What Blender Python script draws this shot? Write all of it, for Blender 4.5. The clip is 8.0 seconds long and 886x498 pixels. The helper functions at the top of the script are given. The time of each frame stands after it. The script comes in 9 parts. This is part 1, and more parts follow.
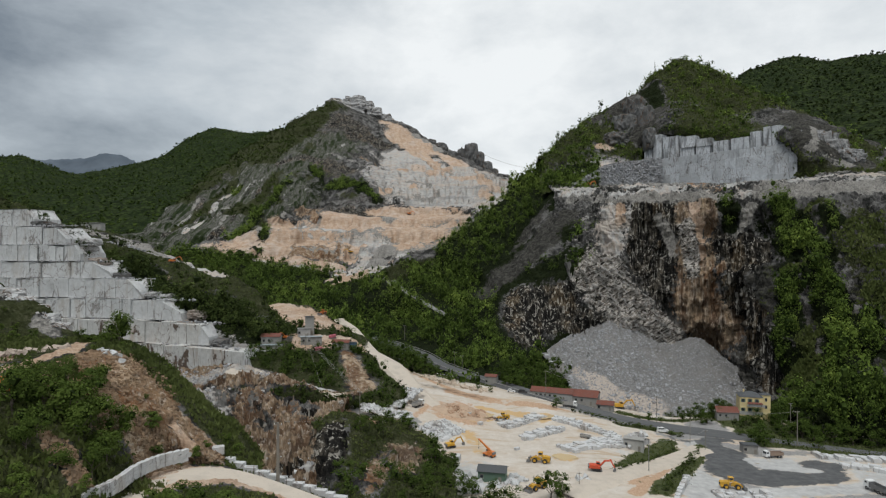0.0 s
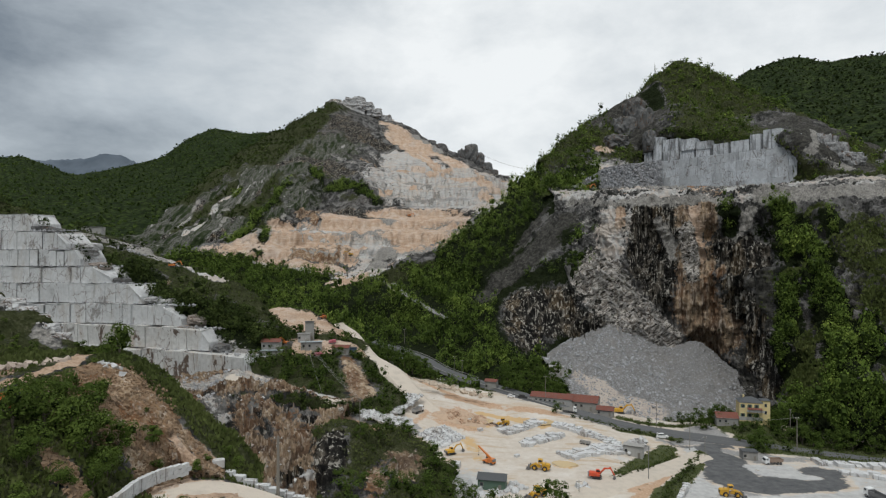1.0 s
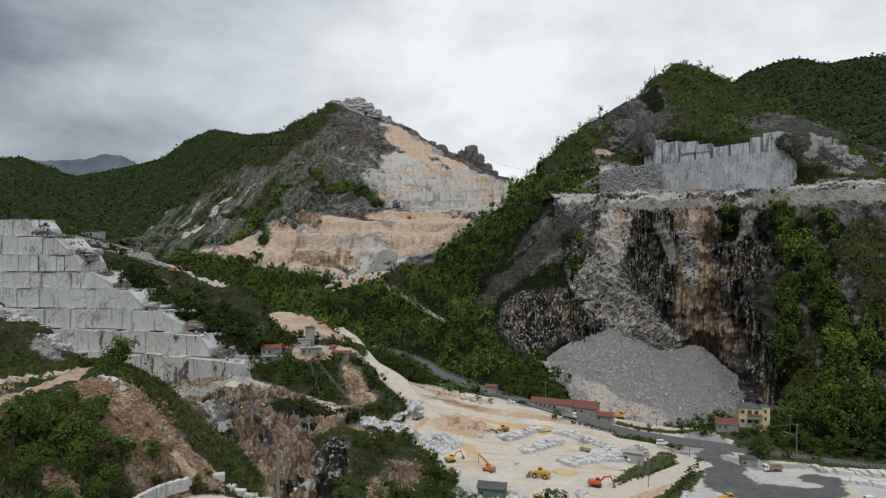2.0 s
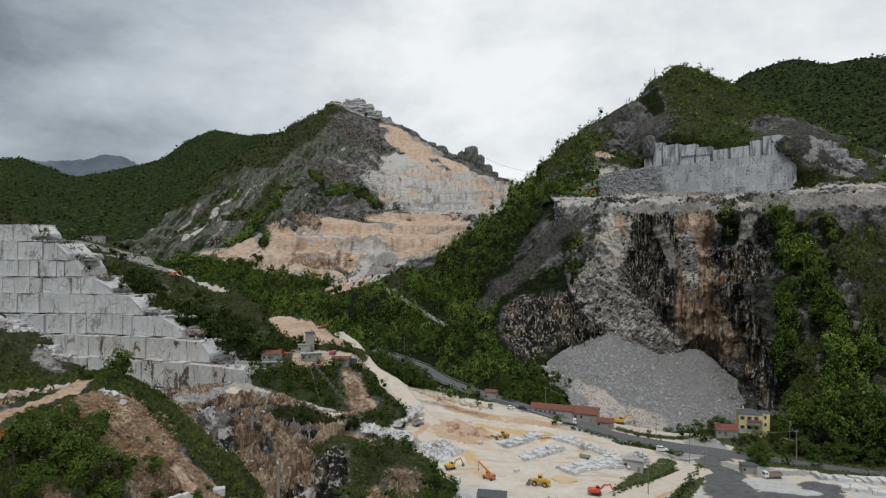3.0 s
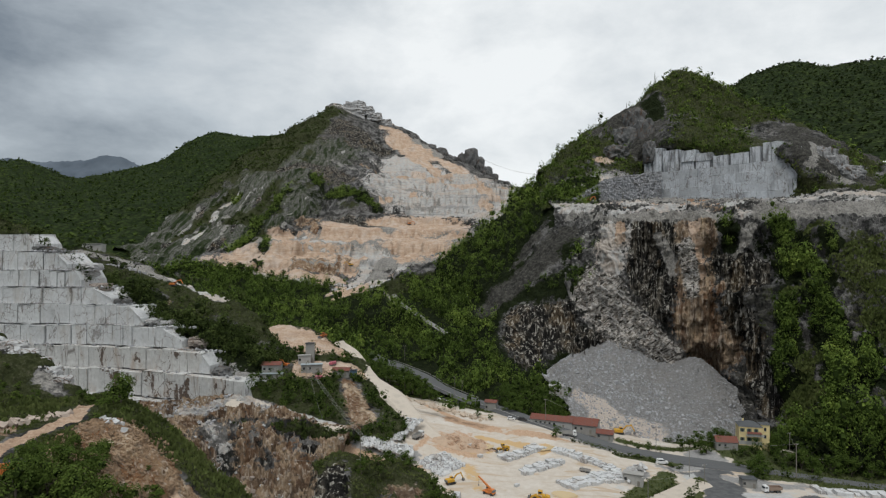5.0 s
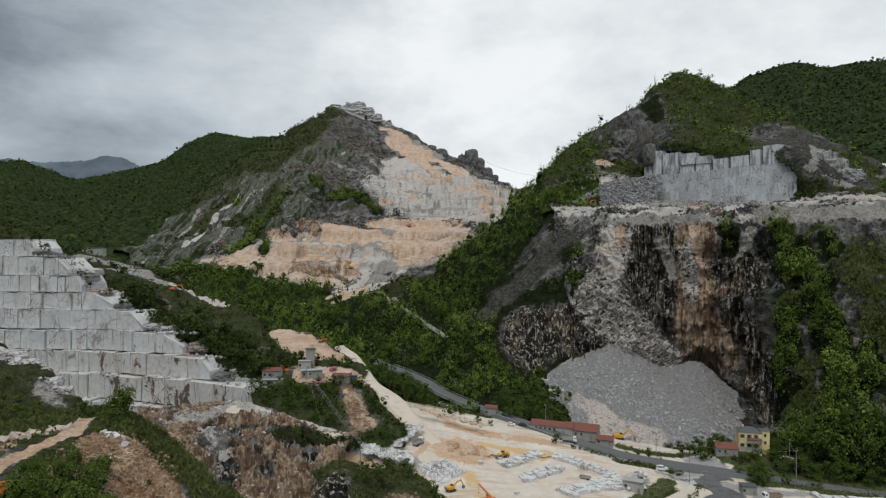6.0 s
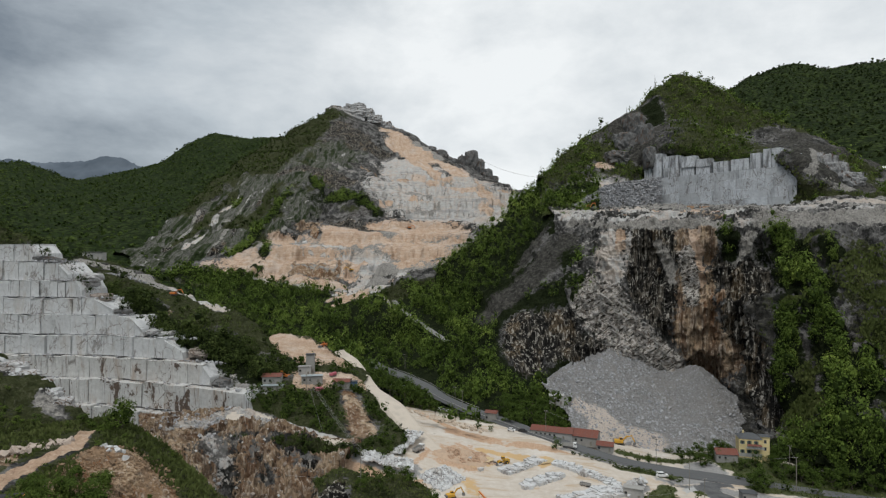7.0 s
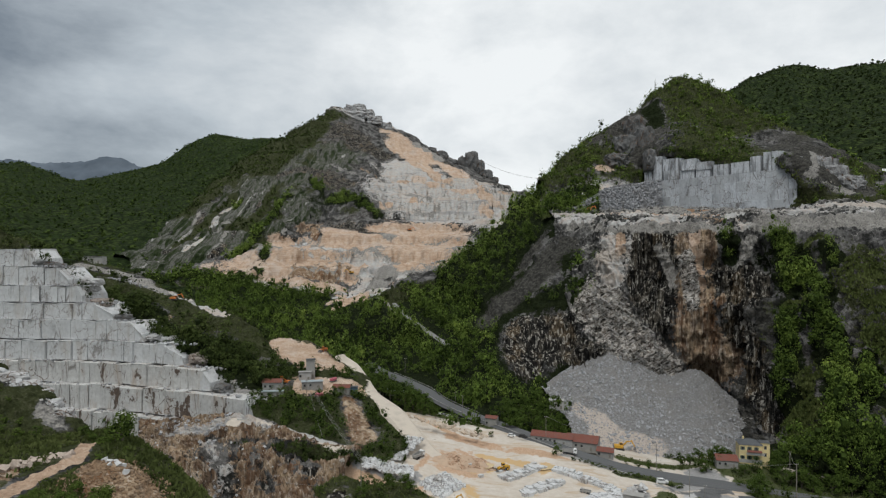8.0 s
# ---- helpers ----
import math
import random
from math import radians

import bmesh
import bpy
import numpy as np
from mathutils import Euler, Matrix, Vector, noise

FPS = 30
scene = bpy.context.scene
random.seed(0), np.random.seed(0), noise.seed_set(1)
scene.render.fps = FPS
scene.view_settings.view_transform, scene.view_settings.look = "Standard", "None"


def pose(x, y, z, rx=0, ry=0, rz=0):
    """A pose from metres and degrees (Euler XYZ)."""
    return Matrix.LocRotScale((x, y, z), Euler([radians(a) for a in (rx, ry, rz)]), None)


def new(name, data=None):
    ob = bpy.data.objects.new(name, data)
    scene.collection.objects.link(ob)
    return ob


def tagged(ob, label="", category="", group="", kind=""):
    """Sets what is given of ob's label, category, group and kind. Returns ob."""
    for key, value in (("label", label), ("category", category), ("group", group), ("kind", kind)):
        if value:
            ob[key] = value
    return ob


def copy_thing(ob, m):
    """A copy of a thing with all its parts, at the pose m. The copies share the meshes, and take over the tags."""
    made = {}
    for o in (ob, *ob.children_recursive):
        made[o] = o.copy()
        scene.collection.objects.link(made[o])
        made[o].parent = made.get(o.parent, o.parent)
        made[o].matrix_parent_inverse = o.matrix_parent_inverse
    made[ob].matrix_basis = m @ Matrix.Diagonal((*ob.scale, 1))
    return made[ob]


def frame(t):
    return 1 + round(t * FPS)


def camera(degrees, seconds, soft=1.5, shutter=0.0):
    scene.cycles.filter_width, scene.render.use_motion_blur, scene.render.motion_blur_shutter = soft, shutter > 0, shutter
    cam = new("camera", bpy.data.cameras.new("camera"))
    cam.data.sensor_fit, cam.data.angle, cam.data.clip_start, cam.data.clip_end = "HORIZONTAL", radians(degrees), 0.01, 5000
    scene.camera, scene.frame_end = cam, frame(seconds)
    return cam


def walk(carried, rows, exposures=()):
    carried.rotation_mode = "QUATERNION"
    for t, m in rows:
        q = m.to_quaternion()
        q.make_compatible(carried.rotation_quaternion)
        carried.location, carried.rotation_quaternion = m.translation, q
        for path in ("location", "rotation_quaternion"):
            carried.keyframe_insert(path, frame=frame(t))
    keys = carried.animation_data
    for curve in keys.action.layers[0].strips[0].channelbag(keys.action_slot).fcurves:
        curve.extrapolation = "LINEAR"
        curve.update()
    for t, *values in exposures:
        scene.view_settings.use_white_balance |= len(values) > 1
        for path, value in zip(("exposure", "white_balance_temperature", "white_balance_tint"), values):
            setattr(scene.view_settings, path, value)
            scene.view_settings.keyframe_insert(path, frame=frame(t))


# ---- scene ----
cam = camera(72.0, 8.0, soft=1.25)
EYE = 80.0  # first eye height above the quarry yard
RISE = [(0.0, 0.0, 0.0), (0.5, 0.01, 1.37), (1.0, 0.03, 2.83), (1.5, 0.04, 4.35), (3.0, 0.04, 8.9), (3.5, 0.03, 10.4), (4.0, 0.02, 11.89), (4.5, 0.0, 13.4), (6.0, -0.09, 17.95), (6.5, -0.13, 19.5), (7.0, -0.17, 21.0), (7.5, -0.22, 22.5), (8.0, -0.27, 24.0)]
walk(cam, [(t, pose(x, -0.23 * t + 0.0113 * t * t, EYE + z, 90, -0.045 * (t / 8) ** 2, 0.015 * (t / 8) ** 2)) for t, x, z in RISE])

# ---- sky, sun ----
SUN_UP, SUN_TURN = radians(64), radians(208)
world = bpy.data.worlds.new("overcast_sky")
scene.world = world
world.use_nodes = True
wt = world.node_tree
wt.nodes.clear()


def wnode(kind, **sets):
    n = wt.nodes.new(kind)
    for k, v in sets.items():
        n.inputs[k].default_value = v
    return n


w_out = wnode("ShaderNodeOutputWorld")
w_bg = wnode("ShaderNodeBackground", Strength=1.0)
w_sky = wt.nodes.new("ShaderNodeTexSky")
w_sky.sky_type, w_sky.sun_disc, w_sky.sun_elevation, w_sky.sun_rotation = "NISHITA", False, SUN_UP, SUN_TURN
w_dim = wt.nodes.new("ShaderNodeVectorMath")
w_dim.operation = "SCALE"
w_dim.inputs["Scale"].default_value = 0.08
w_co = wt.nodes.new("ShaderNodeTexCoord")
w_map = wnode("ShaderNodeMapping", Scale=(1.0, 1.0, 1.9), Location=(0.35, 0.1, 0.25))
w_n = wnode("ShaderNodeTexNoise", Scale=2.1, Detail=8.0, Roughness=0.58, Distortion=0.15)
w_sep = wt.nodes.new("ShaderNodeSeparateXYZ")
# cloud brightness: brighter to the right and low in front, heavier bank to the left
w_x = wt.nodes.new("ShaderNodeMapRange")
w_x.inputs["From Min"].default_value, w_x.inputs["From Max"].default_value = -0.75, 0.12
w_x.inputs["To Min"].default_value, w_x.inputs["To Max"].default_value = -1.06, 0.10
w_add = wt.nodes.new("ShaderNodeMath")
w_add.operation = "MULTIPLY_ADD"
w_add.inputs[1].default_value = 1.85
w_ramp = wt.nodes.new("ShaderNodeValToRGB")
el = w_ramp.color_ramp.elements
el[0].position, el[0].color = 0.10, (0.205, 0.243, 0.285, 1)
el[1].position, el[1].color = 1.0, (0.925, 0.955, 0.965, 1)
mid = el.new(0.48)
mid.color = (0.505, 0.56, 0.605, 1)
w_mix = wt.nodes.new("ShaderNodeMix")
w_mix.data_type = "RGBA"
w_mix.inputs["Factor"].default_value = 0.93
L = wt.links.new
L(w_co.outputs["Generated"], w_map.inputs["Vector"])
L(w_map.outputs["Vector"], w_n.inputs["Vector"])
L(w_co.outputs["Generated"], w_sep.inputs[0])
L(w_sep.outputs["X"], w_x.inputs["Value"])
L(w_n.outputs["Fac"], w_add.inputs[0])
# unseen sky behind the camera is darkened, to weaken the ambient fill
w_y = wt.nodes.new("ShaderNodeMapRange")
w_y.inputs["From Min"].default_value, w_y.inputs["From Max"].default_value = -0.3, 0.5
w_y.inputs["To Min"].default_value, w_y.inputs["To Max"].default_value = -0.3, 0.0
w_sum = wt.nodes.new("ShaderNodeMath")
L(w_sep.outputs["Y"], w_y.inputs["Value"])
L(w_x.outputs[0], w_sum.inputs[0])
L(w_y.outputs[0], w_sum.inputs[1])
L(w_sum.outputs[0], w_add.inputs[2])
L(w_add.outputs[0], w_ramp.inputs["Fac"])
L(w_sky.outputs[0], w_dim.inputs[0])
L(w_dim.outputs[0], w_mix.inputs["A"])
L(w_ramp.outputs["Color"], w_mix.inputs["B"])
L(w_mix.outputs["Result"], w_bg.inputs["Color"])
L(w_bg.outputs[0], w_out.inputs[0])

sun = new("sun", bpy.data.lights.new("sun", "SUN"))
sun.data.energy, sun.data.angle, sun.data.color = 1.85, radians(22), (0.985, 0.985, 0.95)
sun.matrix_world = pose(0, 0, 400, 90 - math.degrees(SUN_UP), 0, 180 - math.degrees(SUN_TURN))


# ---- materials ----
class Mat:
    """A small wrapper round a node material."""

    def __init__(self, name, rough=0.8, metal=0.0, spec=0.3, placed=False):
        self.m = bpy.data.materials.new(name)
        self.m.use_nodes = True
        self.t = self.m.node_tree
        self.b = self.t.nodes["Principled BSDF"]
        self.b.inputs["Roughness"].default_value = rough
        self.b.inputs["Metallic"].default_value = metal
        self.b.inputs["Specular IOR Level"].default_value = spec
        self.co = self.t.nodes.new("ShaderNodeTexCoord").outputs["Object"]
        if placed:
            self.co = self.t.nodes.new("ShaderNodeNewGeometry").outputs["Position"]

    def link(self, a, b):
        self.t.links.new(a, b)

    def noise(self, scale, detail=4.0, rough=0.55, stretch=None, distort=0.0):
        n = self.t.nodes.new("ShaderNodeTexNoise")
        n.inputs["Scale"].default_value, n.inputs["Detail"].default_value = scale, detail
        n.inputs["Roughness"].default_value, n.inputs["Distortion"].default_value = rough, distort
        co = self.co
        if stretch:
            mp = self.t.nodes.new("ShaderNodeMapping")
            mp.inputs["Scale"].default_value = stretch
            self.link(co, mp.inputs["Vector"])
            co = mp.outputs["Vector"]
        self.link(co, n.inputs["Vector"])
        return n.outputs["Fac"]

    def voronoi(self, scale, feature="F1", stretch=None):
        n = self.t.nodes.new("ShaderNodeTexVoronoi")
        n.feature = feature
        n.inputs["Scale"].default_value = scale
        co = self.co
        if stretch:
            mp = self.t.nodes.new("ShaderNodeMapping")
            mp.inputs["Scale"].default_value = stretch
            self.link(co, mp.inputs["Vector"])
            co = mp.outputs["Vector"]
        self.link(co, n.inputs["Vector"])
        return n

    def attr(self, name):
        n = self.t.nodes.new("ShaderNodeAttribute")
        n.attribute_name = name
        return n.outputs["Fac"]

    def math(self, op, a, b=0.0, c=0.0):
        n = self.t.nodes.new("ShaderNodeMath")
        n.operation = op
        for i, v in enumerate((a, b, c)):
            if isinstance(v, (int, float)):
                n.inputs[i].default_value = v
            else:
                self.link(v, n.inputs[i])
        return n.outputs[0]

    def step(self, v, lo, hi):
        n = self.t.nodes.new("ShaderNodeMapRange")
        n.interpolation_type = "SMOOTHSTEP"
        n.inputs["From Min"].default_value, n.inputs["From Max"].default_value = lo, hi
        self.link(v, n.inputs["Value"])
        return n.outputs[0]

    def ramp(self, v, *stops):
        n = self.t.nodes.new("ShaderNodeValToRGB")
        e = n.color_ramp.elements
        while len(e) < len(stops):
            e.new(0.5)
        for s, (p, c) in zip(e, stops):
            s.position, s.color = p, (*c, 1)
        self.link(v, n.inputs["Fac"])
        return n.outputs["Color"]

    def mix(self, fac, a, b, blend="MIX"):
        n = self.t.nodes.new("ShaderNodeMix")
        n.data_type, n.blend_type = "RGBA", blend
        for key, v in (("Factor", fac), ("A", a), ("B", b)):
            if isinstance(v, tuple):
                n.inputs[key].default_value = (*v, 1)
            elif isinstance(v, (int, float)):
                n.inputs[key].default_value = v
            else:
                self.link(v, n.inputs[key])
        return n.outputs["Result"]

    def random(self):
        return self.t.nodes.new("ShaderNodeObjectInfo").outputs["Random"]

    def island(self):
        return self.t.nodes.new("ShaderNodeNewGeometry").outputs["Random Per Island"]

    def colour(self, c):
        if isinstance(c, tuple):
            self.b.inputs["Base Color"].default_value = (*c, 1)
        else:
            self.link(c, self.b.inputs["Base Color"])
        return self

    def bump(self, h, dist, strength=1.0):
        n = self.t.nodes.new("ShaderNodeBump")
        n.inputs["Distance"].default_value, n.inputs["Strength"].default_value = dist, strength
        self.link(h, n.inputs["Height"])
        self.link(n.outputs[0], self.b.inputs["Normal"])
        return self


def make_terrain():
    """Rock, earth, marble, scree and turf, mixed by weights that lie on the meshes, with ragged borders."""
    k = Mat("hillside", rough=0.95, spec=0.04)
    big, small = k.noise(0.03, 6, 0.6), k.noise(0.35, 5, 0.65)
    huge = k.noise(0.009, 4, 0.6)
    streak = k.noise(0.16, 5, 0.6, stretch=(1.0, 1.0, 0.16))
    streak2 = k.noise(0.55, 5, 0.65, stretch=(1.0, 1.0, 0.09), distort=0.3)
    band = k.noise(0.5, 4, 0.6, stretch=(0.12, 0.12, 1.0), distort=0.6)
    tilted = k.t.nodes.new("ShaderNodeMapping")
    tilted.inputs["Rotation"].default_value = (0, radians(32), 0)
    k.link(k.co, tilted.inputs["Vector"])
    drawn = k.t.nodes.new("ShaderNodeMapping")
    drawn.inputs["Scale"].default_value = (0.24, 0.3, 1.0)
    k.link(tilted.outputs[0], drawn.inputs["Vector"])
    fold = k.t.nodes.new("ShaderNodeTexNoise")
    fold.inputs["Scale"].default_value, fold.inputs["Detail"].default_value, fold.inputs["Distortion"].default_value = 0.62, 6, 1.0
    k.link(drawn.outputs[0], fold.inputs["Vector"])
    fold = fold.outputs["Fac"]
    fine = k.noise(1.3, 4, 0.6)
    edge = k.math("ADD", k.math("MULTIPLY", k.math("SUBTRACT", big, 0.5), 1.7), k.math("MULTIPLY", k.math("SUBTRACT", small, 0.5), 1.4))

    def weight(name, lo=0.42, hi=0.58):
        return k.step(k.math("ADD", k.attr(name), edge), lo, hi)

    mid = k.noise(0.075, 7, 0.72)
    rock = k.mix(k.step(streak, 0.46, 0.72), k.ramp(small, (0.28, (0.022, 0.022, 0.023)), (0.72, (0.085, 0.082, 0.08))), (0.17, 0.165, 0.16))
    rock = k.mix(k.step(big, 0.46, 0.66), rock, k.ramp(fine, (0.3, (0.062, 0.061, 0.059)), (0.7, (0.145, 0.14, 0.135))))
    rock = k.mix(k.math("MULTIPLY", k.step(streak2, 0.5, 0.64), 0.45), rock, (0.21, 0.2, 0.188))
    rock = k.mix(k.math("MULTIPLY", k.step(streak2, 0.48, 0.36), 0.7), rock, (0.025, 0.024, 0.023))
    rock = k.mix(k.math("MULTIPLY", k.step(huge, 0.52, 0.66), 0.45), rock, (0.125, 0.11, 0.098))
    rock = k.mix(k.math("MULTIPLY", k.step(mid, 0.505, 0.575), 0.8), rock, k.ramp(small, (0.3, (0.13, 0.125, 0.12)), (0.7, (0.27, 0.262, 0.25))))
    rock = k.mix(k.math("MULTIPLY", k.step(mid, 0.485, 0.42), 0.85), rock, (0.022, 0.023, 0.02))
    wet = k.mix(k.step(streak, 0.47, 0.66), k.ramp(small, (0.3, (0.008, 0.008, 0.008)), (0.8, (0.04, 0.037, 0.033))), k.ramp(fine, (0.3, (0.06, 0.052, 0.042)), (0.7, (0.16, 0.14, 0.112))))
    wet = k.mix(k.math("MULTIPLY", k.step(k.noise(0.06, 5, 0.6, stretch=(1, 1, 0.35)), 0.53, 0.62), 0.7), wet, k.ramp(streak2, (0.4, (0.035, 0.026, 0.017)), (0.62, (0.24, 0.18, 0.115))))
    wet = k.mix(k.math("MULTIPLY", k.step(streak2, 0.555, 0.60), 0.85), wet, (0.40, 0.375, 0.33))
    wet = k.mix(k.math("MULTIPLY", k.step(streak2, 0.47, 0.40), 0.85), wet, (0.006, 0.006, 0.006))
    earth = k.ramp(k.math("MULTIPLY_ADD", fine, 0.35, k.math("MULTIPLY", k.math("ADD", streak, band), 0.34)), (0.32, (0.25, 0.155, 0.10)), (0.5, (0.49, 0.35, 0.25)), (0.68, (0.66, 0.555, 0.465)))
    rust = k.mix(k.step(streak, 0.38, 0.68), k.ramp(big, (0.4, (0.20, 0.108, 0.058)), (0.6, (0.11, 0.075, 0.053))), k.ramp(small, (0.3, (0.29, 0.19, 0.105)), (0.75, (0.54, 0.44, 0.33))))
    rust = k.mix(k.math("MULTIPLY", k.step(streak2, 0.52, 0.64), 0.6), rust, (0.55, 0.48, 0.40))
    rust = k.mix(k.math("MULTIPLY", k.step(streak2, 0.46, 0.36), 0.7), rust, (0.05, 0.04, 0.033))
    earth = k.mix(k.math("MULTIPLY", k.step(big, 0.48, 0.64), 0.4), earth, (0.58, 0.52, 0.47))
    fall = Vector((37, -480, -164)).normalized()
    along = k.t.nodes.new("ShaderNodeVectorMath")
    along.operation = "DOT_PRODUCT"
    along.inputs[1].default_value = fall
    k.link(k.co, along.inputs[0])
    back = k.t.nodes.new("ShaderNodeVectorMath")
    back.operation = "SCALE"
    back.inputs[0].default_value = fall * -0.93
    k.link(along.outputs["Value"], back.inputs["Scale"])
    drawn_out = k.t.nodes.new("ShaderNodeVectorMath")
    k.link(k.co, drawn_out.inputs[0])
    k.link(back.outputs[0], drawn_out.inputs[1])
    rib = k.t.nodes.new("ShaderNodeTexNoise")
    rib.inputs["Scale"].default_value, rib.inputs["Detail"].default_value, rib.inputs["Roughness"].default_value = 0.075, 6, 0.68
    k.link(drawn_out.outputs[0], rib.inputs["Vector"])
    ribs = k.ramp(rib.outputs["Fac"], (0.36, (0.014, 0.021, 0.009)), (0.44, (0.035, 0.048, 0.02)), (0.485, (0.07, 0.07, 0.06)), (0.52, (0.17, 0.165, 0.15)), (0.555, (0.04, 0.052, 0.024)), (0.61, (0.11, 0.107, 0.097)), (0.66, (0.40, 0.385, 0.36)))
    vor = k.voronoi(0.42)
    scree = k.mix(k.step(fine, 0.35, 0.65), k.ramp(vor.outputs["Distance"], (0.1, (0.30, 0.285, 0.265)), (0.7, (0.13, 0.125, 0.118))), (0.36, 0.34, 0.31))
    gravel = k.mix(k.step(small, 0.4, 0.65), k.ramp(fine, (0.3, (0.020, 0.020, 0.018)), (0.7, (0.058, 0.056, 0.050))), (0.095, 0.09, 0.08))
    marble = k.mix(k.step(streak, 0.42, 0.72), k.ramp(small, (0.25, (0.33, 0.325, 0.315)), (0.62, (0.54, 0.53, 0.51))), (0.50, 0.42, 0.36))
    marble = k.mix(k.math("MULTIPLY", k.step(band, 0.55, 0.68), 0.6), marble, (0.20, 0.18, 0.165))
    broad = k.noise(0.11, 5, 0.6, stretch=(0.1, 0.1, 1.0), distort=0.4)
    marble = k.mix(k.math("MULTIPLY", k.step(broad, 0.52, 0.64), 0.6), marble, (0.50, 0.42, 0.35))
    marble = k.mix(k.math("MULTIPLY", k.step(broad, 0.46, 0.38), 0.6), marble, (0.26, 0.255, 0.25))
    marble = k.mix(k.math("MULTIPLY", k.step(k.noise(0.09, 6, 0.7, stretch=(0.5, 0.5, 1)), 0.58, 0.66), 0.6), marble, (0.17, 0.155, 0.145))
    strata = k.ramp(fold, (0.34, (0.04, 0.037, 0.034)), (0.45, (0.16, 0.14, 0.12)), (0.52, (0.60, 0.57, 0.53)), (0.61, (0.26, 0.225, 0.19)), (0.72, (0.07, 0.062, 0.055)))
    turf = k.ramp(k.math("MULTIPLY_ADD", small, 0.5, k.math("MULTIPLY", fine, 0.5)), (0.3, (0.018, 0.024, 0.010)), (0.52, (0.046, 0.052, 0.023)), (0.72, (0.125, 0.12, 0.08)))
    # crown pattern: cell edges darkened to paint the shaded gaps between far crowns
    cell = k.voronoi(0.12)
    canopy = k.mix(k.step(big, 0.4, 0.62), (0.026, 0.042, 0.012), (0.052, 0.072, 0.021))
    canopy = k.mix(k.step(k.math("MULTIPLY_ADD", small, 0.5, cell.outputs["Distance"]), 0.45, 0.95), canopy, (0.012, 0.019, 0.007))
    c = rock
    # forest ground is near black: the shade below and between trees, as colour
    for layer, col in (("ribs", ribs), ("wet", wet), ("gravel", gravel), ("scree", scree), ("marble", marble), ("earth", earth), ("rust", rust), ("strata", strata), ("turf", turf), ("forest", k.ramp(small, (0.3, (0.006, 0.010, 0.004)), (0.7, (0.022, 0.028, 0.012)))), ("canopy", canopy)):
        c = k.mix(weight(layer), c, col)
    k.colour(c)
    k.bump(k.math("MULTIPLY_ADD", fine, 0.35, k.math("MULTIPLY_ADD", small, 1.0, k.math("MULTIPLY", streak, 1.2))), 2.2, 0.9)
    return k.m


TERRAIN = make_terrain()


def make_yard():
    """Trampled marble dust: cream, with ochre wet patches, white dust, dark wet paving and turf."""
    k = Mat("marble_dust_ground", rough=0.95, spec=0.08)
    big, small, fine = k.noise(0.05, 5, 0.6), k.noise(0.3, 5, 0.65), k.noise(1.6, 4, 0.6)
    tracks = k.noise(0.11, 4, 0.55, stretch=(0.35, 1.6, 1.0), distort=1.2)
    edge = k.math("ADD", k.math("MULTIPLY", k.math("SUBTRACT", big, 0.5), 1.4), k.math("MULTIPLY", k.math("SUBTRACT", small, 0.5), 1.6))
    c = k.ramp(small, (0.3, (0.48, 0.415, 0.345)), (0.7, (0.58, 0.53, 0.47)))
    c = k.mix(k.step(tracks, 0.5, 0.66), c, (0.46, 0.365, 0.27))
    c = k.mix(k.step(big, 0.5, 0.72), c, (0.62, 0.58, 0.53))
    c = k.mix(k.step(fine, 0.6, 0.75), c, (0.44, 0.38, 0.32))
    white = k.ramp(small, (0.3, (0.34, 0.335, 0.33)), (0.7, (0.52, 0.515, 0.50)))
    dark = k.ramp(small, (0.3, (0.075, 0.077, 0.08)), (0.75, (0.15, 0.15, 0.15)))
    soil = k.ramp(fine, (0.3, (0.36, 0.22, 0.13)), (0.7, (0.55, 0.40, 0.29)))
    ochre = (0.52, 0.36, 0.19)
    turf = k.ramp(small, (0.3, (0.03, 0.042, 0.015)), (0.7, (0.09, 0.10, 0.045)))
    for layer, col in (("marble", white), ("gravel", k.ramp(fine, (0.3, (0.20, 0.195, 0.19)), (0.7, (0.34, 0.33, 0.32)))), ("earth", soil), ("rust", ochre), ("wet", dark), ("turf", turf)):
        c = k.mix(k.step(k.math("ADD", k.attr(layer), edge), 0.36, 0.66), c, col)
    k.colour(c)
    k.bump(k.math("MULTIPLY_ADD", fine, 0.3, small), 0.5, 0.8)
    return k.m


YARD = make_yard()


def make_leaf(name, dark, mid_c, light):
    k = Mat(name, rough=0.75, spec=0.05)
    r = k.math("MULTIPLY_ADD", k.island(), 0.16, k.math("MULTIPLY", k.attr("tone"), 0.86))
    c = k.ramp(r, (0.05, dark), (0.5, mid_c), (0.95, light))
    k.colour(c)
    tr = k.t.nodes.new("ShaderNodeBsdfTranslucent")
    k.link(c, tr.inputs["Color"])
    ms = k.t.nodes.new("ShaderNodeMixShader")
    ms.inputs[0].default_value = 0.2
    k.link(k.b.outputs[0], ms.inputs[1])
    k.link(tr.outputs[0], ms.inputs[2])
    k.link(ms.outputs[0], k.t.nodes["Material Output"].inputs["Surface"])
    return k.m


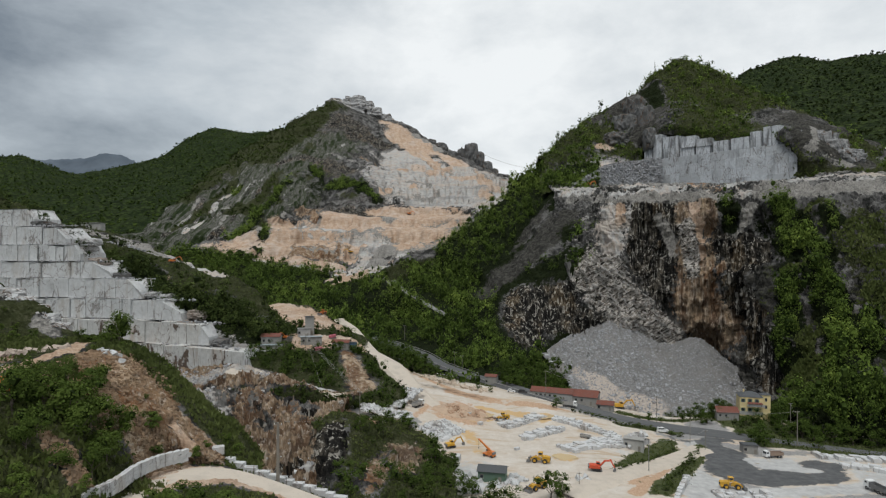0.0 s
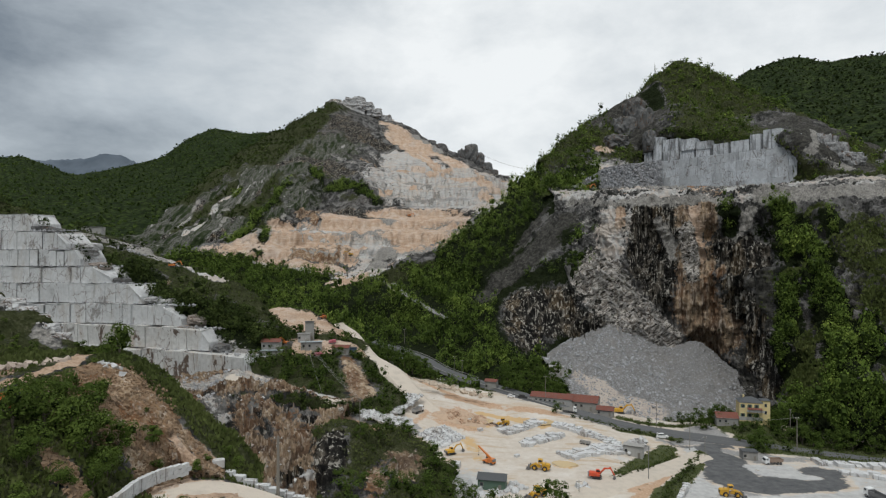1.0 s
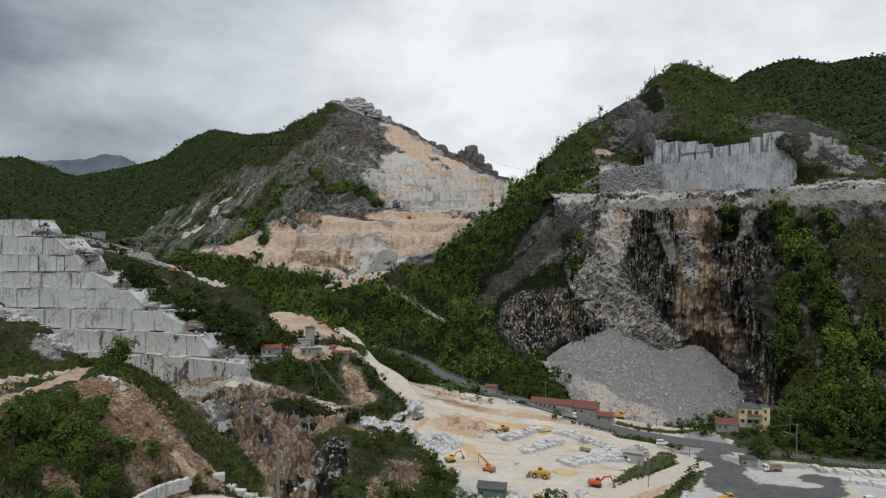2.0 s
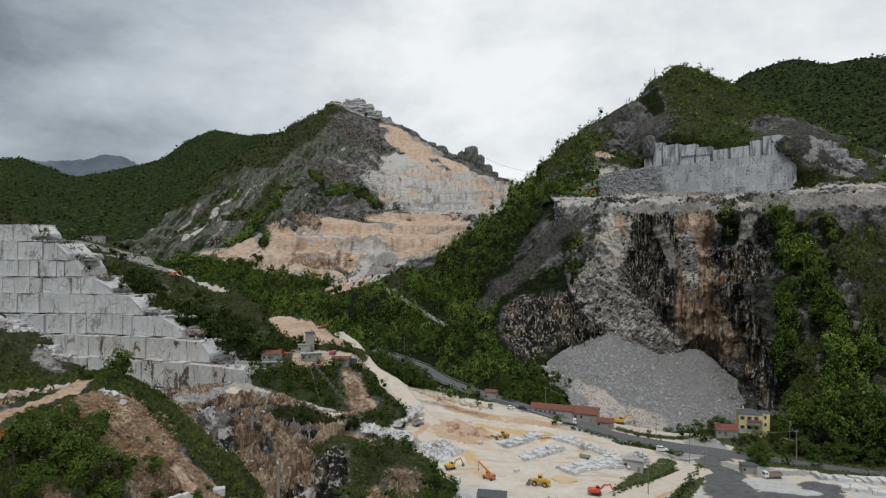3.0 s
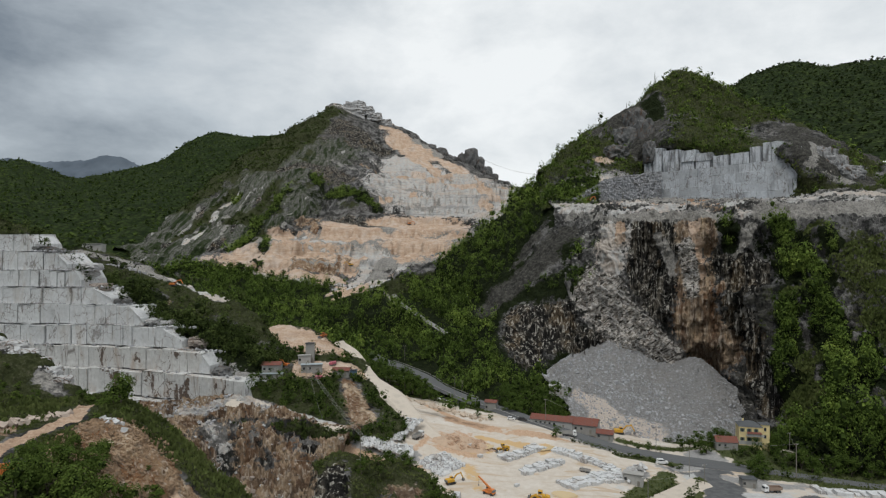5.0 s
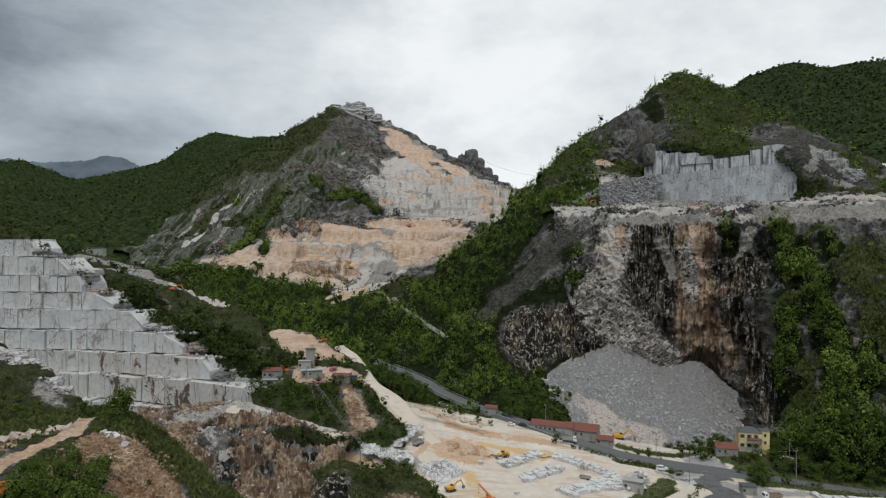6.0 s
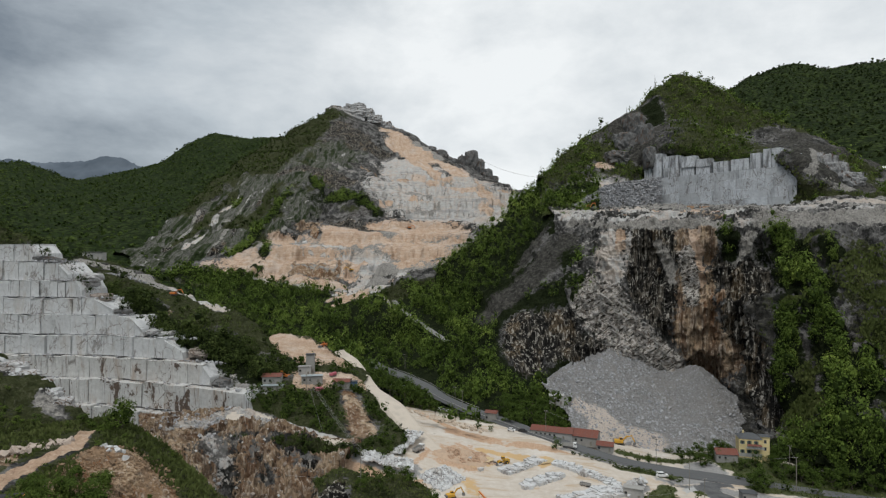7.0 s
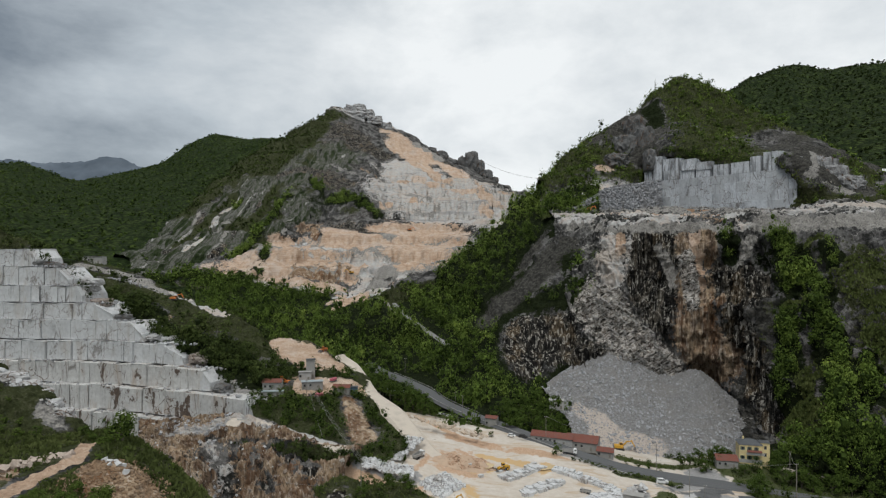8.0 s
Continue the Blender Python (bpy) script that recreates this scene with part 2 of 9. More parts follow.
LEAF_FAR = make_leaf("far_foliage", (0.024, 0.039, 0.010), (0.05, 0.078, 0.018), (0.115, 0.155, 0.038))
LEAF_RIDGE = make_leaf("ridge_foliage", (0.014, 0.022, 0.007), (0.03, 0.042, 0.013), (0.07, 0.088, 0.027))
LEAF_MID = make_leaf("spring_foliage", (0.022, 0.037, 0.009), (0.120, 0.178, 0.035), (0.27, 0.345, 0.072))
LEAF_NEAR = make_leaf("tree_foliage", (0.011, 0.019, 0.005), (0.056, 0.088, 0.018), (0.15, 0.20, 0.043))
LEAF_SCRUB = make_leaf("scrub_foliage", (0.018, 0.026, 0.009), (0.052, 0.074, 0.020), (0.135, 0.165, 0.05))


# ---- shaping helpers ----
def lattice(ix, iy, iz, seed):
    h = (ix * 374761393 + iy * 668265263 + iz * 2147483647 + seed * 974634) & 0xFFFFFFFF
    h = ((h ^ (h >> 13)) * 1274126177) & 0xFFFFFFFF
    h = ((h ^ (h >> 16)) * 2246822519) & 0xFFFFFFFF
    return ((h ^ (h >> 15)) & 0xFFFFFF) / float(0xFFFFFF)


def value_noise(p, seed=0):
    i = np.floor(p).astype(np.int64)
    f = p - i
    f = f * f * f * (f * (f * 6 - 15) + 10)
    out = 0
    for dx in (0, 1):
        for dy in (0, 1):
            for dz in (0, 1):
                w = (f[..., 0] if dx else 1 - f[..., 0]) * (f[..., 1] if dy else 1 - f[..., 1]) * (f[..., 2] if dz else 1 - f[..., 2])
                out = out + w * lattice(i[..., 0] + dx, i[..., 1] + dy, i[..., 2] + dz, seed)
    return out


def fbm(p, octaves=5, seed=0, gain=0.5, ridged=False):
    out, amp, total = 0, 1.0, 0.0
    for o in range(octaves):
        n = value_noise(p * 2.03 ** o + 17.3 * o, seed + o)
        if ridged:
            n = 1 - np.abs(2 * n - 1)
        out, total, amp = out + amp * n, total + amp, amp * gain
    return out / total - 0.5


def spline(a, count):
    """Catmull-Rom through the rows of a, evenly by index."""
    n = len(a)
    s = np.linspace(0, n - 1, count)
    i = np.minimum(s.astype(int), n - 2)
    f = (s - i).reshape(-1, *([1] * (a.ndim - 1)))
    p0, p1, p2, p3 = a[np.maximum(i - 1, 0)], a[i], a[i + 1], a[np.minimum(i + 2, n - 1)]
    return 0.5 * (2 * p1 + (p2 - p0) * f + (2 * p0 - 5 * p1 + 4 * p2 - p3) * f ** 2 + (3 * p1 - p0 - 3 * p2 + p3) * f ** 3)


def mesh_from(name, verts, faces, smooth=False):
    """A mesh from arrays: faces all of one size."""
    me = bpy.data.meshes.new(name)
    verts, faces = np.asarray(verts, np.float32).reshape(-1, 3), np.asarray(faces, np.int32)
    k = faces.shape[1]
    me.vertices.add(len(verts))
    me.vertices.foreach_set("co", verts.ravel())
    me.loops.add(faces.size)
    me.loops.foreach_set("vertex_index", faces.ravel())
    me.polygons.add(len(faces))
    me.polygons.foreach_set("loop_start", np.arange(0, faces.size, k, dtype=np.int32))
    me.polygons.foreach_set("loop_total", np.full(len(faces), k, np.int32))
    me.polygons.foreach_set("use_smooth", np.full(len(faces), smooth))
    me.update(calc_edges=True)
    return me


LAYERS = ("ribs", "wet", "gravel", "scree", "marble", "earth", "rust", "strata", "turf", "forest", "canopy")


class Slope:
    """A stretch of hillside, spanned between guide lines from its crest down to its foot."""

    def __init__(self, name, nu, per_row, rough=3.0, size=40.0, ridged=False, back=None, step=0.5, seed=1, grain=(1, 1, 1), detail=0.6):
        self.name, self.nu, self.per, self.rough, self.size = name, nu, per_row, rough, size
        self.ridged, self.back, self.sharp, self.seed = ridged, back, step, seed
        self.rows, self.steps, self.calm, self.strips = [], [], [], []
        self.grain, self.detail = np.array(grain, float), detail

    def bench(self, *a):
        """Benches to be cut: centre, radii, height of a step, share."""
        self.steps.append(a)
        return self

    def cut(self, centre, radii, high, amount):
        v = self.v
        d = np.sqrt((((v - np.array(centre)) / np.array(radii)) ** 2).sum(2))
        z = v[..., 2] / high + 0.35 * fbm(v * [1, 1, 0] / (high * 7), 3, self.seed + 8)
        i = np.floor(z)
        f = z - i
        f = np.clip((f - 0.5) / 0.16 + 0.5, 0, 1)
        t = amount * np.clip((1.3 - d) / 0.4, 0, 1)
        self.v = v + np.stack([0 * z, 0 * z, t * (i + f - z) * high], -1)

    def row(self, *points, calm=1.0):
        """A guide line; calm below 1 lessens the relief along it."""
        self.rows.append(points)
        self.calm.append(calm)
        return self

    def clear(self, points, wide):
        """Keeps plants off a strip."""
        self.strips.append((np.array(points, float), wide))
        return self

    def shape(self):
        g = np.array(self.rows, float)
        if self.back:
            d, drop = self.back
            first = g[0] * np.array([1, 1, 0]) * (1 + d / np.maximum(g[0][:, 1:2], 1)) + (g[0] - [0, 0, drop]) * [0, 0, 1]
            g = np.concatenate([first[None], g])
            self.calm.insert(0, self.calm[0])
        cols = np.stack([spline(r, self.nu) for r in g])
        count = (len(g) - 1) * self.per + 1
        soft = spline(cols, count)
        s = np.linspace(0, len(g) - 1, count)
        i = np.minimum(s.astype(int), len(g) - 2)
        f = (s - i)[:, None, None]
        hard = cols[i] * (1 - f) + cols[i + 1] * f
        v = soft * (1 - self.sharp) + hard * self.sharp
        self.v = v
        n = self.normals()
        damp = np.interp(s, np.arange(len(g)), self.calm)[:, None]
        amount = damp * fbm(v / self.size, 4, self.seed, 0.55, self.ridged)
        v = v + n * (amount * 4 * self.rough)[..., None]
        fine = np.sqrt(damp) * fbm(v * self.grain / (self.size * 0.22), 4, self.seed + 50, 0.6, True)
        self.v = v + n * (fine * 2.0 * self.rough * self.detail)[..., None]
        for a in self.steps:
            self.cut(*a)
        self.n = self.normals()
        self.w = {k: np.zeros(v.shape[:2]) for k in LAYERS}
        return self

    def normals(self):
        v = self.v
        n = np.cross(np.gradient(v, axis=1), -np.gradient(v, axis=0))
        n /= np.maximum(np.linalg.norm(n, axis=2, keepdims=True), 1e-9)
        flip = np.where(n[..., 2:3] - 0.3 * n[..., 1:2] < 0, -1, 1)
        return n * flip

    def all(self, layer, amount):
        self.w[layer] = np.maximum(self.w[layer], amount)
        return self

    def steep(self, layer, lo, hi, amount=1.0):
        """Gives a layer to the steep parts (lo < hi) or the flat ones (lo > hi), by the upright share of the normal."""
        t = np.clip((1 - self.n[..., 2] - lo) / (hi - lo), 0, 1)
        self.w[layer] = np.maximum(self.w[layer], amount * t)
        return self

    def blob(self, layer, centre, rx, ry, rz, amount=1.0):
        """An oval patch; a negative amount takes away."""
        d = np.sqrt((((self.v - np.array(centre)) / np.array([rx, ry, rz])) ** 2).sum(2))
        return self.lay(layer, np.clip((1.55 - d) / 1.1, 0, 1), amount)

    def stroke(self, layer, a, b, ra, rb, amount=1.0):
        """A streak from a to b, ra wide at a and rb at b."""
        a, b = np.array(a, float), np.array(b, float)
        t = np.clip(((self.v - a) @ (b - a)) / ((b - a) @ (b - a)), 0, 1)
        d = np.linalg.norm(self.v - a - t[..., None] * (b - a), axis=2) / (ra + (rb - ra) * t)
        return self.lay(layer, np.clip((1.55 - d) / 1.1, 0, 1), amount)

    def path(self, layer, points, ra, rb, amount=1.0):
        """A streak along several points, ra wide at the first and rb at the last."""
        best = np.full(self.v.shape[:2], 9.0)
        n = len(points) - 1
        for i in range(n):
            a, b = np.array(points[i], float), np.array(points[i + 1], float)
            t = np.clip(((self.v - a) @ (b - a)) / ((b - a) @ (b - a)), 0, 1)
            wide = ra + (rb - ra) * (i + t) / n
            best = np.minimum(best, np.linalg.norm(self.v - a - t[..., None] * (b - a), axis=2) / wide)
        return self.lay(layer, np.clip((1.55 - best) / 1.1, 0, 1), amount)

    def carve(self, line, wide, bank=0.25):
        """Lowers the ground to a road bed along a line, with gentle banks."""
        p = spline(np.array(line, float), 60)
        for a, b in zip(p[:-1], p[1:]):
            t = np.clip(((self.v - a)[..., :2] @ (b - a)[:2]) / ((b - a)[:2] @ (b - a)[:2]), 0, 1)
            d = np.linalg.norm((self.v - a - t[..., None] * (b - a))[..., :2], axis=2)
            low = a[2] + t * (b[2] - a[2]) - 0.5 + bank * np.maximum(0, d - wide)
            self.v[..., 2] = np.where(d < wide + 40, np.minimum(self.v[..., 2], low), self.v[..., 2])
        self.n = self.normals()
        return self

    def under(self, layer, centre, radii, amount=1.7):
        """A layer that lies below all others inside an oval and shows where they thin out."""
        d = np.sqrt((((self.v - np.array(centre)) / np.array(radii)) ** 2).sum(2))
        self.w[layer] = np.maximum(self.w[layer], amount * np.clip((1.2 - d) / 0.3, 0, 1))
        return self

    def ridges(self, fall, size, high, centre, radii):
        """Gullies and ribs that run down along fall, inside an oval."""
        f = np.array(fall, float) / np.linalg.norm(fall)
        d = np.sqrt((((self.v - np.array(centre)) / np.array(radii)) ** 2).sum(2))
        p = self.v - 0.9 * (self.v @ f)[..., None] * f
        n = fbm(p / size, 4, self.seed + 30, 0.6, True)
        self.v = self.v + self.normals() * (2 * high * n * np.clip((1.3 - d) / 0.5, 0, 1))[..., None]
        self.n = self.normals()
        return self

    def lay(self, layer, t, amount):
        if amount >= 0:
            self.w[layer] = np.maximum(self.w[layer], amount * t)
            for other in LAYERS:
                if other != layer:
                    self.w[other] = self.w[other] * (1 - t * min(1, amount))
        else:
            self.w[layer] = self.w[layer] * (1 + amount * t)
        return self

    def build(self, label, category="hillside", mat=None):
        nv, nu = self.v.shape[:2]
        q = np.arange(nv * nu).reshape(nv, nu)
        faces = np.stack([q[1:, :-1], q[1:, 1:], q[:-1, 1:], q[:-1, :-1]], -1).reshape(-1, 4)
        me = mesh_from(self.name, self.v, faces, True)
        for k in LAYERS:
            me.attributes.new(k, "FLOAT", "POINT").data.foreach_set("value", self.w[k].ravel().astype(np.float32))
        me.materials.append(mat or TERRAIN)
        self.ob = tagged(new(self.name, me), label, category, kind="structure")
        return self

    def rest(self, p, sink=0.0):
        """The place on this slope below or above p."""
        d = ((self.v[..., :2] - np.array(p[:2])) ** 2).sum(2).ravel()
        k = np.argpartition(d, 4)[:4]
        w = 1 / (d[k] + 1e-3)
        return Vector((p[0], p[1], float((self.v[..., 2].ravel()[k] * w).sum() / w.sum()) - sink))

    def spots(self, count, layer="turf", seed=3, low=0.35, patch=30.0, bare=False):
        """Random places on the slope, thick where the layer is."""
        rng = np.random.default_rng(seed)
        v = self.v
        c = (v[1:, 1:] + v[:-1, :-1] + v[1:, :-1] + v[:-1, 1:]) / 4
        area = np.linalg.norm(np.cross(v[1:, 1:] - v[:-1, :-1], v[1:, :-1] - v[:-1, 1:]), axis=2)
        w = self.w[layer]
        w = (w[1:, 1:] + w[:-1, :-1]) / 2 + 0.9 * fbm(c / patch, 4, seed)
        for line, wide in () if bare else self.strips:
            for a, b in zip(line[:-1], line[1:]):
                t = np.clip(((c - a) @ (b - a)) / ((b - a) @ (b - a)), 0, 1)
                w = np.where(np.linalg.norm(c - a - t[..., None] * (b - a), axis=2) < wide, -9, w)
        p = (area * np.clip((w - low) / 0.3, 0, 1)).ravel()
        if p.sum() == 0:
            return np.zeros((0, 3))
        k = rng.choice(len(p), count, p=p / p.sum())
        j, i = np.unravel_index(k, c.shape[:2])
        a, b = rng.random((count, 1)), rng.random((count, 1))
        return v[j, i] * (1 - a) * (1 - b) + v[j + 1, i] * a * (1 - b) + v[j, i + 1] * (1 - a) * b + v[j + 1, i + 1] * a * b


CUBE = np.array([[x, y, z] for z in (-1, 1) for y in (-1, 1) for x in (-1, 1)], float) / math.sqrt(3)
CUBE_QUADS = np.array([[0, 2, 3, 1], [4, 5, 7, 6], [0, 1, 5, 4], [2, 6, 7, 3], [0, 4, 6, 2], [1, 3, 7, 5]])


def crown_leaves(rng, quads, leaf, lobes=6, core=True):
    """One crown about 1 across: added light-blocking cubes inside several uneven lobes, and leaf clusters, small bent
    quads, on their outside.
    Gives the quads and a shade for each (1: outer leaf, lower: inner cubes)."""
    centres = np.clip(rng.normal(0, 0.2, (lobes, 3)), -0.36, 0.36) * [1, 1, 1.05] + [0, 0, 0.5]
    radii = rng.uniform(0.18, 0.36, lobes) * (1.0 if lobes < 6 else 0.78)
    k = rng.integers(0, lobes, quads)
    d = rng.normal(size=(quads, 3))
    d /= np.linalg.norm(d, axis=1, keepdims=True)
    d[:, 2] = np.where(d[:, 2] < -0.25, -d[:, 2], d[:, 2])
    p = centres[k] + d * (radii[k] * rng.uniform(0.7, 1.06, quads))[:, None]
    n = d + rng.normal(0, 0.28, (quads, 3)) + [0, 0, 0.25]
    n /= np.linalg.norm(n, axis=1, keepdims=True)
    t = np.cross(n, rng.normal(size=(quads, 3)))
    t /= np.linalg.norm(t, axis=1, keepdims=True)
    b = np.cross(n, t)
    s = leaf * rng.uniform(0.6, 1.3, (quads, 1))
    e = s * rng.uniform(0.5, 1.0, (quads, 1))
    q = np.stack([p - t * s, p - b * e + n * s * 0.25, p + t * s, p + b * e - n * s * 0.1], 1)
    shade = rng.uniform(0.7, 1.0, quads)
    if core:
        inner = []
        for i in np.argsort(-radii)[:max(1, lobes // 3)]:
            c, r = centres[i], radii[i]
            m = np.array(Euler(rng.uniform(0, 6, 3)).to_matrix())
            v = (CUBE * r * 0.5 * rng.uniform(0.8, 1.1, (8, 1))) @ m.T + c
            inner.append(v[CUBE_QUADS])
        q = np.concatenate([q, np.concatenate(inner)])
        # the cubes' low tone paints the dim inside of the crown
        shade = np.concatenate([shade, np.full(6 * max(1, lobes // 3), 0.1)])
    return q, shade


def leaf_mesh(name, v, tone, mat):
    me = mesh_from(name, v, np.arange(len(v)).reshape(-1, 4))
    me.attributes.new("tone", "FLOAT", "POINT").data.foreach_set("value", np.repeat(tone, 4).astype(np.float32))
    me.materials.append(mat)
    return me


def woods(name, places, size, quads, leaf, mat, label, category="woodland", seed=5, tall=1.0, sink=0.2, lobes=5, core=True, patch=45.0):
    """Many crowns joined in one mesh, for woods that nobody could count."""
    rng = np.random.default_rng(seed)
    kinds = [crown_leaves(rng, quads, leaf, lobes, core) for _ in range(14)]
    parts, tones = [], []
    kind_of = np.clip(0.5 + 1.1 * fbm(np.asarray(places) / patch, 3, seed), 0, 1)
    for x, sort in zip(places, kind_of):
        s = size * math.exp(rng.normal(0, 0.28))
        a = rng.uniform(0, 6.28)
        m = np.array([[math.cos(a), -math.sin(a), 0], [math.sin(a), math.cos(a), 0], [0, 0, tall * rng.uniform(0.8, 1.3)]]) * s
        q, shade = kinds[rng.integers(14)]
        parts.append(q.reshape(-1, 3) @ m.T + x - [0, 0, sink * s])
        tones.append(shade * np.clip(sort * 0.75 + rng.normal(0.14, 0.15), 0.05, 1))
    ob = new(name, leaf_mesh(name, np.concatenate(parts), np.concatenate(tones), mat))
    return tagged(ob, label, category, kind="stuff")


# ---- ground to the horizon ----
def make_ground():
    r = np.concatenate([np.linspace(0, 600, 30), np.geomspace(640, 4800, 24)])
    a = np.linspace(0, 2 * math.pi, 97)[:-1]
    v = np.stack([np.outer(r, np.cos(a)), np.outer(r, np.sin(a)) + 200, np.full((len(r), 96), -24.0)], -1)
    v[..., 2] += 6 * fbm(v / 160, 4, 9) - 6
    q = np.arange(v.shape[0] * 96).reshape(-1, 96)
    n = np.roll(q, -1, 1)
    faces = np.stack([q[:-1], q[1:], n[1:], n[:-1]], -1).reshape(-1, 4)
    me = mesh_from("ground", v, faces, True)
    for k in LAYERS:
        me.attributes.new(k, "FLOAT", "POINT").data.foreach_set("value", np.full(len(me.vertices), 0.9 if k == "turf" else 0.0, np.float32))
    me.materials.append(TERRAIN)
    tagged(new("ground", me), "valley ground of turf and bare rock", "ground", kind="structure")


make_ground()

# ---- far hills ----
hill = Slope("backdrop_green_hill", 150, 40, 11, 260, back=(300, 160), step=0.2, seed=2)
hill.row((-2203.9, 2300, 380.5), (-1598.4, 2200, 410.3), (-1476.1, 2200, 396), (-1363.7, 2250, 355.2), (-1244.8, 2300, 380.5), (-1097.6, 2350, 428.4), (-1009.7, 2400, 507), (-909.7, 2400, 547.1), (-770.9, 2350, 517.7), (-579, 2200, 493.9), (-341, 2000, 434))
hill.row((-1389.4, 1450, 209), (-1053.5, 1450, 229.2), (-972.9, 1450, 215.7), (-878.8, 1450, 199.6), (-784.7, 1450, 209), (-700.6, 1500, 234.3), (-652.1, 1550, 261), (-606.4, 1600, 271.3), (-524.9, 1600, 266.8), (-421.1, 1600, 259.4), (-272.8, 1600, 244.6))
hill.row((-766.6, 800, 95.6), (-566.7, 780, 95.2), (-523.3, 780, 95.2), (-478.8, 790, 95.4), (-433, 800, 91.9), (-378.3, 810, 88.3), (-349.2, 830, 88.5), (-318.4, 840, 88.6), (-278.8, 850, 80.8), (-223.7, 850, 72.9), (-144.9, 850, 65))
hill.row((-536.6, 560, 39), (-406.9, 560, 39), (-375.7, 560, 39), (-339.4, 560, 39), (-303.1, 560, 39), (-261.6, 560, 39), (-235.6, 560, 39), (-212.3, 560, 39), (-183.7, 560, 39), (-147.4, 560, 39), (-95.5, 560, 39))
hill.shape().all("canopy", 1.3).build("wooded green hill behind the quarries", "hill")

ridge = Slope("backdrop_wooded_ridge", 110, 40, 10, 220, back=(260, 160), step=0.2, seed=4)
ridge.row((623.9, 1700, 459.7), (760.6, 1800, 540.4), (884.6, 1850, 585.8), (961.4, 1900, 638.2), (1116, 1955, 688.7), (1190.3, 1900, 652.2), (1227.5, 1850, 647.5), (1307.8, 1800, 652.2), (1443.1, 1700, 629.8))
ridge.row((477.1, 1300, 298.1), (549.4, 1300, 322.1), (645.5, 1350, 369), (683.1, 1350, 394), (742.1, 1300, 394.4), (783.1, 1250, 376.5), (796.2, 1200, 370.2), (835.5, 1150, 363.5), (933.8, 1100, 356.3))
ridge.row((311.9, 850, 159.6), (359.2, 850, 167.4), (406.5, 850, 175.3), (430.1, 850, 183.2), (468.1, 820, 187.1), (488.6, 780, 189.1), (491, 740, 187), (508.6, 700, 184.4), (577.2, 680, 184.6))
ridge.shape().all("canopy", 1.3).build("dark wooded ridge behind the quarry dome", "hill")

# ---- the quarried mountain ----
mount = Slope("quarry_mountain", 320, 44, 8, 120, ridged=True, back=(120, 120), step=0.35, seed=7, detail=0.65)
mount.row((-449.2, 830, 76.2), (-432.9, 900, 99.2), (-462.5, 1150, 182.3), (-462.2, 1450, 320.5), (-396.3, 1620, 405.8), (-333.1, 1720, 478.5), (-293.6, 1760, 502.4), (-156.8, 1800, 455.3), (-66.9, 1850, 419.5), (49.3, 1900, 356.4), (140.1, 1800, 293.5), (164, 1500, 239.9), (212, 1300, 195.7))
mount.row((-405.6, 790, 76.3), (-385.7, 860, 90.4), (-359.4, 960, 125.4), (-345.3, 1150, 198.3), (-306, 1300, 274), (-255.3, 1420, 324.8), (-193.5, 1450, 323.2), (-112.9, 1450, 296.3), (-31.1, 1400, 269.4), (32.1, 1333, 246.8), (88, 1250, 222.5), (123.6, 1150, 196.2), (179.4, 1100, 172.8))
mount.row((-390.2, 760, 72.3), (-347, 790, 79.3), (-291.8, 820, 92.2), (-247.9, 880, 113.4), (-210.3, 930, 134.3), (-167.1, 980, 148.1), (-122.9, 990, 152.5), (-85.3, 990, 147), (-30.2, 960, 143.2), (21.7, 900, 135.9), (66.5, 835, 129.5), (89.2, 830, 126.9), (133.7, 820, 111.2))
mount.row((-374.8, 730, 65.8), (-318.2, 740, 68.3), (-270.3, 780, 80.7), (-239.5, 850, 106), (-196.7, 870, 111.4), (-147.5, 865, 109.7), (-108, 870, 114.7), (-68.5, 880, 120), (-27.1, 860, 117.5), (11.9, 800, 110.4), (47.1, 770, 110.7), (81.7, 760, 108.9), (124, 760, 94.8))
mount.row((-349.1, 680, 56.7), (-290.3, 690, 61.5), (-246.2, 720, 70.7), (-209.5, 720, 65.3), (-161, 712, 62.8), (-120.2, 705, 61.1), (-86.9, 700, 61.2), (-52.7, 677, 60.6), (-15.3, 690, 73), (10.4, 700, 80.6), (42.8, 700, 87.1), (74.2, 690, 87), (110.9, 680, 80.6))
mount.row((-308, 600, 13.8), (-256.6, 610, 18.4), (-210.3, 615, 20.7), (-180.4, 620, 23.1), (-141.3, 625, 25.6), (-106.6, 625, 25.6), (-77.6, 625, 28.5), (-48.7, 625, 31.3), (-13.9, 625, 40), (9.2, 620, 43.2), (37.3, 610, 46.6), (64.5, 600, 47.2), (97.9, 600, 47.2))
mount.bench((6.7, 1200, 203.4), (170, 420, 70), 18, 1.0).bench((-109.4, 820, 96), (190, 140, 44), 21, 0.5).bench((-94.9, 1600, 363.2), (90, 300, 60), 15, 0.6)
mount.shape()
mount.ridges((37, -480, -164), 34, 9, (-330, 1000, 160), (150, 420, 140)).ridges((40, -300, -160), 60, 16, (-210, 1250, 250), (170, 420, 170)).ridges((0, -100, -62), 15, 6, (-130, 760, 85), (150, 120, 40)).ridges((0, -100, -50), 26, 5, (0, 1100, 190), (130, 350, 70))
mount.stroke("ribs", (-385.7, 860, 96.7), (-368.5, 1400, 301.9), 110, 150, 1.9).stroke("ribs", (-290, 860, 110), (-300, 1250, 240), 60, 80, 1.7)
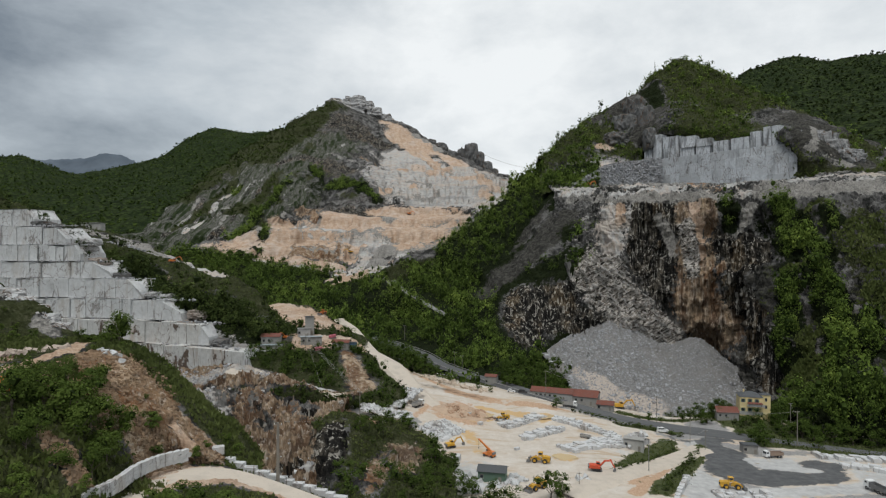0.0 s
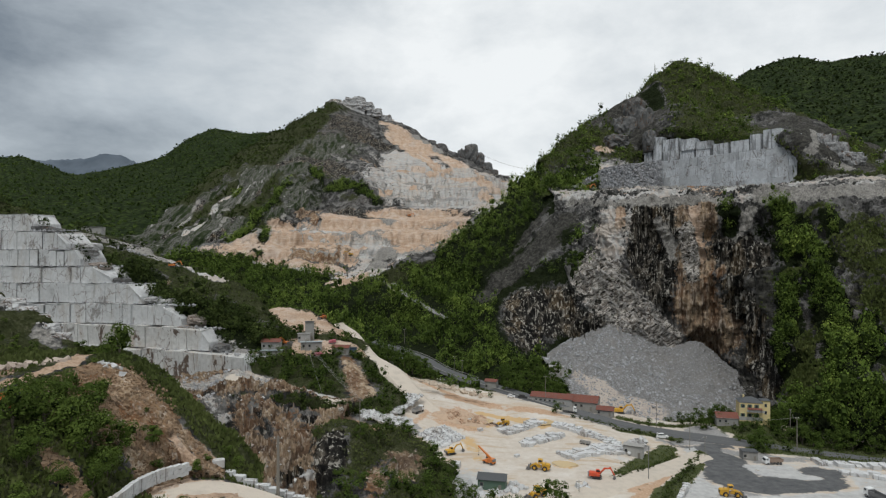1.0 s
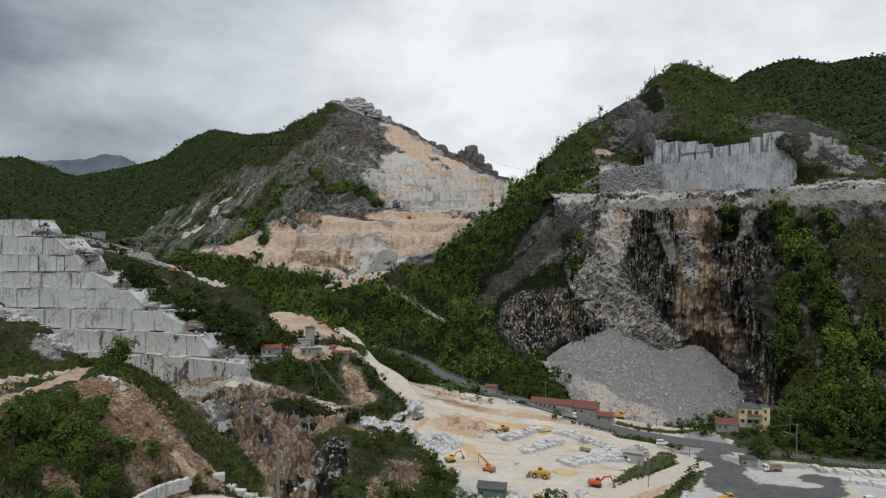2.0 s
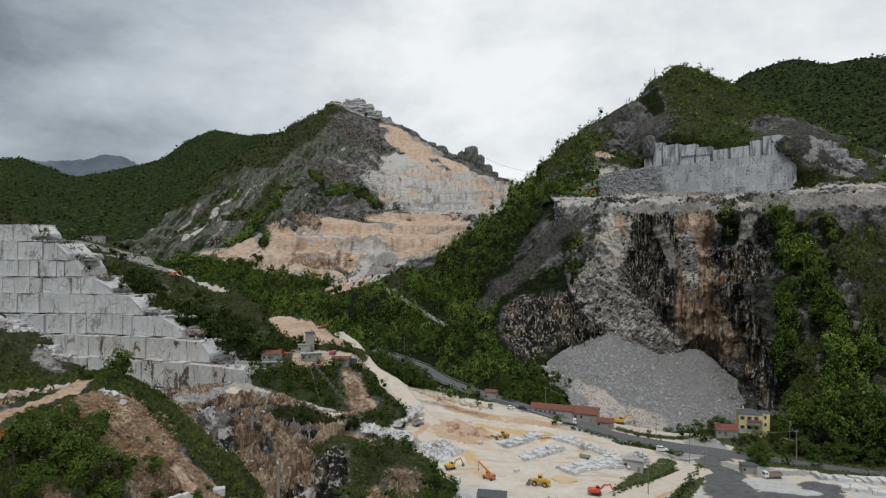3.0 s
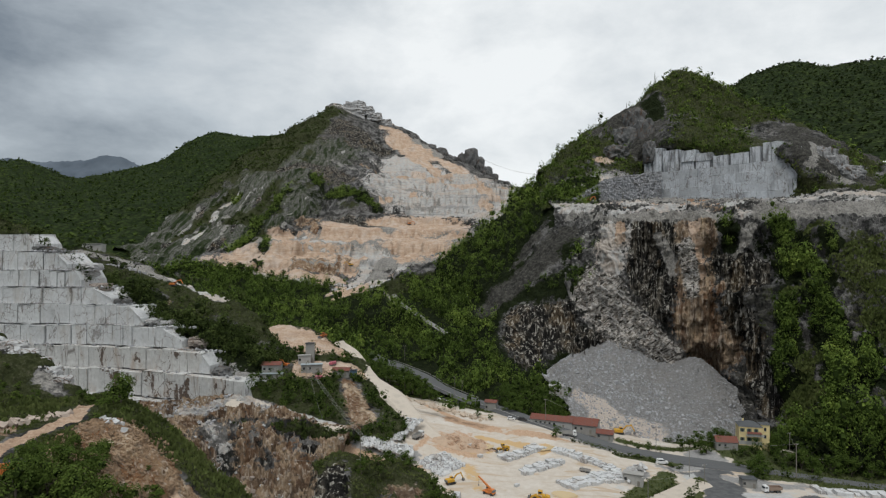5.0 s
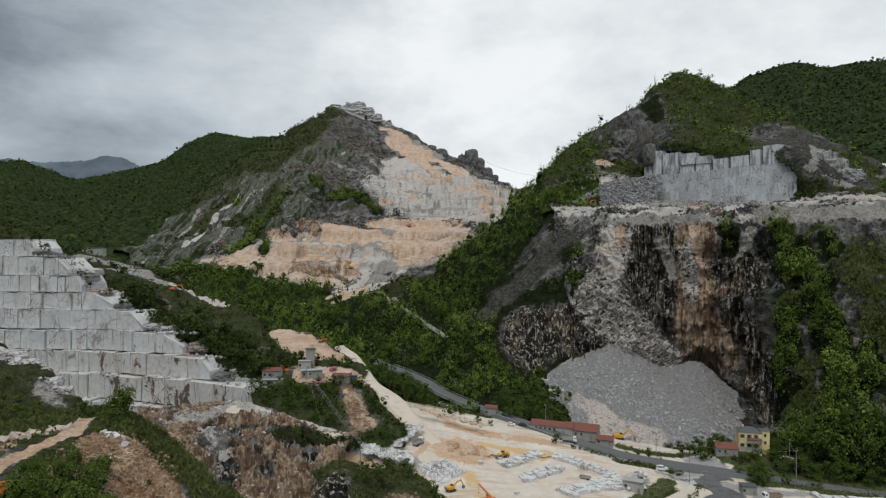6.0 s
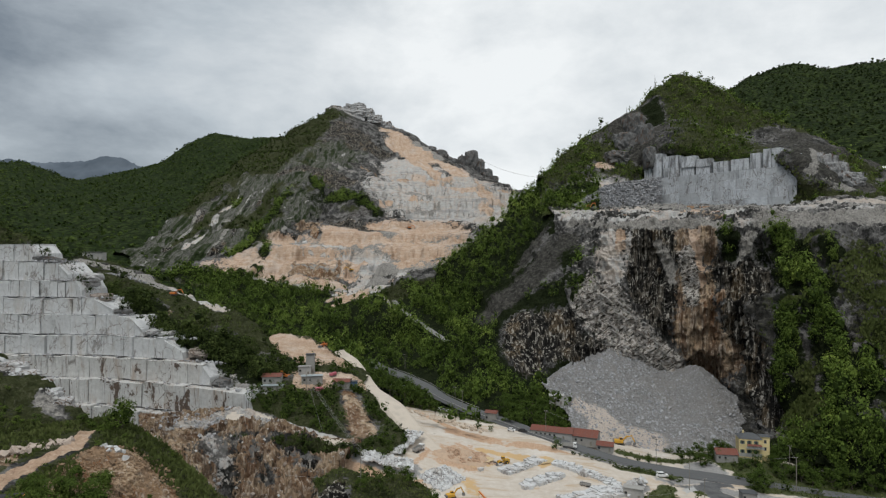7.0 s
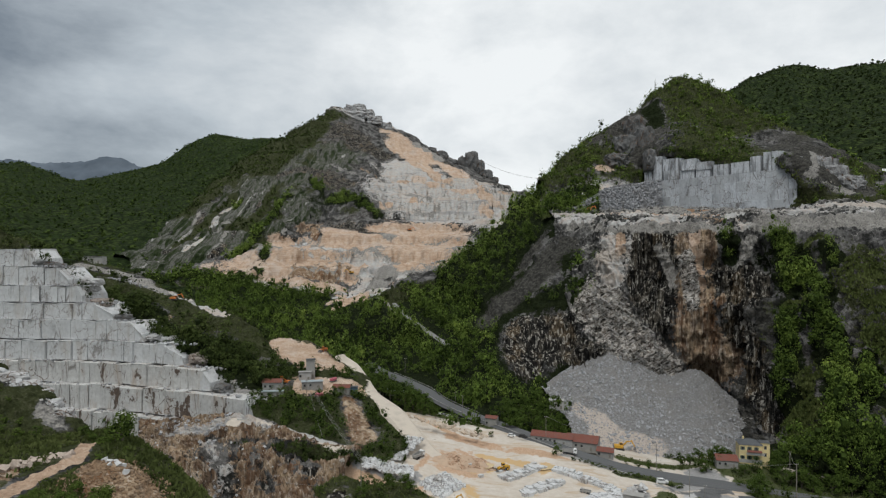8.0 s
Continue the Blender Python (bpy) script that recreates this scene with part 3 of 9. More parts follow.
mount.stroke("turf", (-462.2, 1250, 208.6), (-329.3, 1700, 451.8), 85, 60, 1.2).stroke("turf", (-441.8, 1050, 149.1), (-446.3, 1400, 288.9), 30, 60)
mount.blob("turf", (-219.3, 1220, 219.1), 70, 200, 14, 0.9).blob("turf", (-144.1, 1080, 173.1), 50, 150, 12, 0.9).stroke("turf", (-295.8, 1050, 168.5), (-284.9, 1260, 244.6), 16, 24, 0.8)
mount.stroke("turf", (-251.8, 790, 88.1), (-284.2, 1080, 181.1), 12, 18, 1.0).stroke("turf", (-349.2, 830, 88.5), (-337.3, 1000, 145.8), 10, 16, 0.9).stroke("turf", (-270.6, 930, 132.6), (-322.9, 1320, 264.7), 12, 22, 0.9).stroke("turf", (-239.2, 1080, 176.1), (-221.7, 1300, 249.9), 14, 16, 0.9)
mount.stroke("turf", (-317.2, 880, 98.8), (-301, 1450, 329.9), 10, 22, 1.1).stroke("turf", (-385.7, 860, 92.8), (-392.8, 1350, 268.9), 9, 20, 1.0).stroke("turf", (-268.3, 880, 109.4), (-233.7, 1300, 249.9), 9, 14, 1.0).blob("forest", (-166.5, 1130, 191), 66, 200, 17, 0.95)
mount.stroke("marble", (-378.4, 880, 97.1), (-394.6, 1220, 211.1), 5, 8, 0.8).stroke("scree", (-353.9, 880, 97.1), (-355, 1220, 216.8), 10, 12, 0.7)
mount.stroke("scree", (-232.8, 800, 80.7), (-259.2, 1080, 181.1), 9, 6)
mount.blob("wet", (-280.5, 1560, 385), 60, 200, 40, 0.6).blob("wet", (-322.9, 1320, 264.7), 36, 100, 20, 0.6)
mount.stroke("marble", (-296.7, 1740, 476.7), (-155.1, 1780, 441.3), 40, 30, 0.8)
mount.blob("marble", (-16.2, 1250, 220.2), 125, 500, 50, 1.3).blob("marble", (62.4, 1020, 170.7), 80, 400, 44, 1.3).blob("marble", (-72.6, 1450, 282.9), 70, 400, 40, 1.2).blob("marble", (14.8, 1000, 155.1), 90, 300, 20, 1.25)
mount.stroke("earth", (-144.9, 1700, 415.6), (-56.4, 1560, 320), 36, 60, 1.1).stroke("earth", (-66.9, 1640, 352), (98.6, 1400, 247.4), 40, 24, 0.9)
mount.stroke("earth", (-108.9, 1250, 206.3), (106.8, 1200, 210.1), 7, 6, 0.9).stroke("earth", (-68.6, 1000, 149.5), (93.3, 950, 156.6), 5, 5, 0.9).stroke("earth", (56.3, 1320, 237.8), (125.8, 1150, 196.2), 14, 18, 1.0)
mount.stroke("earth", (-223.7, 850, 102.8), (19, 790, 104.2), 26, 22, 1.3).blob("earth", (-78.4, 900, 124.2), 110, 120, 18, 1.3).blob("earth", (-171.8, 760, 80.7), 95, 100, 24, 1.3).blob("earth", (-234.3, 735, 72.5), 30, 60, 10, 1.1).blob("earth", (-31, 760, 91.3), 60, 80, 18, 1.2)
mount.blob("marble", (-99.4, 745, 75.2), 44, 70, 22, 1.2).blob("marble", (-62.3, 715, 70.7), 30, 50, 12, 1.1).blob("scree", (-171.7, 866, 106.5), 40, 40, 6, 0.9).stroke("marble", (-86.3, 895, 120.6), (-11, 845, 112.1), 6, 6, 1.1)
mount.blob("rust", (-202.8, 935, 134.6), 16, 80, 16, 0.8).stroke("rust", (-235.3, 1380, 273.1), (-167.6, 1350, 256.4), 14, 10, 0.7).stroke("rust", (-216.9, 770, 80.7), (-134.7, 790, 88.1), 7, 6, 0.7)
mount.stroke("turf", (-357.2, 660, 48.8), (-136, 655, 47.8), 22, 20, 1.2).stroke("turf", (-50.2, 645, 47.7), (116.2, 640, 58.1), 18, 24, 1.2)
mount.stroke("earth", (-246.9, 722, 70.6), (-60.1, 690, 59.5), 8, 9, 1.2).stroke("earth", (-119.9, 650, 44.5), (-58.5, 672, 57), 11, 11, 1.2)
mount.stroke("marble", (-58.5, 672, 57), (-2.6, 690, 71), 6, 6, 1.2).stroke("marble", (-235.5, 850, 102.8), (-147.7, 866, 109.7), 4, 4, 1.1).stroke("marble", (-147.7, 866, 109.7), (-81, 930, 134.3), 4, 4, 1.1).stroke("marble", (-81, 930, 134.3), (-14.9, 848, 112.2), 4, 4, 1.1).stroke("turf", (-259.7, 770, 80.7), (-266.2, 860, 112.7), 8, 8, 1.0)
low_a, low_b, high_a, high_b = (np.array(p) for p in ((-117.8, 985, 148.5), (79.6, 850, 132.8), (-106.9, 1460, 291.1), (71.1, 1370, 251.4)))
for i in range(8):
    t = i / 7
    mount.stroke(("earth", "scree")[i % 2], low_a + (high_a - low_a) * t, low_b + (high_b - low_b) * t, 5 + 5 * t, 4 + 7 * t, (0.95, 0.9)[i % 2])
mount.stroke("earth", (-91.9, 1180, 190.4), (18.2, 1230, 206.5), 14, 12, 1.1).stroke("earth", (18.2, 1230, 206.5), (93.6, 1000, 169), 12, 8, 1.1).stroke("rust", (-170.9, 1060, 169.4), (-116, 970, 142), 10, 8, 0.7).stroke("scree", (-182.8, 1370, 259), (-107.1, 1230, 206.5), 24, 18, 1.1)
# ribs, gullies, screes and green bands of the dark flank
mount.path("earth", ((-206.7, 710.2, 82.0), (-178.3, 728.8, 87.4), (-135.0, 713.9, 87.3), (-96.1, 720.4, 87.3), (-55.1, 707.6, 90.5), (-15.9, 713.2, 100.5)), 18, 18, 1.3)
mount.path("earth", ((-135.8, 796.3, 113.9), (-95.8, 833.4, 119.4), (-47.3, 796.7, 116.2), (4.2, 755.5, 115.7)), 16, 16, 1.3)
mount.path("earth", ((-221.1, 693.6, 71.0), (-177.7, 675.2, 66.9), (-143.1, 689.2, 64.0), (-100.2, 659.6, 62.3)), 10, 10, 1.2)
mount.path("forest", ((-27.0, 661.3, 53.0), (-8.6, 662.4, 61.0), (12.9, 661.7, 71.4)), 9, 12, 1.2)
mount.path("scree", ((-273.0, 1315.1, 298.1), (-214.6, 1258.3, 270.1), (-158.1, 1184.9, 234.8)), 8, 12, 0.7)
mount.path("wet", ((-278.5, 1565.4, 418.0), (-220.2, 1542.7, 384.5), (-158.6, 1475.7, 334.4)), 45, 36, 1.25)
mount.path("wet", ((-310.6, 1201.5, 239.2), (-256.8, 1237.2, 255.4), (-182.6, 1132.4, 225.9)), 22, 26, 1.15)
mount.path("wet", ((-157.7, 925.0, 151.2), (-114.0, 885.2, 141.5), (-75.7, 850.7, 128.1)), 20, 16, 1.25)
mount.path("forest", ((-267.6, 1208.2, 237.9), (-210.8, 1088.4, 212.1), (-173.8, 1078.0, 205.9), (-133.6, 1001.0, 178.3), (-106.9, 969.6, 160.0)), 9, 12, 1.2)
mount.path("forest", ((-259.5, 1093.7, 214.8), (-280.6, 1066.3, 184.7), (-275.8, 947.7, 146.7), (-263.2, 825.7, 115.2), (-272.7, 776.4, 89.4)), 9, 9, 1.2)
mount.path("forest", ((-379.0, 1231.8, 241.0), (-371.8, 1117.6, 189.8), (-362.9, 1061.2, 167.5)), 5, 6, 1.1)
mount.path("forest", ((-230.7, 797.9, 106.6), (-212.0, 710.6, 90.5), (-214.5, 703.5, 79.3)), 6, 7, 1.1)
mount.path("turf", ((-312.1, 1611.6, 447.4), (-312.8, 1506.8, 395.6), (-336.7, 1403.0, 341.3), (-364.0, 1335.9, 297.9), (-379.4, 1225.8, 240.2)), 8, 10, 1.1)
mount.path("marble", ((-372.9, 1156.3, 211.8), (-379.5, 1095.0, 180.5), (-384.1, 1038.7, 156.0), (-350.8, 872.2, 119.6), (-355.0, 829.2, 100.7)), 3.5, 7, 1.1)
mount.path("scree", ((-412.4, 1101.4, 198.4), (-424.2, 1067.0, 170.0), (-397.2, 954.7, 141.0)), 3, 5, 0.9)
mount.path("scree", ((-233.9, 963.2, 168.4), (-240.6, 940.8, 143.6), (-216.3, 810.6, 114.6)), 3, 4, 1.0)
mount.path("scree", ((-350.9, 1205.9, 237.6), (-354.9, 1113.3, 189.4), (-326.9, 930.6, 136.9), (-300.3, 782.8, 95.2)), 3, 4, 0.8)
mount.path("wet", ((-421.7, 1185.0, 215.1), (-415.7, 1070.5, 168.3), (-381.7, 907.2, 127.1), (-381.2, 832.7, 100.1)), 4, 6, 0.9)
mount.path("wet", ((-329.7, 1098.2, 187.9), (-312.4, 938.9, 141.8), (-294.1, 805.5, 106.9), (-297.9, 776.4, 91.5)), 4, 6, 0.9)
mount.path("rust", ((-201.3, 920.4, 142.3), (-185.9, 879.8, 128.1), (-169.2, 800.8, 111.9)), 6, 8, 1.0)
mount.path("rust", ((-185.9, 1319.8, 286.7), (-155.7, 1302.6, 271.9), (-128.0, 1232.9, 252.5)), 9, 8, 0.9)
mount.path("earth", ((-205.2, 705.2, 80.7), (-196.3, 802.3, 110.5), (-166.8, 803.5, 116.5)), 5, 6, 1.0)
# quarry roads and faces
mount.path("wet", ((-61.0, 1687.2, 386.5), (-13.3, 1599.4, 345.3), (23.8, 1607.9, 319.9)), 14, 10, 1.0)
mount.path("earth", ((-116.6, 1498.1, 328.5), (-73.2, 1462.9, 305.0), (-11.3, 1349.6, 268.9), (47.1, 1103.9, 214.0), (95.8, 1077.3, 195.8)), 9, 10, 1.2)
mount.blob("marble", (-20, 1250, 215), 60, 200, 14, 0.8)
mount.path("earth", ((-105.2, 1013.4, 179.5), (-53.4, 1066.6, 189.7), (29.9, 2016.2, 283.7), (69.5, 872.5, 157.6)), 5, 5, 1.1)
mount.path("marble", ((-229.0, 774.6, 100.1), (-187.2, 765.1, 96.3), (-141.8, 749.8, 94.6), (-107.4, 728.6, 90.1)), 3, 3, 1.3)
mount.path("marble", ((-79.8, 844.5, 129.3), (-64.1, 823.6, 117.4), (-35.5, 781.4, 109.7), (-17.2, 775.3, 112.3), (19.1, 734.3, 120.1)), 2.5, 2.5, 1.3)
mount.path("marble", ((-110.8, 728.9, 90.8), (-72.7, 754.7, 96.1), (-28.5, 699.1, 87.1), (-12.1, 684.6, 74.3)), 2.5, 2.5, 1.2)
mount.path("scree", ((-77.0, 716.0, 87.3), (-81.9, 685.0, 71.1), (-87.6, 656.7, 57.5)), 4, 12, 1.1)
mount.path("scree", ((-54.8, 704.5, 85.9), (-59.4, 681.4, 74.3), (-70.1, 664.0, 62.2)), 4, 9, 1.0)
mount.path("rust", ((-185.1, 715.9, 86.0), (-147.2, 709.2, 83.3), (-112.6, 719.0, 80.7)), 5, 5, 0.8)
mount.path("marble", ((-233.8, 693.0, 72.9), (-200.8, 690.2, 66.6), (-153.1, 677.2, 60.5), (-113.1, 663.0, 57.3), (-75.2, 654.7, 56.3)), 3, 3, 1.3)
mount.path("forest", ((-332.8, 688.0, 83.2), (-310.4, 691.9, 80.6), (-276.5, 687.4, 76.8), (-245.5, 689.8, 73.0)), 22, 16, 1.3)
mount.path("forest", ((-222.8, 679.3, 61.7), (-170.6, 648.1, 55.4), (-127.9, 645.2, 50.7)), 16, 14, 1.2)
mount.path("scree", ((-61.7, 708.7, 90.5), (-71.8, 691.7, 77.4), (-80.1, 669.9, 63.2)), 7, 10, 1.2)
mount.path("marble", ((-77.0, 716.7, 88.6), (-86.2, 683.6, 74.3), (-94.6, 662.5, 61.0)), 6, 9, 1.2)
mount.path("marble", ((-179.2, 767.3, 103.5), (-153.4, 773.8, 106.5), (-124.8, 765.4, 100.6)), 5, 5, 1.3)
mount.path("rust", ((-178.3, 728.8, 88.8), (-170.8, 692.9, 74.2)), 3, 4, 0.9)
mount.path("rust", ((-154.4, 743.7, 89.0), (-146.4, 693.0, 71.0)), 3, 4, 0.9)
mount.path("rust", ((-124.5, 730.1, 87.4), (-120.2, 690.0, 71.0)), 3, 4, 0.9)
mount.path("marble", ((-234.8, 692.3, 72.9), (-200.3, 688.3, 64.1), (-157.8, 670.5, 59.5), (-113.1, 663.0, 57.3), (-80.8, 650.7, 56.5), (-57.3, 657.9, 57.4)), 2.5, 2.5, 1.3)
mount.path("scree", ((-77.5, 995.4, 168.6), (-12.6, 973.4, 163.9), (118.2, 1931.8, 239.3)), 8, 6, 0.9)
mount.path("turf", ((-319.3, 1580.4, 433.0), (-332.0, 1438.8, 364.0), (-355.4, 1350.4, 312.8), (-372.6, 1248.5, 260.5)), 26, 40, 1.3)
mount.path("earth", ((-121.2, 1594.4, 377.0), (-74.5, 1488.8, 327.0), (-31.5, 1415.0, 291.1)), 26, 30, 1.5)
mount.path("earth", ((-30.6, 1374.0, 282.5), (17.1, 1155.7, 233.1), (57.5, 1108.5, 212.5), (90.0, 961.2, 182.4)), 14, 12, 1.5)
mount.path("earth", ((-104.3, 1197.2, 236.4), (-52.6, 1288.8, 253.2), (6.4, 1156.3, 224.7)), 8, 8, 1.4)
mount.path("earth", ((-102.4, 1013.7, 177.7), (-53.4, 1066.6, 189.7), (29.9, 2017.6, 281.9), (67.1, 841.8, 153.3)), 7, 7, 1.4)
mount.path("rust", ((-125.7, 1443.4, 300.7), (-91.5, 1430.8, 286.8)), 8, 8, 1.1)
mount.path("wet", ((-66.7, 1124.4, 208.2), (-24.1, 1082.7, 199.4)), 10, 8, 1.1)
mount.path("rust", ((-171.5, 701.0, 77.4), (-144.6, 696.8, 75.5), (-110.6, 685.7, 75.6)), 9, 9, 1.1)
mount.path("marble", ((-113.7, 649.4, 52.9), (-87.6, 656.7, 57.5), (-57.2, 657.1, 56.3)), 6, 6, 1.5)
mount.path("earth", ((-116.7, 632.6, 46.6), (-103.3, 640.3, 52.1), (-87.1, 652.5, 56.4)), 7, 7, 1.4)
mount.under("scree", (-95, 800, 92), (170, 130, 34)).under("scree", (10, 1200, 200), (125, 400, 62)).under("scree", (-60, 1620, 360), (60, 160, 50))
mount.build("quarried mountain with dark rock, pale terraces and green shoulders", "mountain")

# ---- valley and spurs ----
TRACK_LINE = ((-58.2, 668, 55.9), (-52.2, 640, 48.0), (-41.5, 605, 41.3), (-24.1, 566, 34.4), (-9.8, 528, 30.1), (3.6, 488, 27.1))
ROAD = ((-60, 500, 10), (-49, 471, 10), (-33, 447, 9.5), (-13, 417, 8), (-1, 394, 5.6), (18, 366, 4), (37, 344, 3), (52, 325, 2), (71.9, 305, 0), (92.2, 296, -3.1), (112.2, 291, -5.2), (134.6, 287, -7.2), (160.4, 281, -9.6), (182.5, 275, -11), (211, 266, -12.2))
WHITE_ROAD = ((-68.2, 400, 33.7), (-61.7, 396, 29), (-53.5, 380, 24), (-42.8, 345, 22.1), (-27.7, 318, 19.9), (-14.9, 298, 16.2), (-6.4, 290, 11), (2, 281, 5), (8, 273, 0.4))
LEDGE_ROAD = ((-101.2, 288, 21), (-91.5, 287, 20.7), (-73.2, 278, 18.2), (-56.3, 271, 14.7), (-41, 270, 13.2))
valley = Slope("valley_side", 150, 40, 4.0, 40, back=None, step=0.3, seed=11)
valley.row((-331.9, 740, 62.9), (-269.6, 720, 64.7), (-210.2, 700, 58.6), (-141.2, 680, 52.9), (-88.1, 660, 52.5), (-51.4, 660, 57.4), (-14.2, 640, 64), (26.9, 630, 74.7))
valley.row((-255.7, 570, 38.3), (-209.7, 560, 39), (-162.1, 540, 35.5), (-112.1, 540, 33), (-72.7, 545, 35), (-42.8, 550, 37.2), (-11.3, 510, 30.8), (21.3, 500, 34.1))
valley.row((-185.2, 450, 22), (-151.8, 450, 24.1), (-126.8, 450, 28.3), (-85.1, 450, 24.1), (-58.7, 440, 13), (-33.5, 430, 8), (-5.5, 425, 6), (22.3, 430, 8))
valley.row((-146, 390, 8.1), (-120.7, 390, 15.3), (-96.6, 395, 18.1), (-67.4, 395, 15.2), (-45, 392, 10), (-23, 388, 5), (2.1, 378, 3.5), (26.1, 370, 2.5))
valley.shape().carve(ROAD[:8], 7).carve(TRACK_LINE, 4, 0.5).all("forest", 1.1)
valley.stroke("marble", (-53.6, 665, 56), (-45, 625, 46), 5, 3).stroke("earth", (-118, 640, 42), (-87.4, 655, 50.3), 8, 14)
ROAD_VERGE = ((-56, 462, 10), (-40, 437, 9.5), (-20, 405, 8), (-7, 382, 5.6), (12, 355, 4), (31, 334, 3))
valley.path("marble", ((-87.8, 658.2, 53.8), (-62.3, 646.0, 54.3), (-51.2, 614.1, 48.7), (-43.4, 593.1, 43.2)), 5, 5, 1.4)
valley.path("earth", ((-112.0, 607.5, 45.7), (-101.7, 637.9, 49.9), (-87.8, 658.2, 52.6)), 6, 6, 1.3)
valley.clear(((-118, 640, 42), (-87, 655, 50), (-54, 668, 57), (-30, 658, 58), (-10, 645, 62)), 15).clear(((-112, 612, 38), (-80, 618, 41), (-50, 625, 44)), 18).clear(TRACK_LINE, 11).clear(ROAD, 10).clear(ROAD_VERGE, 4).clear(WHITE_ROAD, 8)
valley.build("wooded valley side with a track", "hillside")

spur = Slope("wooded_spur", 230, 54, 5.0, 45, back=(80, 60), step=0.4, seed=13, grain=(1, 1, 0.25))
spur.row((-55.8, 640, 50.9), (-26.1, 640, 61), (9.6, 645, 87.8), (51.8, 650, 119.2), (93.4, 690, 159.9), (136, 730, 188.9), (194.4, 760, 214.5))
spur.row((-52.3, 600, 44.4), (-18.9, 600, 47.2), (19.7, 590, 72.3), (57, 580, 91.3), (89.2, 580, 112.8), (109.8, 575, 128.5), (143.2, 560, 128.3))
spur.row((-29.7, 500, 24.9), (2.8, 500, 29.5), (31.2, 510, 42.7), (51.1, 520, 61.2), (75.2, 520, 80.5), (104.1, 520, 99.8), (131.7, 515, 112.9))
spur.row((-9.6, 430, 6), (14.7, 440, 8.5), (31.7, 450, 17.9), (51.1, 475, 40.8), (73.5, 478, 51.7), (96.5, 482, 60.3), (125.5, 482, 67))
spur.row((-1.4, 380, 3.6), (20.2, 390, 2.7), (40.3, 410, 4.4), (55.5, 440, 6.2), (73.1, 448, 9), (95.3, 455, 12.1), (119.8, 460, 12.2))
spur.row((-1.2, 330, -5.3), (17.6, 340, -7.9), (34.4, 350, -10.5), (45.4, 360, -13.1), (60.3, 370, -15.7), (79.6, 380, -18.3), (101.6, 390, -20.8))
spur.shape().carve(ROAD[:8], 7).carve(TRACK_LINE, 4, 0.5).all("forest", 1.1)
spur.stroke("gravel", (40.8, 512, 49.6), (123.7, 532, 112.5), 16, 28, 1.3).stroke("gravel", (58.6, 545, 80.5), (106.5, 572, 120.3), 6, 8)
spur.blob("wet", (93.1, 465, 35.2), 38, 50, 20).blob("wet", (62.5, 462, 26.9), 18, 50, 22).blob("forest", (110.3, 500, 80.5), 13, 30, 22, 1.0)
spur.path("wet", ((62.2, 476.1, 40.7), (74.0, 467.1, 30.7), (90.0, 471.5, 32.4), (107.6, 471.9, 43.3)), 13, 15, 1.3)
spur.clear(((70, 440, 5), (98, 458, 14), (122, 464, 20), (110, 410, -8)), 24).clear(((-118, 640, 42), (-87, 655, 50), (-54, 668, 57), (-30, 658, 58), (-10, 645, 62)), 15).clear(((-112, 612, 38), (-80, 618, 41), (-50, 625, 44)), 18).clear(TRACK_LINE, 11).clear(ROAD, 9).clear(ROAD_VERGE, 4)
spur.build("steep spur with spring woods, dark scree and a wet cliff", "hillside")

dome = Slope("rock_dome", 190, 46, 6.0, 70, ridged=True, back=(90, 80), step=0.25, seed=17)
dome.row((114.2, 700, 178), (150.1, 750, 204.4), (202.1, 790, 243.3), (266.1, 830, 286.9), (306.2, 845, 329.8), (337.1, 844, 337.3), (368.3, 835, 320.7), (382.5, 800, 288.3), (398.6, 760, 255.4), (424.4, 720, 228.8), (457.8, 690, 198.9), (499.1, 660, 169.3))
dome.row((106, 650, 152.9), (134.1, 670, 173.8), (172.6, 700, 196.1), (223.6, 740, 235), (257.9, 750, 254.5), (289.1, 750, 264.9), (319.6, 740, 255.6), (344.3, 720, 240.8), (361.9, 690, 226.4), (377.2, 640, 204), (404.8, 610, 176.7), (446.2, 590, 154.4))
dome.row((99.5, 610, 134.3), (128.1, 640, 156.5), (156.6, 660, 171.1), (202.1, 690, 194.5), (234.2, 700, 214.3), (259.1, 672, 215.1), (279.4, 647, 204.7), (298.4, 624, 196.2), (316.3, 603, 193.4), (330.4, 566, 187.5), (368.9, 556, 160.4), (408.3, 540, 145.6), calm=0.25)
dome.row((96.2, 590, 121.6), (120.1, 600, 133.4), (143.5, 605, 136.6), (187.4, 640, 142.9), (240.9, 720, 150.7), (270.6, 702, 149), (292.8, 678, 146.6), (312.7, 654, 144.2), (330.4, 630, 143.6), (331.4, 564, 140.6), (358.3, 540, 141.6), (393.2, 520, 135.9))
dome.shape().all("turf", 0.8)
dome.blob("gravel", (238.7, 790, 252.8), 46, 110, 40, 1.0).blob("turf", (394.1, 620, 186.9), 70, 90, 30, -1).blob("gravel", (400.5, 630, 194.4), 66, 90, 24, 1.1).blob("turf", (407.9, 590, 173.5), 24, 40, 14, 0.7).blob("turf", (375.6, 680, 222.4), 45, 100, 22, -1).blob("gravel", (233.8, 740, 221.3), 20, 80, 30)
dome.blob("marble", (358, 580, 166.5), 40, 60, 10, 0.5).blob("scree", (371.6, 560, 158.4), 24, 40, 6, 0.7).blob("gravel", (393.1, 700, 228.6), 30, 80, 14, 0.7).blob("earth", (179.7, 690, 194.5), 14, 30, 5)
dome.blob("marble", (181.5, 640, 157.7), 60, 80, 26, 0.9)
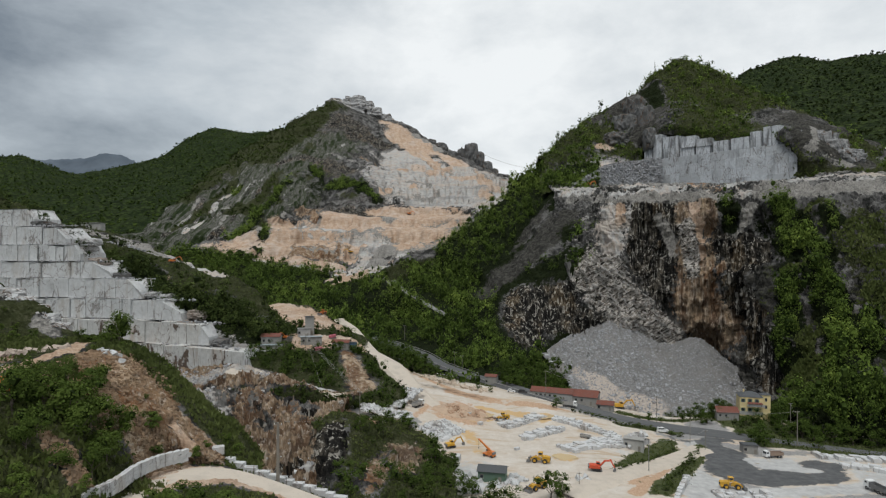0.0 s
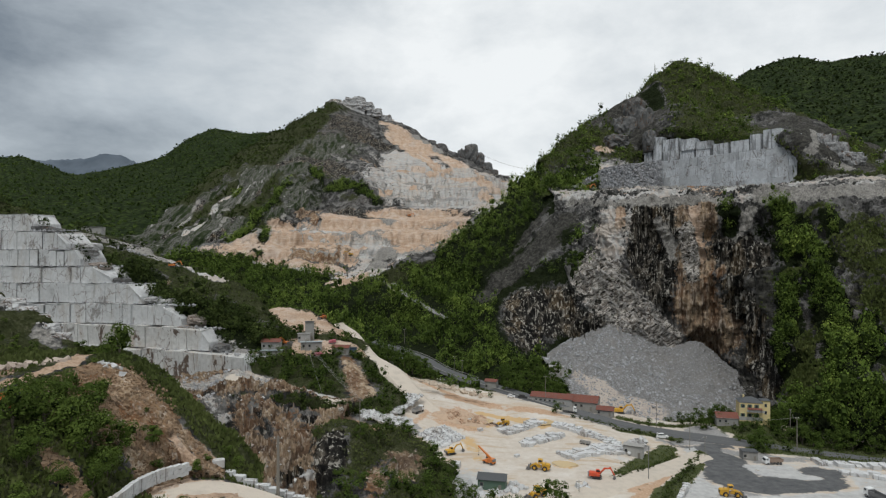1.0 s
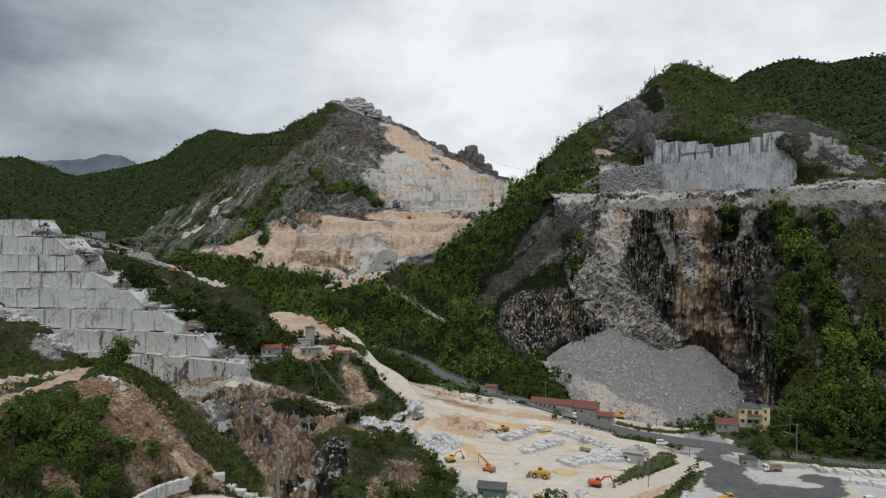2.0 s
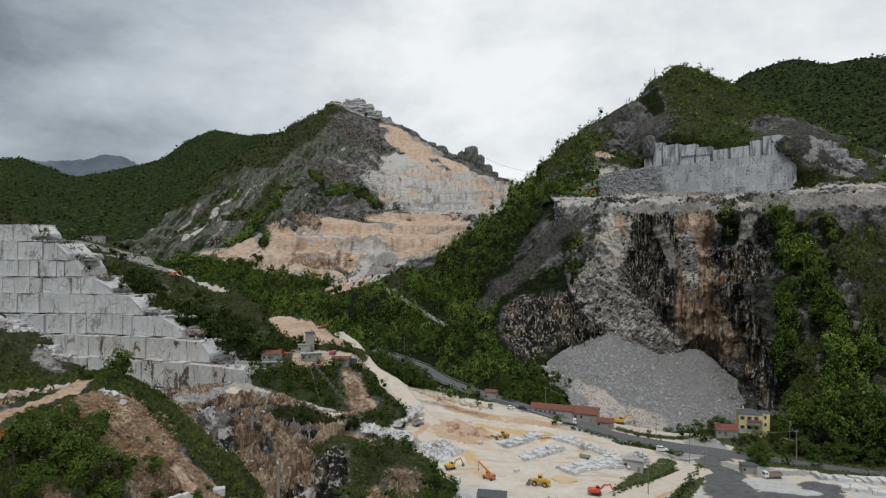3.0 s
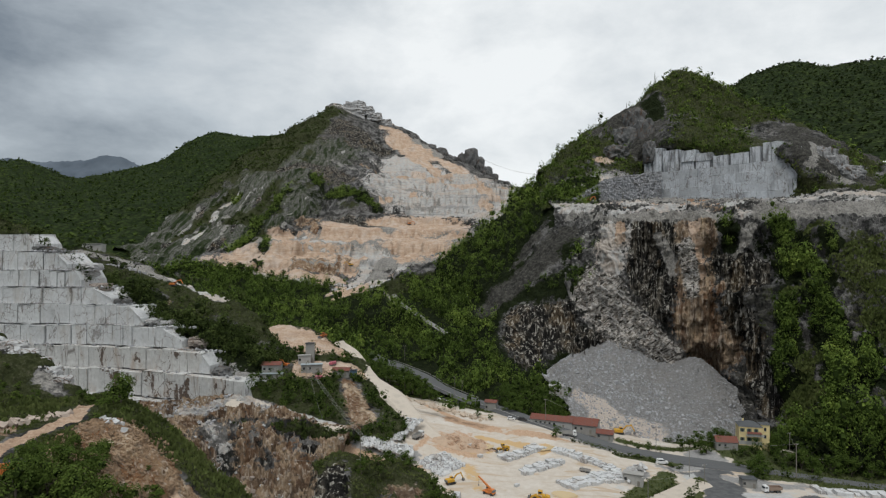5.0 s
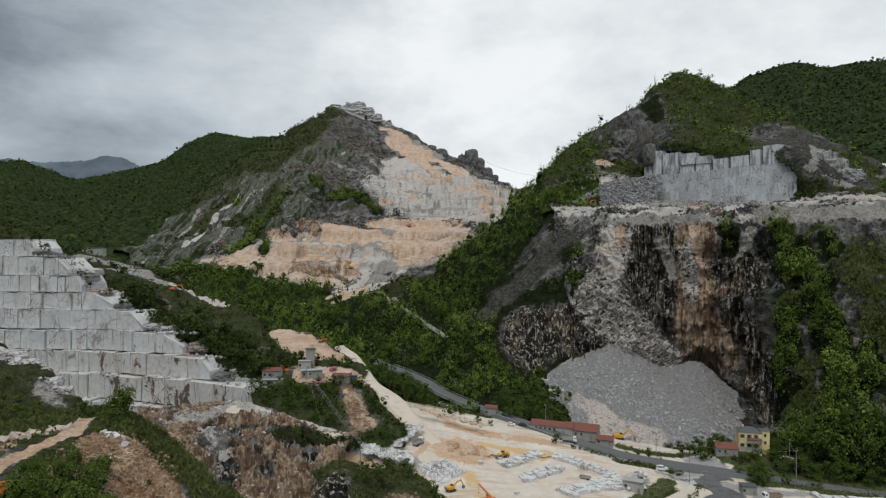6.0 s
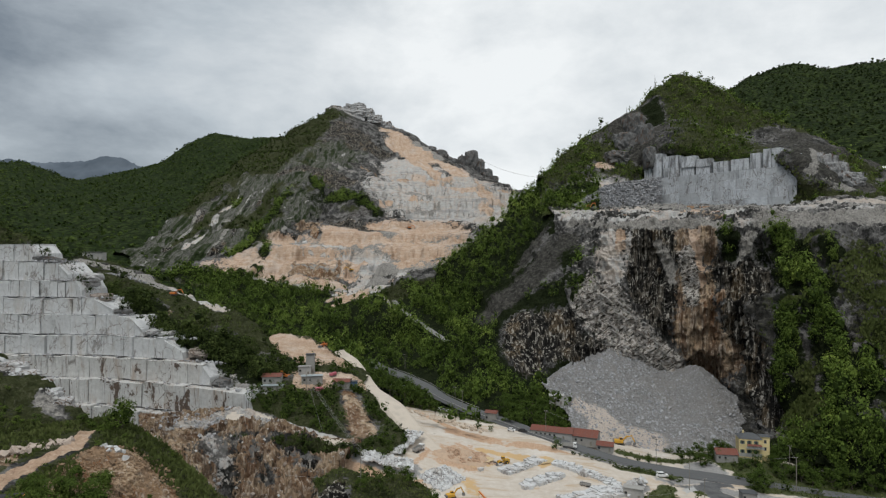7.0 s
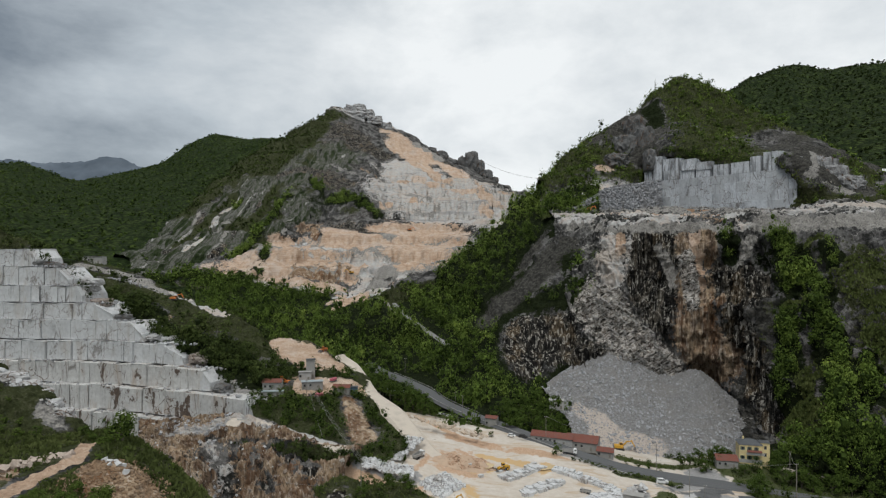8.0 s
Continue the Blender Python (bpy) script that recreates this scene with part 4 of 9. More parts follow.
dome.path("gravel", ((355.9, 639.0, 213.8), (334.8, 559.3, 184.2), (363.1, 563.0, 171.8), (382.7, 553.6, 160.0)), 12, 14, 1.2)
dome.path("scree", ((358.5, 589.8, 198.1), (335.3, 554.9, 173.1)), 4, 5, 1.0)
dome.path("scree", ((382.6, 576.6, 175.7), (362.6, 548.0, 156.7)), 4, 5, 1.0)
dome.path("turf", ((416.7, 628.0, 194.1), (433.6, 618.8, 182.7)), 10, 10, 1.1)
dome.path("forest", ((228.7, 713.4, 229.4), (264.5, 759.0, 260.1), (269.6, 794.7, 294.3)), 10, 12, 1.0)
dome.path("gravel", ((233.9, 740.1, 252.2), (230.5, 708.5, 225.1), (223.4, 696.8, 206.6)), 8, 9, 1.1)
dome.path("gravel", ((183.4, 744.0, 235.8), (214.0, 754.7, 252.1), (235.7, 756.9, 264.5)), 8, 8, 1.0)
dome.build("green-topped rock dome above the marble wall", "hill")

cliff = Slope("quarry_cliff", 420, 70, 5.0, 40, ridged=True, step=0.55, seed=19, grain=(1, 1, 0.2), detail=1.5)
cliff.row((104.3, 605, 137.7), (157.3, 615, 139.8), (220.8, 660, 145.4), (258.6, 640, 143.5), (289.3, 605, 140.6), (315, 580, 139.1), (330.7, 570, 141.8), (353.3, 540, 144.6), (393.2, 520, 139.3), calm=0.35)
cliff.row((104.3, 560, 126.2), (133.5, 522, 123.5), (155.7, 500, 124), (188.9, 490, 123.1), (213.9, 475, 121.8), (239.6, 465, 123.1), (259.7, 455, 122.2), (294.4, 450, 123.8), (325.2, 430, 117.9), calm=0.6)
cliff.row((106.1, 530, 90.3), (127.1, 497, 89.7), (145.6, 482, 89.4), (179.8, 478, 89.3), (209.4, 465, 89), (231.9, 450, 88.8), (239.8, 420, 88.2), (255.2, 390, 87.6), (279.8, 370, 87.2))
cliff.row((101.6, 485, 53.5), (117.1, 475, 54), (136, 472, 54.2), (171, 466, 54.5), (204.7, 464, 54.6), (221.6, 438, 56.1), (224.6, 400, 54.4), (232.3, 355, 57.3), (253.3, 335, 58.6))
cliff.row((96.3, 460, 11.4), (113.4, 460, 11.4), (131, 462, 11.1), (166, 464, 6.5), (200.3, 470, -7.4), (222, 446, -9), (203.7, 372, -2.4), (215.9, 330, 16.1), (234.4, 310, 22.8))
cliff.row((83.8, 400, -23.4), (101.1, 410, -26), (121.9, 430, -31.2), (157.4, 440, -33.8), (185.9, 440, -33.8), (203.7, 410, -29.8), (180.7, 330, -14.5), (191, 292, -10.4), (211.7, 280, -8))
cliff.shape()
cliff.steep("scree", 0.35, 0.1)
cliff.stroke("marble", (107.7, 578, 132), (282.9, 480, 126.7), 13, 13, 1.2).stroke("marble", (314, 550, 141.7), (353.9, 468, 127.3), 18, 16, 1.2).stroke("earth", (153.6, 560, 131.4), (285.4, 500, 128.7), 8, 8, 0.6)
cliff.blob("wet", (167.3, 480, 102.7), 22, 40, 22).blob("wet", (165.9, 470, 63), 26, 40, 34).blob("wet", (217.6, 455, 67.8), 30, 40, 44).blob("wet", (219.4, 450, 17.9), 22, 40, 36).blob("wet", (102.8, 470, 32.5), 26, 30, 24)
cliff.stroke("marble", (144.1, 500, 122.2), (132.2, 482, 80.4), 14, 11, 0.95).stroke("marble", (131.7, 480, 80.4), (115.9, 470, 41.2), 11, 11, 0.9)
cliff.stroke("strata", (122.9, 472, 62.9), (161, 462, 16.2), 20, 26).stroke("strata", (148.8, 464, 28.8), (173.8, 462, 11.9), 12, 12)
cliff.stroke("earth", (166.9, 492, 120.6), (241.2, 464, 120.8), 9, 8, 0.85).stroke("scree", (233.8, 462, 118.1), (223.9, 455, 84.6), 7, 5, 0.9).stroke("rust", (199.8, 478, 115.9), (197.3, 467, 67.4), 26, 20, 0.8).stroke("earth", (194.8, 480, 118.3), (196.9, 470, 80.4), 15, 13, 0.9).stroke("strata", (181.2, 470, 80.4), (189.6, 464, 46), 14, 12, 0.6).stroke("rust", (191.3, 468, 80.4), (198.7, 465, 37.3), 10, 14, 0.75).stroke("rust", (198.7, 465, 37.3), (207.3, 465, 2.9), 14, 22, 0.7)
cliff.stroke("scree", (238, 462, 121.1), (221.8, 455, 88.9), 6, 5, 0.9).stroke("scree", (206.4, 478, 120.3), (199.9, 468, 84.8), 5, 4, 0.7)
cliff.blob("gravel", (225.7, 350, 54.4), 75, 90, 120, 1.0)
cliff.blob("forest", (240.6, 432, 98.4), 17, 40, 22, 0.9).stroke("forest", (236.6, 420, 80.4), (219.1, 385, 37.5), 8, 9, 0.85).stroke("forest", (219.2, 384, 37.7), (199, 335, -0.4), 9, 17, 0.9).stroke("forest", (237.6, 385, 69.7), (213, 335, 24.4), 11, 15, 0.9).stroke("forest", (281.8, 440, 119.1), (254.5, 405, 87.9), 8, 7, 0.7).stroke("forest", (272.5, 375, 87.3), (233.1, 335, 43.1), 7, 9, 0.8).blob("forest", (201.8, 300, -1.7), 60, 60, 15).blob("forest", (203.7, 335, 12), 18, 60, 16)
cliff.blob("forest", (218, 465, 106.3), 8, 30, 14, 0.8)
cliff.stroke("scree", (238.2, 340, 52), (220.9, 312, 16.7), 2, 5, 0.7).blob("wet", (203.6, 375, 10.8), 8, 30, 30)
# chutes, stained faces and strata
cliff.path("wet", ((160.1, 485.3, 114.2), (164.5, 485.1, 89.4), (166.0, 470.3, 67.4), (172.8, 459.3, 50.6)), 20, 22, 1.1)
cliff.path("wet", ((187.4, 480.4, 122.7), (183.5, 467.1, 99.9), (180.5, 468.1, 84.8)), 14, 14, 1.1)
cliff.path("marble", ((139.6, 495.6, 124.1), (137.8, 485.9, 105.2), (132.0, 473.2, 87.0), (120.4, 470.7, 69.5)), 11, 9, 1.2)
cliff.path("earth", ((145.5, 496.7, 121.9), (141.3, 485.6, 103.0)), 5, 4, 0.9)
cliff.path("scree", ((170.3, 482.2, 105.0), (175.7, 478.8, 93.8), (178.2, 468.0, 80.4)), 4, 6, 0.9)
cliff.path("strata", ((120.1, 466.1, 67.5), (130.4, 460.0, 50.6), (143.4, 453.7, 32.1), (161.7, 457.9, 16.8)), 11, 16, 1.2)
cliff.path("rust", ((196.1, 472.2, 122.0), (197.0, 466.2, 97.7), (196.7, 460.5, 67.6), (190.1, 457.9, 42.2)), 13, 15, 1.2)
cliff.path("earth", ((194.4, 472.6, 119.9), (194.8, 465.0, 97.7), (196.2, 464.2, 76.1)), 6, 5, 1.0)
cliff.path("strata", ((186.0, 465.7, 97.7), (189.1, 462.6, 76.1), (188.1, 457.1, 55.0)), 6, 6, 0.8)
cliff.path("rust", ((191.3, 457.6, 40.1), (205.2, 460.4, 25.0), (227.8, 485.7, 3.9)), 18, 20, 1.1)
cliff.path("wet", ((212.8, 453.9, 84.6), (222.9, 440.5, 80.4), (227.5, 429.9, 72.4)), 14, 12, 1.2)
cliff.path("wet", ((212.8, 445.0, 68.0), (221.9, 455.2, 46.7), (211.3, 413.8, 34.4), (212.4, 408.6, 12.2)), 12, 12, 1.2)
cliff.path("rust", ((204.7, 450.0, 67.9), (215.9, 469.8, 41.3)), 5, 6, 0.9)
cliff.path("scree", ((231.2, 448.8, 119.9), (223.7, 448.7, 105.4), (219.2, 455.7, 92.2)), 6, 4, 1.1)
cliff.path("forest", ((211.9, 456.5, 118.5), (215.9, 458.5, 97.4)), 6, 6, 1.1)
cliff.path("turf", ((248.3, 414.8, 95.8), (224.2, 368.8, 53.0), (206.4, 334.4, 18.3), (181.2, 298.0, -2.6)), 26, 26, 0.55)
cliff.path("turf", ((276.0, 399.2, 102.6), (242.4, 348.2, 67.4), (220.7, 315.0, 27.8)), 16, 16, 0.5)
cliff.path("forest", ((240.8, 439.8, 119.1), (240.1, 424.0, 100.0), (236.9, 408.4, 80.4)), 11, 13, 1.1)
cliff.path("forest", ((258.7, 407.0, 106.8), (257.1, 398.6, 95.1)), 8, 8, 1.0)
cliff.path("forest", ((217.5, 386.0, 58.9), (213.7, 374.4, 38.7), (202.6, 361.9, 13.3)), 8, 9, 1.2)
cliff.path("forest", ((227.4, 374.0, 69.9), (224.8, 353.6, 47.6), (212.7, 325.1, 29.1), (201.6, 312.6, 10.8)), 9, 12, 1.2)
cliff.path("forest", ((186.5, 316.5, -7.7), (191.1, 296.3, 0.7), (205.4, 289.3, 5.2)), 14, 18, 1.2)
cliff.path("forest", ((243.2, 400.0, 84.1), (232.9, 371.7, 76.9)), 6, 6, 1.1)
cliff.path("forest", ((232.3, 333.8, 43.2), (222.3, 315.3, 27.7)), 6, 7, 1.1)
cliff.path("marble", ((109.7, 547.9, 133.3), (130.5, 510.3, 128.7), (157.7, 491.8, 127.4), (187.4, 486.0, 128.6), (210.0, 466.3, 126.7), (231.7, 449.7, 125.0)), 7, 8, 1.3)
cliff.path("earth", ((165.3, 487.5, 126.5), (197.8, 478.5, 126.6)), 6, 6, 1.0)
cliff.path("scree", ((235.8, 449.6, 126.2), (261.8, 444.1, 129.0), (285.2, 435.9, 129.7), (319.4, 444.1, 129.8)), 10, 12, 1.2)
cliff.path("marble", ((257.9, 451.8, 134.0), (286.6, 450.9, 136.4), (320.9, 458.1, 137.7)), 5, 5, 1.2)
cliff.path("scree", ((112.3, 536.1, 127.7), (136.2, 496.6, 124.2), (164.7, 485.6, 124.1), (193.7, 479.5, 124.0), (215.6, 459.9, 123.0)), 7, 7, 1.0)
cliff.path("marble", ((130.5, 510.3, 129.2), (160.3, 499.8, 129.1), (195.1, 494.3, 129.9)), 3, 3, 1.3)
cliff.path("scree", ((250.5, 438.7, 124.3), (270.7, 432.1, 126.1), (299.2, 427.0, 125.5)), 8, 9, 1.2)
cliff.build("tall streaked quarry cliff with wet black overhangs", "cliff")

# ---- left side ----
left = Slope("left_hill", 140, 40, 3.0, 30, back=(60, 40), step=0.4, seed=23)
left.row((-401.2, 440, 127.3), (-308.8, 425, 117.8), (-278.4, 415, 104.2), (-259.2, 415, 94.2), (-232.7, 430, 89.2), (-187.7, 410, 77.7), (-156.9, 390, 67.4), (-133.1, 378, 63.2), (-122.7, 385, 55.4), (-82, 335, 30.6))
left.row((-364.8, 400, 69.3), (-287, 395, 69.4), (-261.7, 390, 65.9), (-233.3, 385, 66.1), (-200.2, 370, 63.9), (-171.9, 354, 58), (-145.3, 338, 49), (-117.4, 330, 43.6), (-101.5, 328, 37.7), (-79.3, 318, 30.2))
left.row((-337.4, 370, 11.8), (-261.6, 360, 13.6), (-238.2, 355, 14.5), (-205.6, 350, 15.5), (-178.8, 342, 20.1), (-147.1, 328, 27.4), (-123.2, 321, 27.9), (-105.2, 312, 27.1), (-89.3, 307, 23.4), (-74.8, 300, 23.3))
left.row((-291.8, 320, -14.6), (-228.9, 315, -13.1), (-208, 310, -11.6), (-179.2, 305, -10.2), (-166.2, 318, -8.1), (-143.5, 320, 1.7), (-120.5, 314, 7), (-103.2, 306, 11.7), (-82.9, 285, 15.6), (-69.8, 280, 15.4))
left.shape().all("turf", 0.85)
left.path("scree", ((-255.4, 405.9, 93.9), (-238.0, 411.5, 91.8), (-222.2, 417.8, 88.1), (-197.8, 407.3, 82.6), (-179.7, 400.6, 77.0), (-160.0, 393.2, 70.9), (-141.0, 381.3, 66.2)), 5, 4, 1.25)
left.path("marble", ((-179.7, 400.6, 76.3), (-160.0, 393.2, 70.2), (-143.5, 378.6, 66.7), (-133.3, 369.7, 64.9)), 2.5, 4, 1.3)
left.path("scree", ((-239.7, 395.5, 85.9), (-218.9, 404.4, 84.9), (-198.4, 401.0, 80.4), (-181.2, 395.9, 76.0)), 4, 3, 1.0)
left.path("marble", ((-223.7, 393.2, 78.5), (-206.2, 391.1, 77.5)), 4, 3, 0.9)
left.path("rust", ((-186.2, 359.4, 63.7), (-170.1, 353.6, 60.7), (-163.6, 364.8, 64.1)), 3, 3, 0.9)
left.path("forest", ((-226.6, 385.6, 73.2), (-201.2, 378.3, 69.8), (-175.4, 361.1, 66.9)), 8, 10, 1.1)
left.path("forest", ((-162.0, 346.8, 54.6), (-139.0, 337.9, 49.0), (-111.7, 331.2, 43.5), (-95.1, 326.7, 34.9)), 12, 12, 1.2)
left.path("forest", ((-257.7, 412.5, 97.6), (-271.4, 410.1, 103.9)), 8, 8, 1.1)
left.path("turf", ((-233.9, 398.0, 85.9), (-201.6, 392.7, 76.7), (-169.3, 377.4, 69.9), (-137.8, 359.1, 60.4)), 7, 7, 1.2)
left.clear(((-255.4, 405.9, 93.9), (-238.0, 411.5, 91.8), (-222.2, 417.8, 88.1), (-197.8, 407.3, 82.6), (-179.7, 400.6, 77.0), (-160.0, 393.2, 70.9), (-133.3, 369.7, 64.9)), 7)
left.stroke("marble", (-140.9, 335, 33.7), (-85.6, 304, 21.7), 8, 8, 0.8).blob("marble", (-290, 385, 80), 40, 30, 30, 0.7)
left.build("scrubby hill behind the marble benches", "hillside")

terrace = Slope("hut_terrace", 110, 34, 1.6, 18, step=0.6, seed=29)
terrace.row((-122, 372, 37.3), (-113.1, 415, 41.9), (-84.1, 405, 39.8), (-62.1, 385, 30.4), (-45.2, 378, 23.3))
terrace.row((-102.7, 322, 30.8), (-89, 338, 32.7), (-71, 342, 32.1), (-54.5, 338, 31.4), (-45, 342, 25.5))
terrace.row((-97.5, 306, 27.5), (-82.1, 312, 28.2), (-65.8, 317, 27.4), (-51, 320, 27.8), (-41, 330, 23.1))
terrace.row((-87, 281, 20.4), (-70.6, 278, 16.9), (-54.1, 273, 14.5), (-36.8, 276, 13.2), (-18.4, 288, 13), calm=0.4)
terrace.row((-84.2, 272, 15.2), (-67.5, 266, 12.2), (-52, 262, 9.8), (-34.8, 261, 8.2), (-17.5, 274, 6.6))
terrace.shape().all("turf", 1.0)
terrace.stroke("earth", (-113.1, 408, 40.7), (-73, 368, 34.3), 15, 17, 1.3).stroke("earth", (-93.7, 322, 31.1), (-47.8, 335, 28.8), 11, 11, 1.2)
terrace.stroke("rust", (-47.9, 315, 26.3), (-38, 285, 16.9), 6, 9, 0.8).stroke("marble", (-92.4, 290, 22.5), (-46.7, 274, 14.7), 2.5, 2.5)
terrace.clear(WHITE_ROAD, 9).clear(LEDGE_ROAD, 5)
terrace.build("bush-covered terrace that carries the quarry huts", "hillside")

bank = Slope("ledge_cliff", 260, 60, 3.6, 16, ridged=True, step=0.6, seed=31, grain=(1, 1, 0.35), detail=1.3)
bank.row((-151.4, 306, 16.5), (-135.5, 302, 18.7), (-114.3, 298, 22.3), (-92.8, 291, 22.3), (-74, 281, 19.1), (-56.7, 273, 14.7), (-36.2, 271, 13.7), calm=0.3)
bank.row((-146.5, 296, 11.7), (-130.5, 291, 13.4), (-107.8, 281, 15.2), (-87, 273, 17), (-70.3, 267, 15.9), (-54.6, 263, 14), (-38.9, 256, 11.4))
bank.row((-133.6, 270, 0.2), (-119.9, 262, 2.5), (-95.9, 250, 6.1), (-77.1, 242, 8.5), (-62.4, 237, 7.7), (-48.6, 234, 8.2), (-40.4, 237, 9.5))
bank.row((-114.8, 232, -7.9), (-103, 225, -5.3), (-82.9, 216, -1.9), (-66.3, 208, 2.7), (-53.4, 203, 3.1), (-41.3, 199, 4.6), (-33, 199, 4.6))
bank.row((-89.1, 180, -6.6), (-82.4, 180, -6.6), (-67.1, 175, -4.2), (-54.8, 172, -2.7), (-44.7, 170, -1.8), (-35.3, 170, -1.8), (-28.2, 170, -1.8))
bank.shape()
bank.stroke("marble", (-132.8, 296, 16.6), (-90.5, 284, 20.3), 6, 6, 0.9).stroke("marble", (-91.8, 288, 21), (-44, 273, 14), 3.5, 3.5)
bank.all("rust", 0.7).steep("strata", 0.4, 1.0, 0.35)
bank.stroke("marble", (-105.5, 275, 14), (-81.1, 228, 4.1), 7, 7, 0.45).stroke("marble", (-49.4, 202, 5.3), (-44, 212, 6.5), 5, 5, 0.9)
bank.stroke("rust", (-74.1, 226, 6.9), (-45.7, 220, 6.8), 13, 11, 0.9).stroke("rust", (-75.1, 258, 14.5), (-61.1, 232, 7.1), 7, 6, 0.9)
bank.stroke("turf", (-74.1, 263, 15.4), (-44, 258, 12.8), 5, 7).blob("turf", (-85.5, 272, 17.2), 6, 8, 3).blob("wet", (-39.9, 222, 8.2), 8, 16, 12, 0.9).blob("rust", (-76.6, 255, 12.9), 10, 14, 6, 0.7)
bank.path("marble", ((-107.9, 275.9, 16.3), (-89.7, 249.0, 15.6), (-81.4, 231.6, 10.5)), 3.5, 3.5, 0.6)
bank.path("wet", ((-81.2, 254.9, 20.7), (-72.5, 241.4, 15.3), (-62.7, 221.1, 13.6)), 3, 4, 0.5)
bank.path("wet", ((-61.8, 252.4, 16.6), (-53.0, 244.5, 13.4)), 4, 4, 0.7)
bank.path("rust", ((-75.1, 228.9, 7.0), (-59.0, 209.3, 11.4), (-43.5, 200.7, 13.2)), 6, 7, 1.4)
bank.path("marble", ((-47.6, 198.3, 6.3), (-41.9, 200.2, 10.6)), 2.5, 3, 1.2)
bank.path("wet", ((-60.0, 206.1, 9.1), (-48.9, 200.0, 9.4)), 3, 4, 1.1)
bank.path("marble", ((-129.0, 287.5, 19.0), (-118.5, 288.1, 20.5), (-107.6, 287.4, 22.2), (-95.0, 289.5, 23.9), (-81.2, 279.1, 22.8)), 4, 4, 1.5)
bank.clear(LEDGE_ROAD, 5)
bank.build("broken brown and white cliff below the ledge road", "cliff")

knoll = Slope("rock_knoll", 70, 34, 2.6, 14, ridged=True, step=0.3, seed=37)
knoll.row((-48.2, 232, 5), (-39.6, 232, 10.3), (-29.8, 240, 9.1), (-17.9, 245, 4.8), (-3.1, 240, -1), (3.5, 235, -4.7))
knoll.row((-42.8, 208, 17.5), (-36.1, 212, 18.9), (-27.1, 218, 17.2), (-16.3, 222, 11.3), (-2.9, 220, 4.4), (3.2, 215, 0.5))
knoll.row((-37.7, 186, 9.5), (-31.4, 184, 10.3), (-23.6, 190, 10.1), (-14.6, 200, 6.4), (-2.7, 205, 2.3), (3, 205, 0))
knoll.row((-32.5, 160, 3), (-26.9, 158, 4), (-19.6, 158, 4), (-11.7, 160, 3), (-2.1, 162, 2.1), (2.4, 165, 0.6))
knoll.shape().all("turf", 0.85)
knoll.blob("wet", (-36.1, 196, 14.8), 6, 20, 10).blob("rust", (-14.3, 208, 8.9), 9, 12, 5).blob("rust", (-21.6, 188, 9.6), 5, 12, 4)
knoll.build("dark rocky knoll with turf and red earth", "hillside")

near = Slope("near_bank", 150, 36, 1.3, 12, back=(10, 12), step=0.35, seed=41)
near.row((-150, 165, 62), (-120, 160, 59), (-104, 156, 57), (-90, 154, 56.5), (-82, 154, 55.5), (-76, 155, 53.5), (-70, 155, 48.5), (-60, 153, 41.5), (-51, 150, 35.5), (-44, 146, 30))
near.row((-135, 140, 59), (-108, 138, 58), (-95, 138, 57.8), (-84, 137, 58.2), (-76, 136, 58.2), (-70.5, 134, 58), (-63, 138, 51.5), (-54.5, 137, 44), (-46, 136, 36.5), (-40, 133, 31), calm=0.6)
near.row((-125, 122, 58.5), (-98, 122, 57.5), (-88, 121, 57), (-80, 121, 57.2), (-74, 126, 57.6), (-68, 128, 56), (-61, 128, 50), (-54, 128, 43.5), (-46, 127, 37.5), (-41.5, 127, 33.5), calm=0.6)
near.row((-115, 100, 57.5), (-88, 101, 57), (-79, 102, 56.5), (-71, 106, 54), (-66, 112, 52), (-63, 117, 49.5), (-58, 120, 45.5), (-52.5, 122.5, 40.5), (-46, 125, 37), (-41.5, 126, 33.5))
near.row((-80, 78, 50), (-62, 78, 49), (-56, 82, 47), (-53.8, 88, 44.5), (-54.5, 97, 41.8), (-55.6, 108, 39.1), (-54.6, 117, 38.1), (-51.6, 122.8, 37.2), (-46.6, 125.5, 35.4), (-41.9, 126, 33.2))
near.row((-47.6, 55, 46.4), (-40.7, 56, 45.8), (-40.3, 60, 46.1), (-44.3, 72, 42.7), (-48.9, 86, 41), (-50.3, 98, 38.3), (-50.4, 108, 37.1), (-49.2, 117, 35.7), (-44.7, 120, 34.5), (-39.6, 119, 32.7))
near.shape().all("turf", 0.9)
near.stroke("scree", (-73, 128, 57.5), (-64, 118, 50), 3, 4, 0.8).stroke("rust", (-67, 126, 54), (-53.5, 121.5, 40), 7, 10, 1.3).stroke("scree", (-66, 121, 51), (-59, 118, 45), 1.6, 2.0, 0.6).stroke("earth", (-65, 126.5, 52.5), (-51, 124, 39), 1.3, 2.0, 0.8).stroke("scree", (-64, 98, 48), (-57, 94, 44.5), 2.5, 3, 0.9)
near.stroke("turf", (-70, 139, 56.5), (-45, 133, 35), 6, 4.5, 1.3).stroke("earth", (-82, 100, 57), (-84, 122, 57.2), 2, 2.4, 1.1).stroke("earth", (-84, 122, 57.2), (-80, 131, 58), 2.4, 2, 1.1).stroke("earth", (-80, 131, 58), (-84, 143, 58), 2, 1.6, 1.1).stroke("rust", (-92, 126, 57.5), (-90, 108, 57), 4, 4, 0.9)
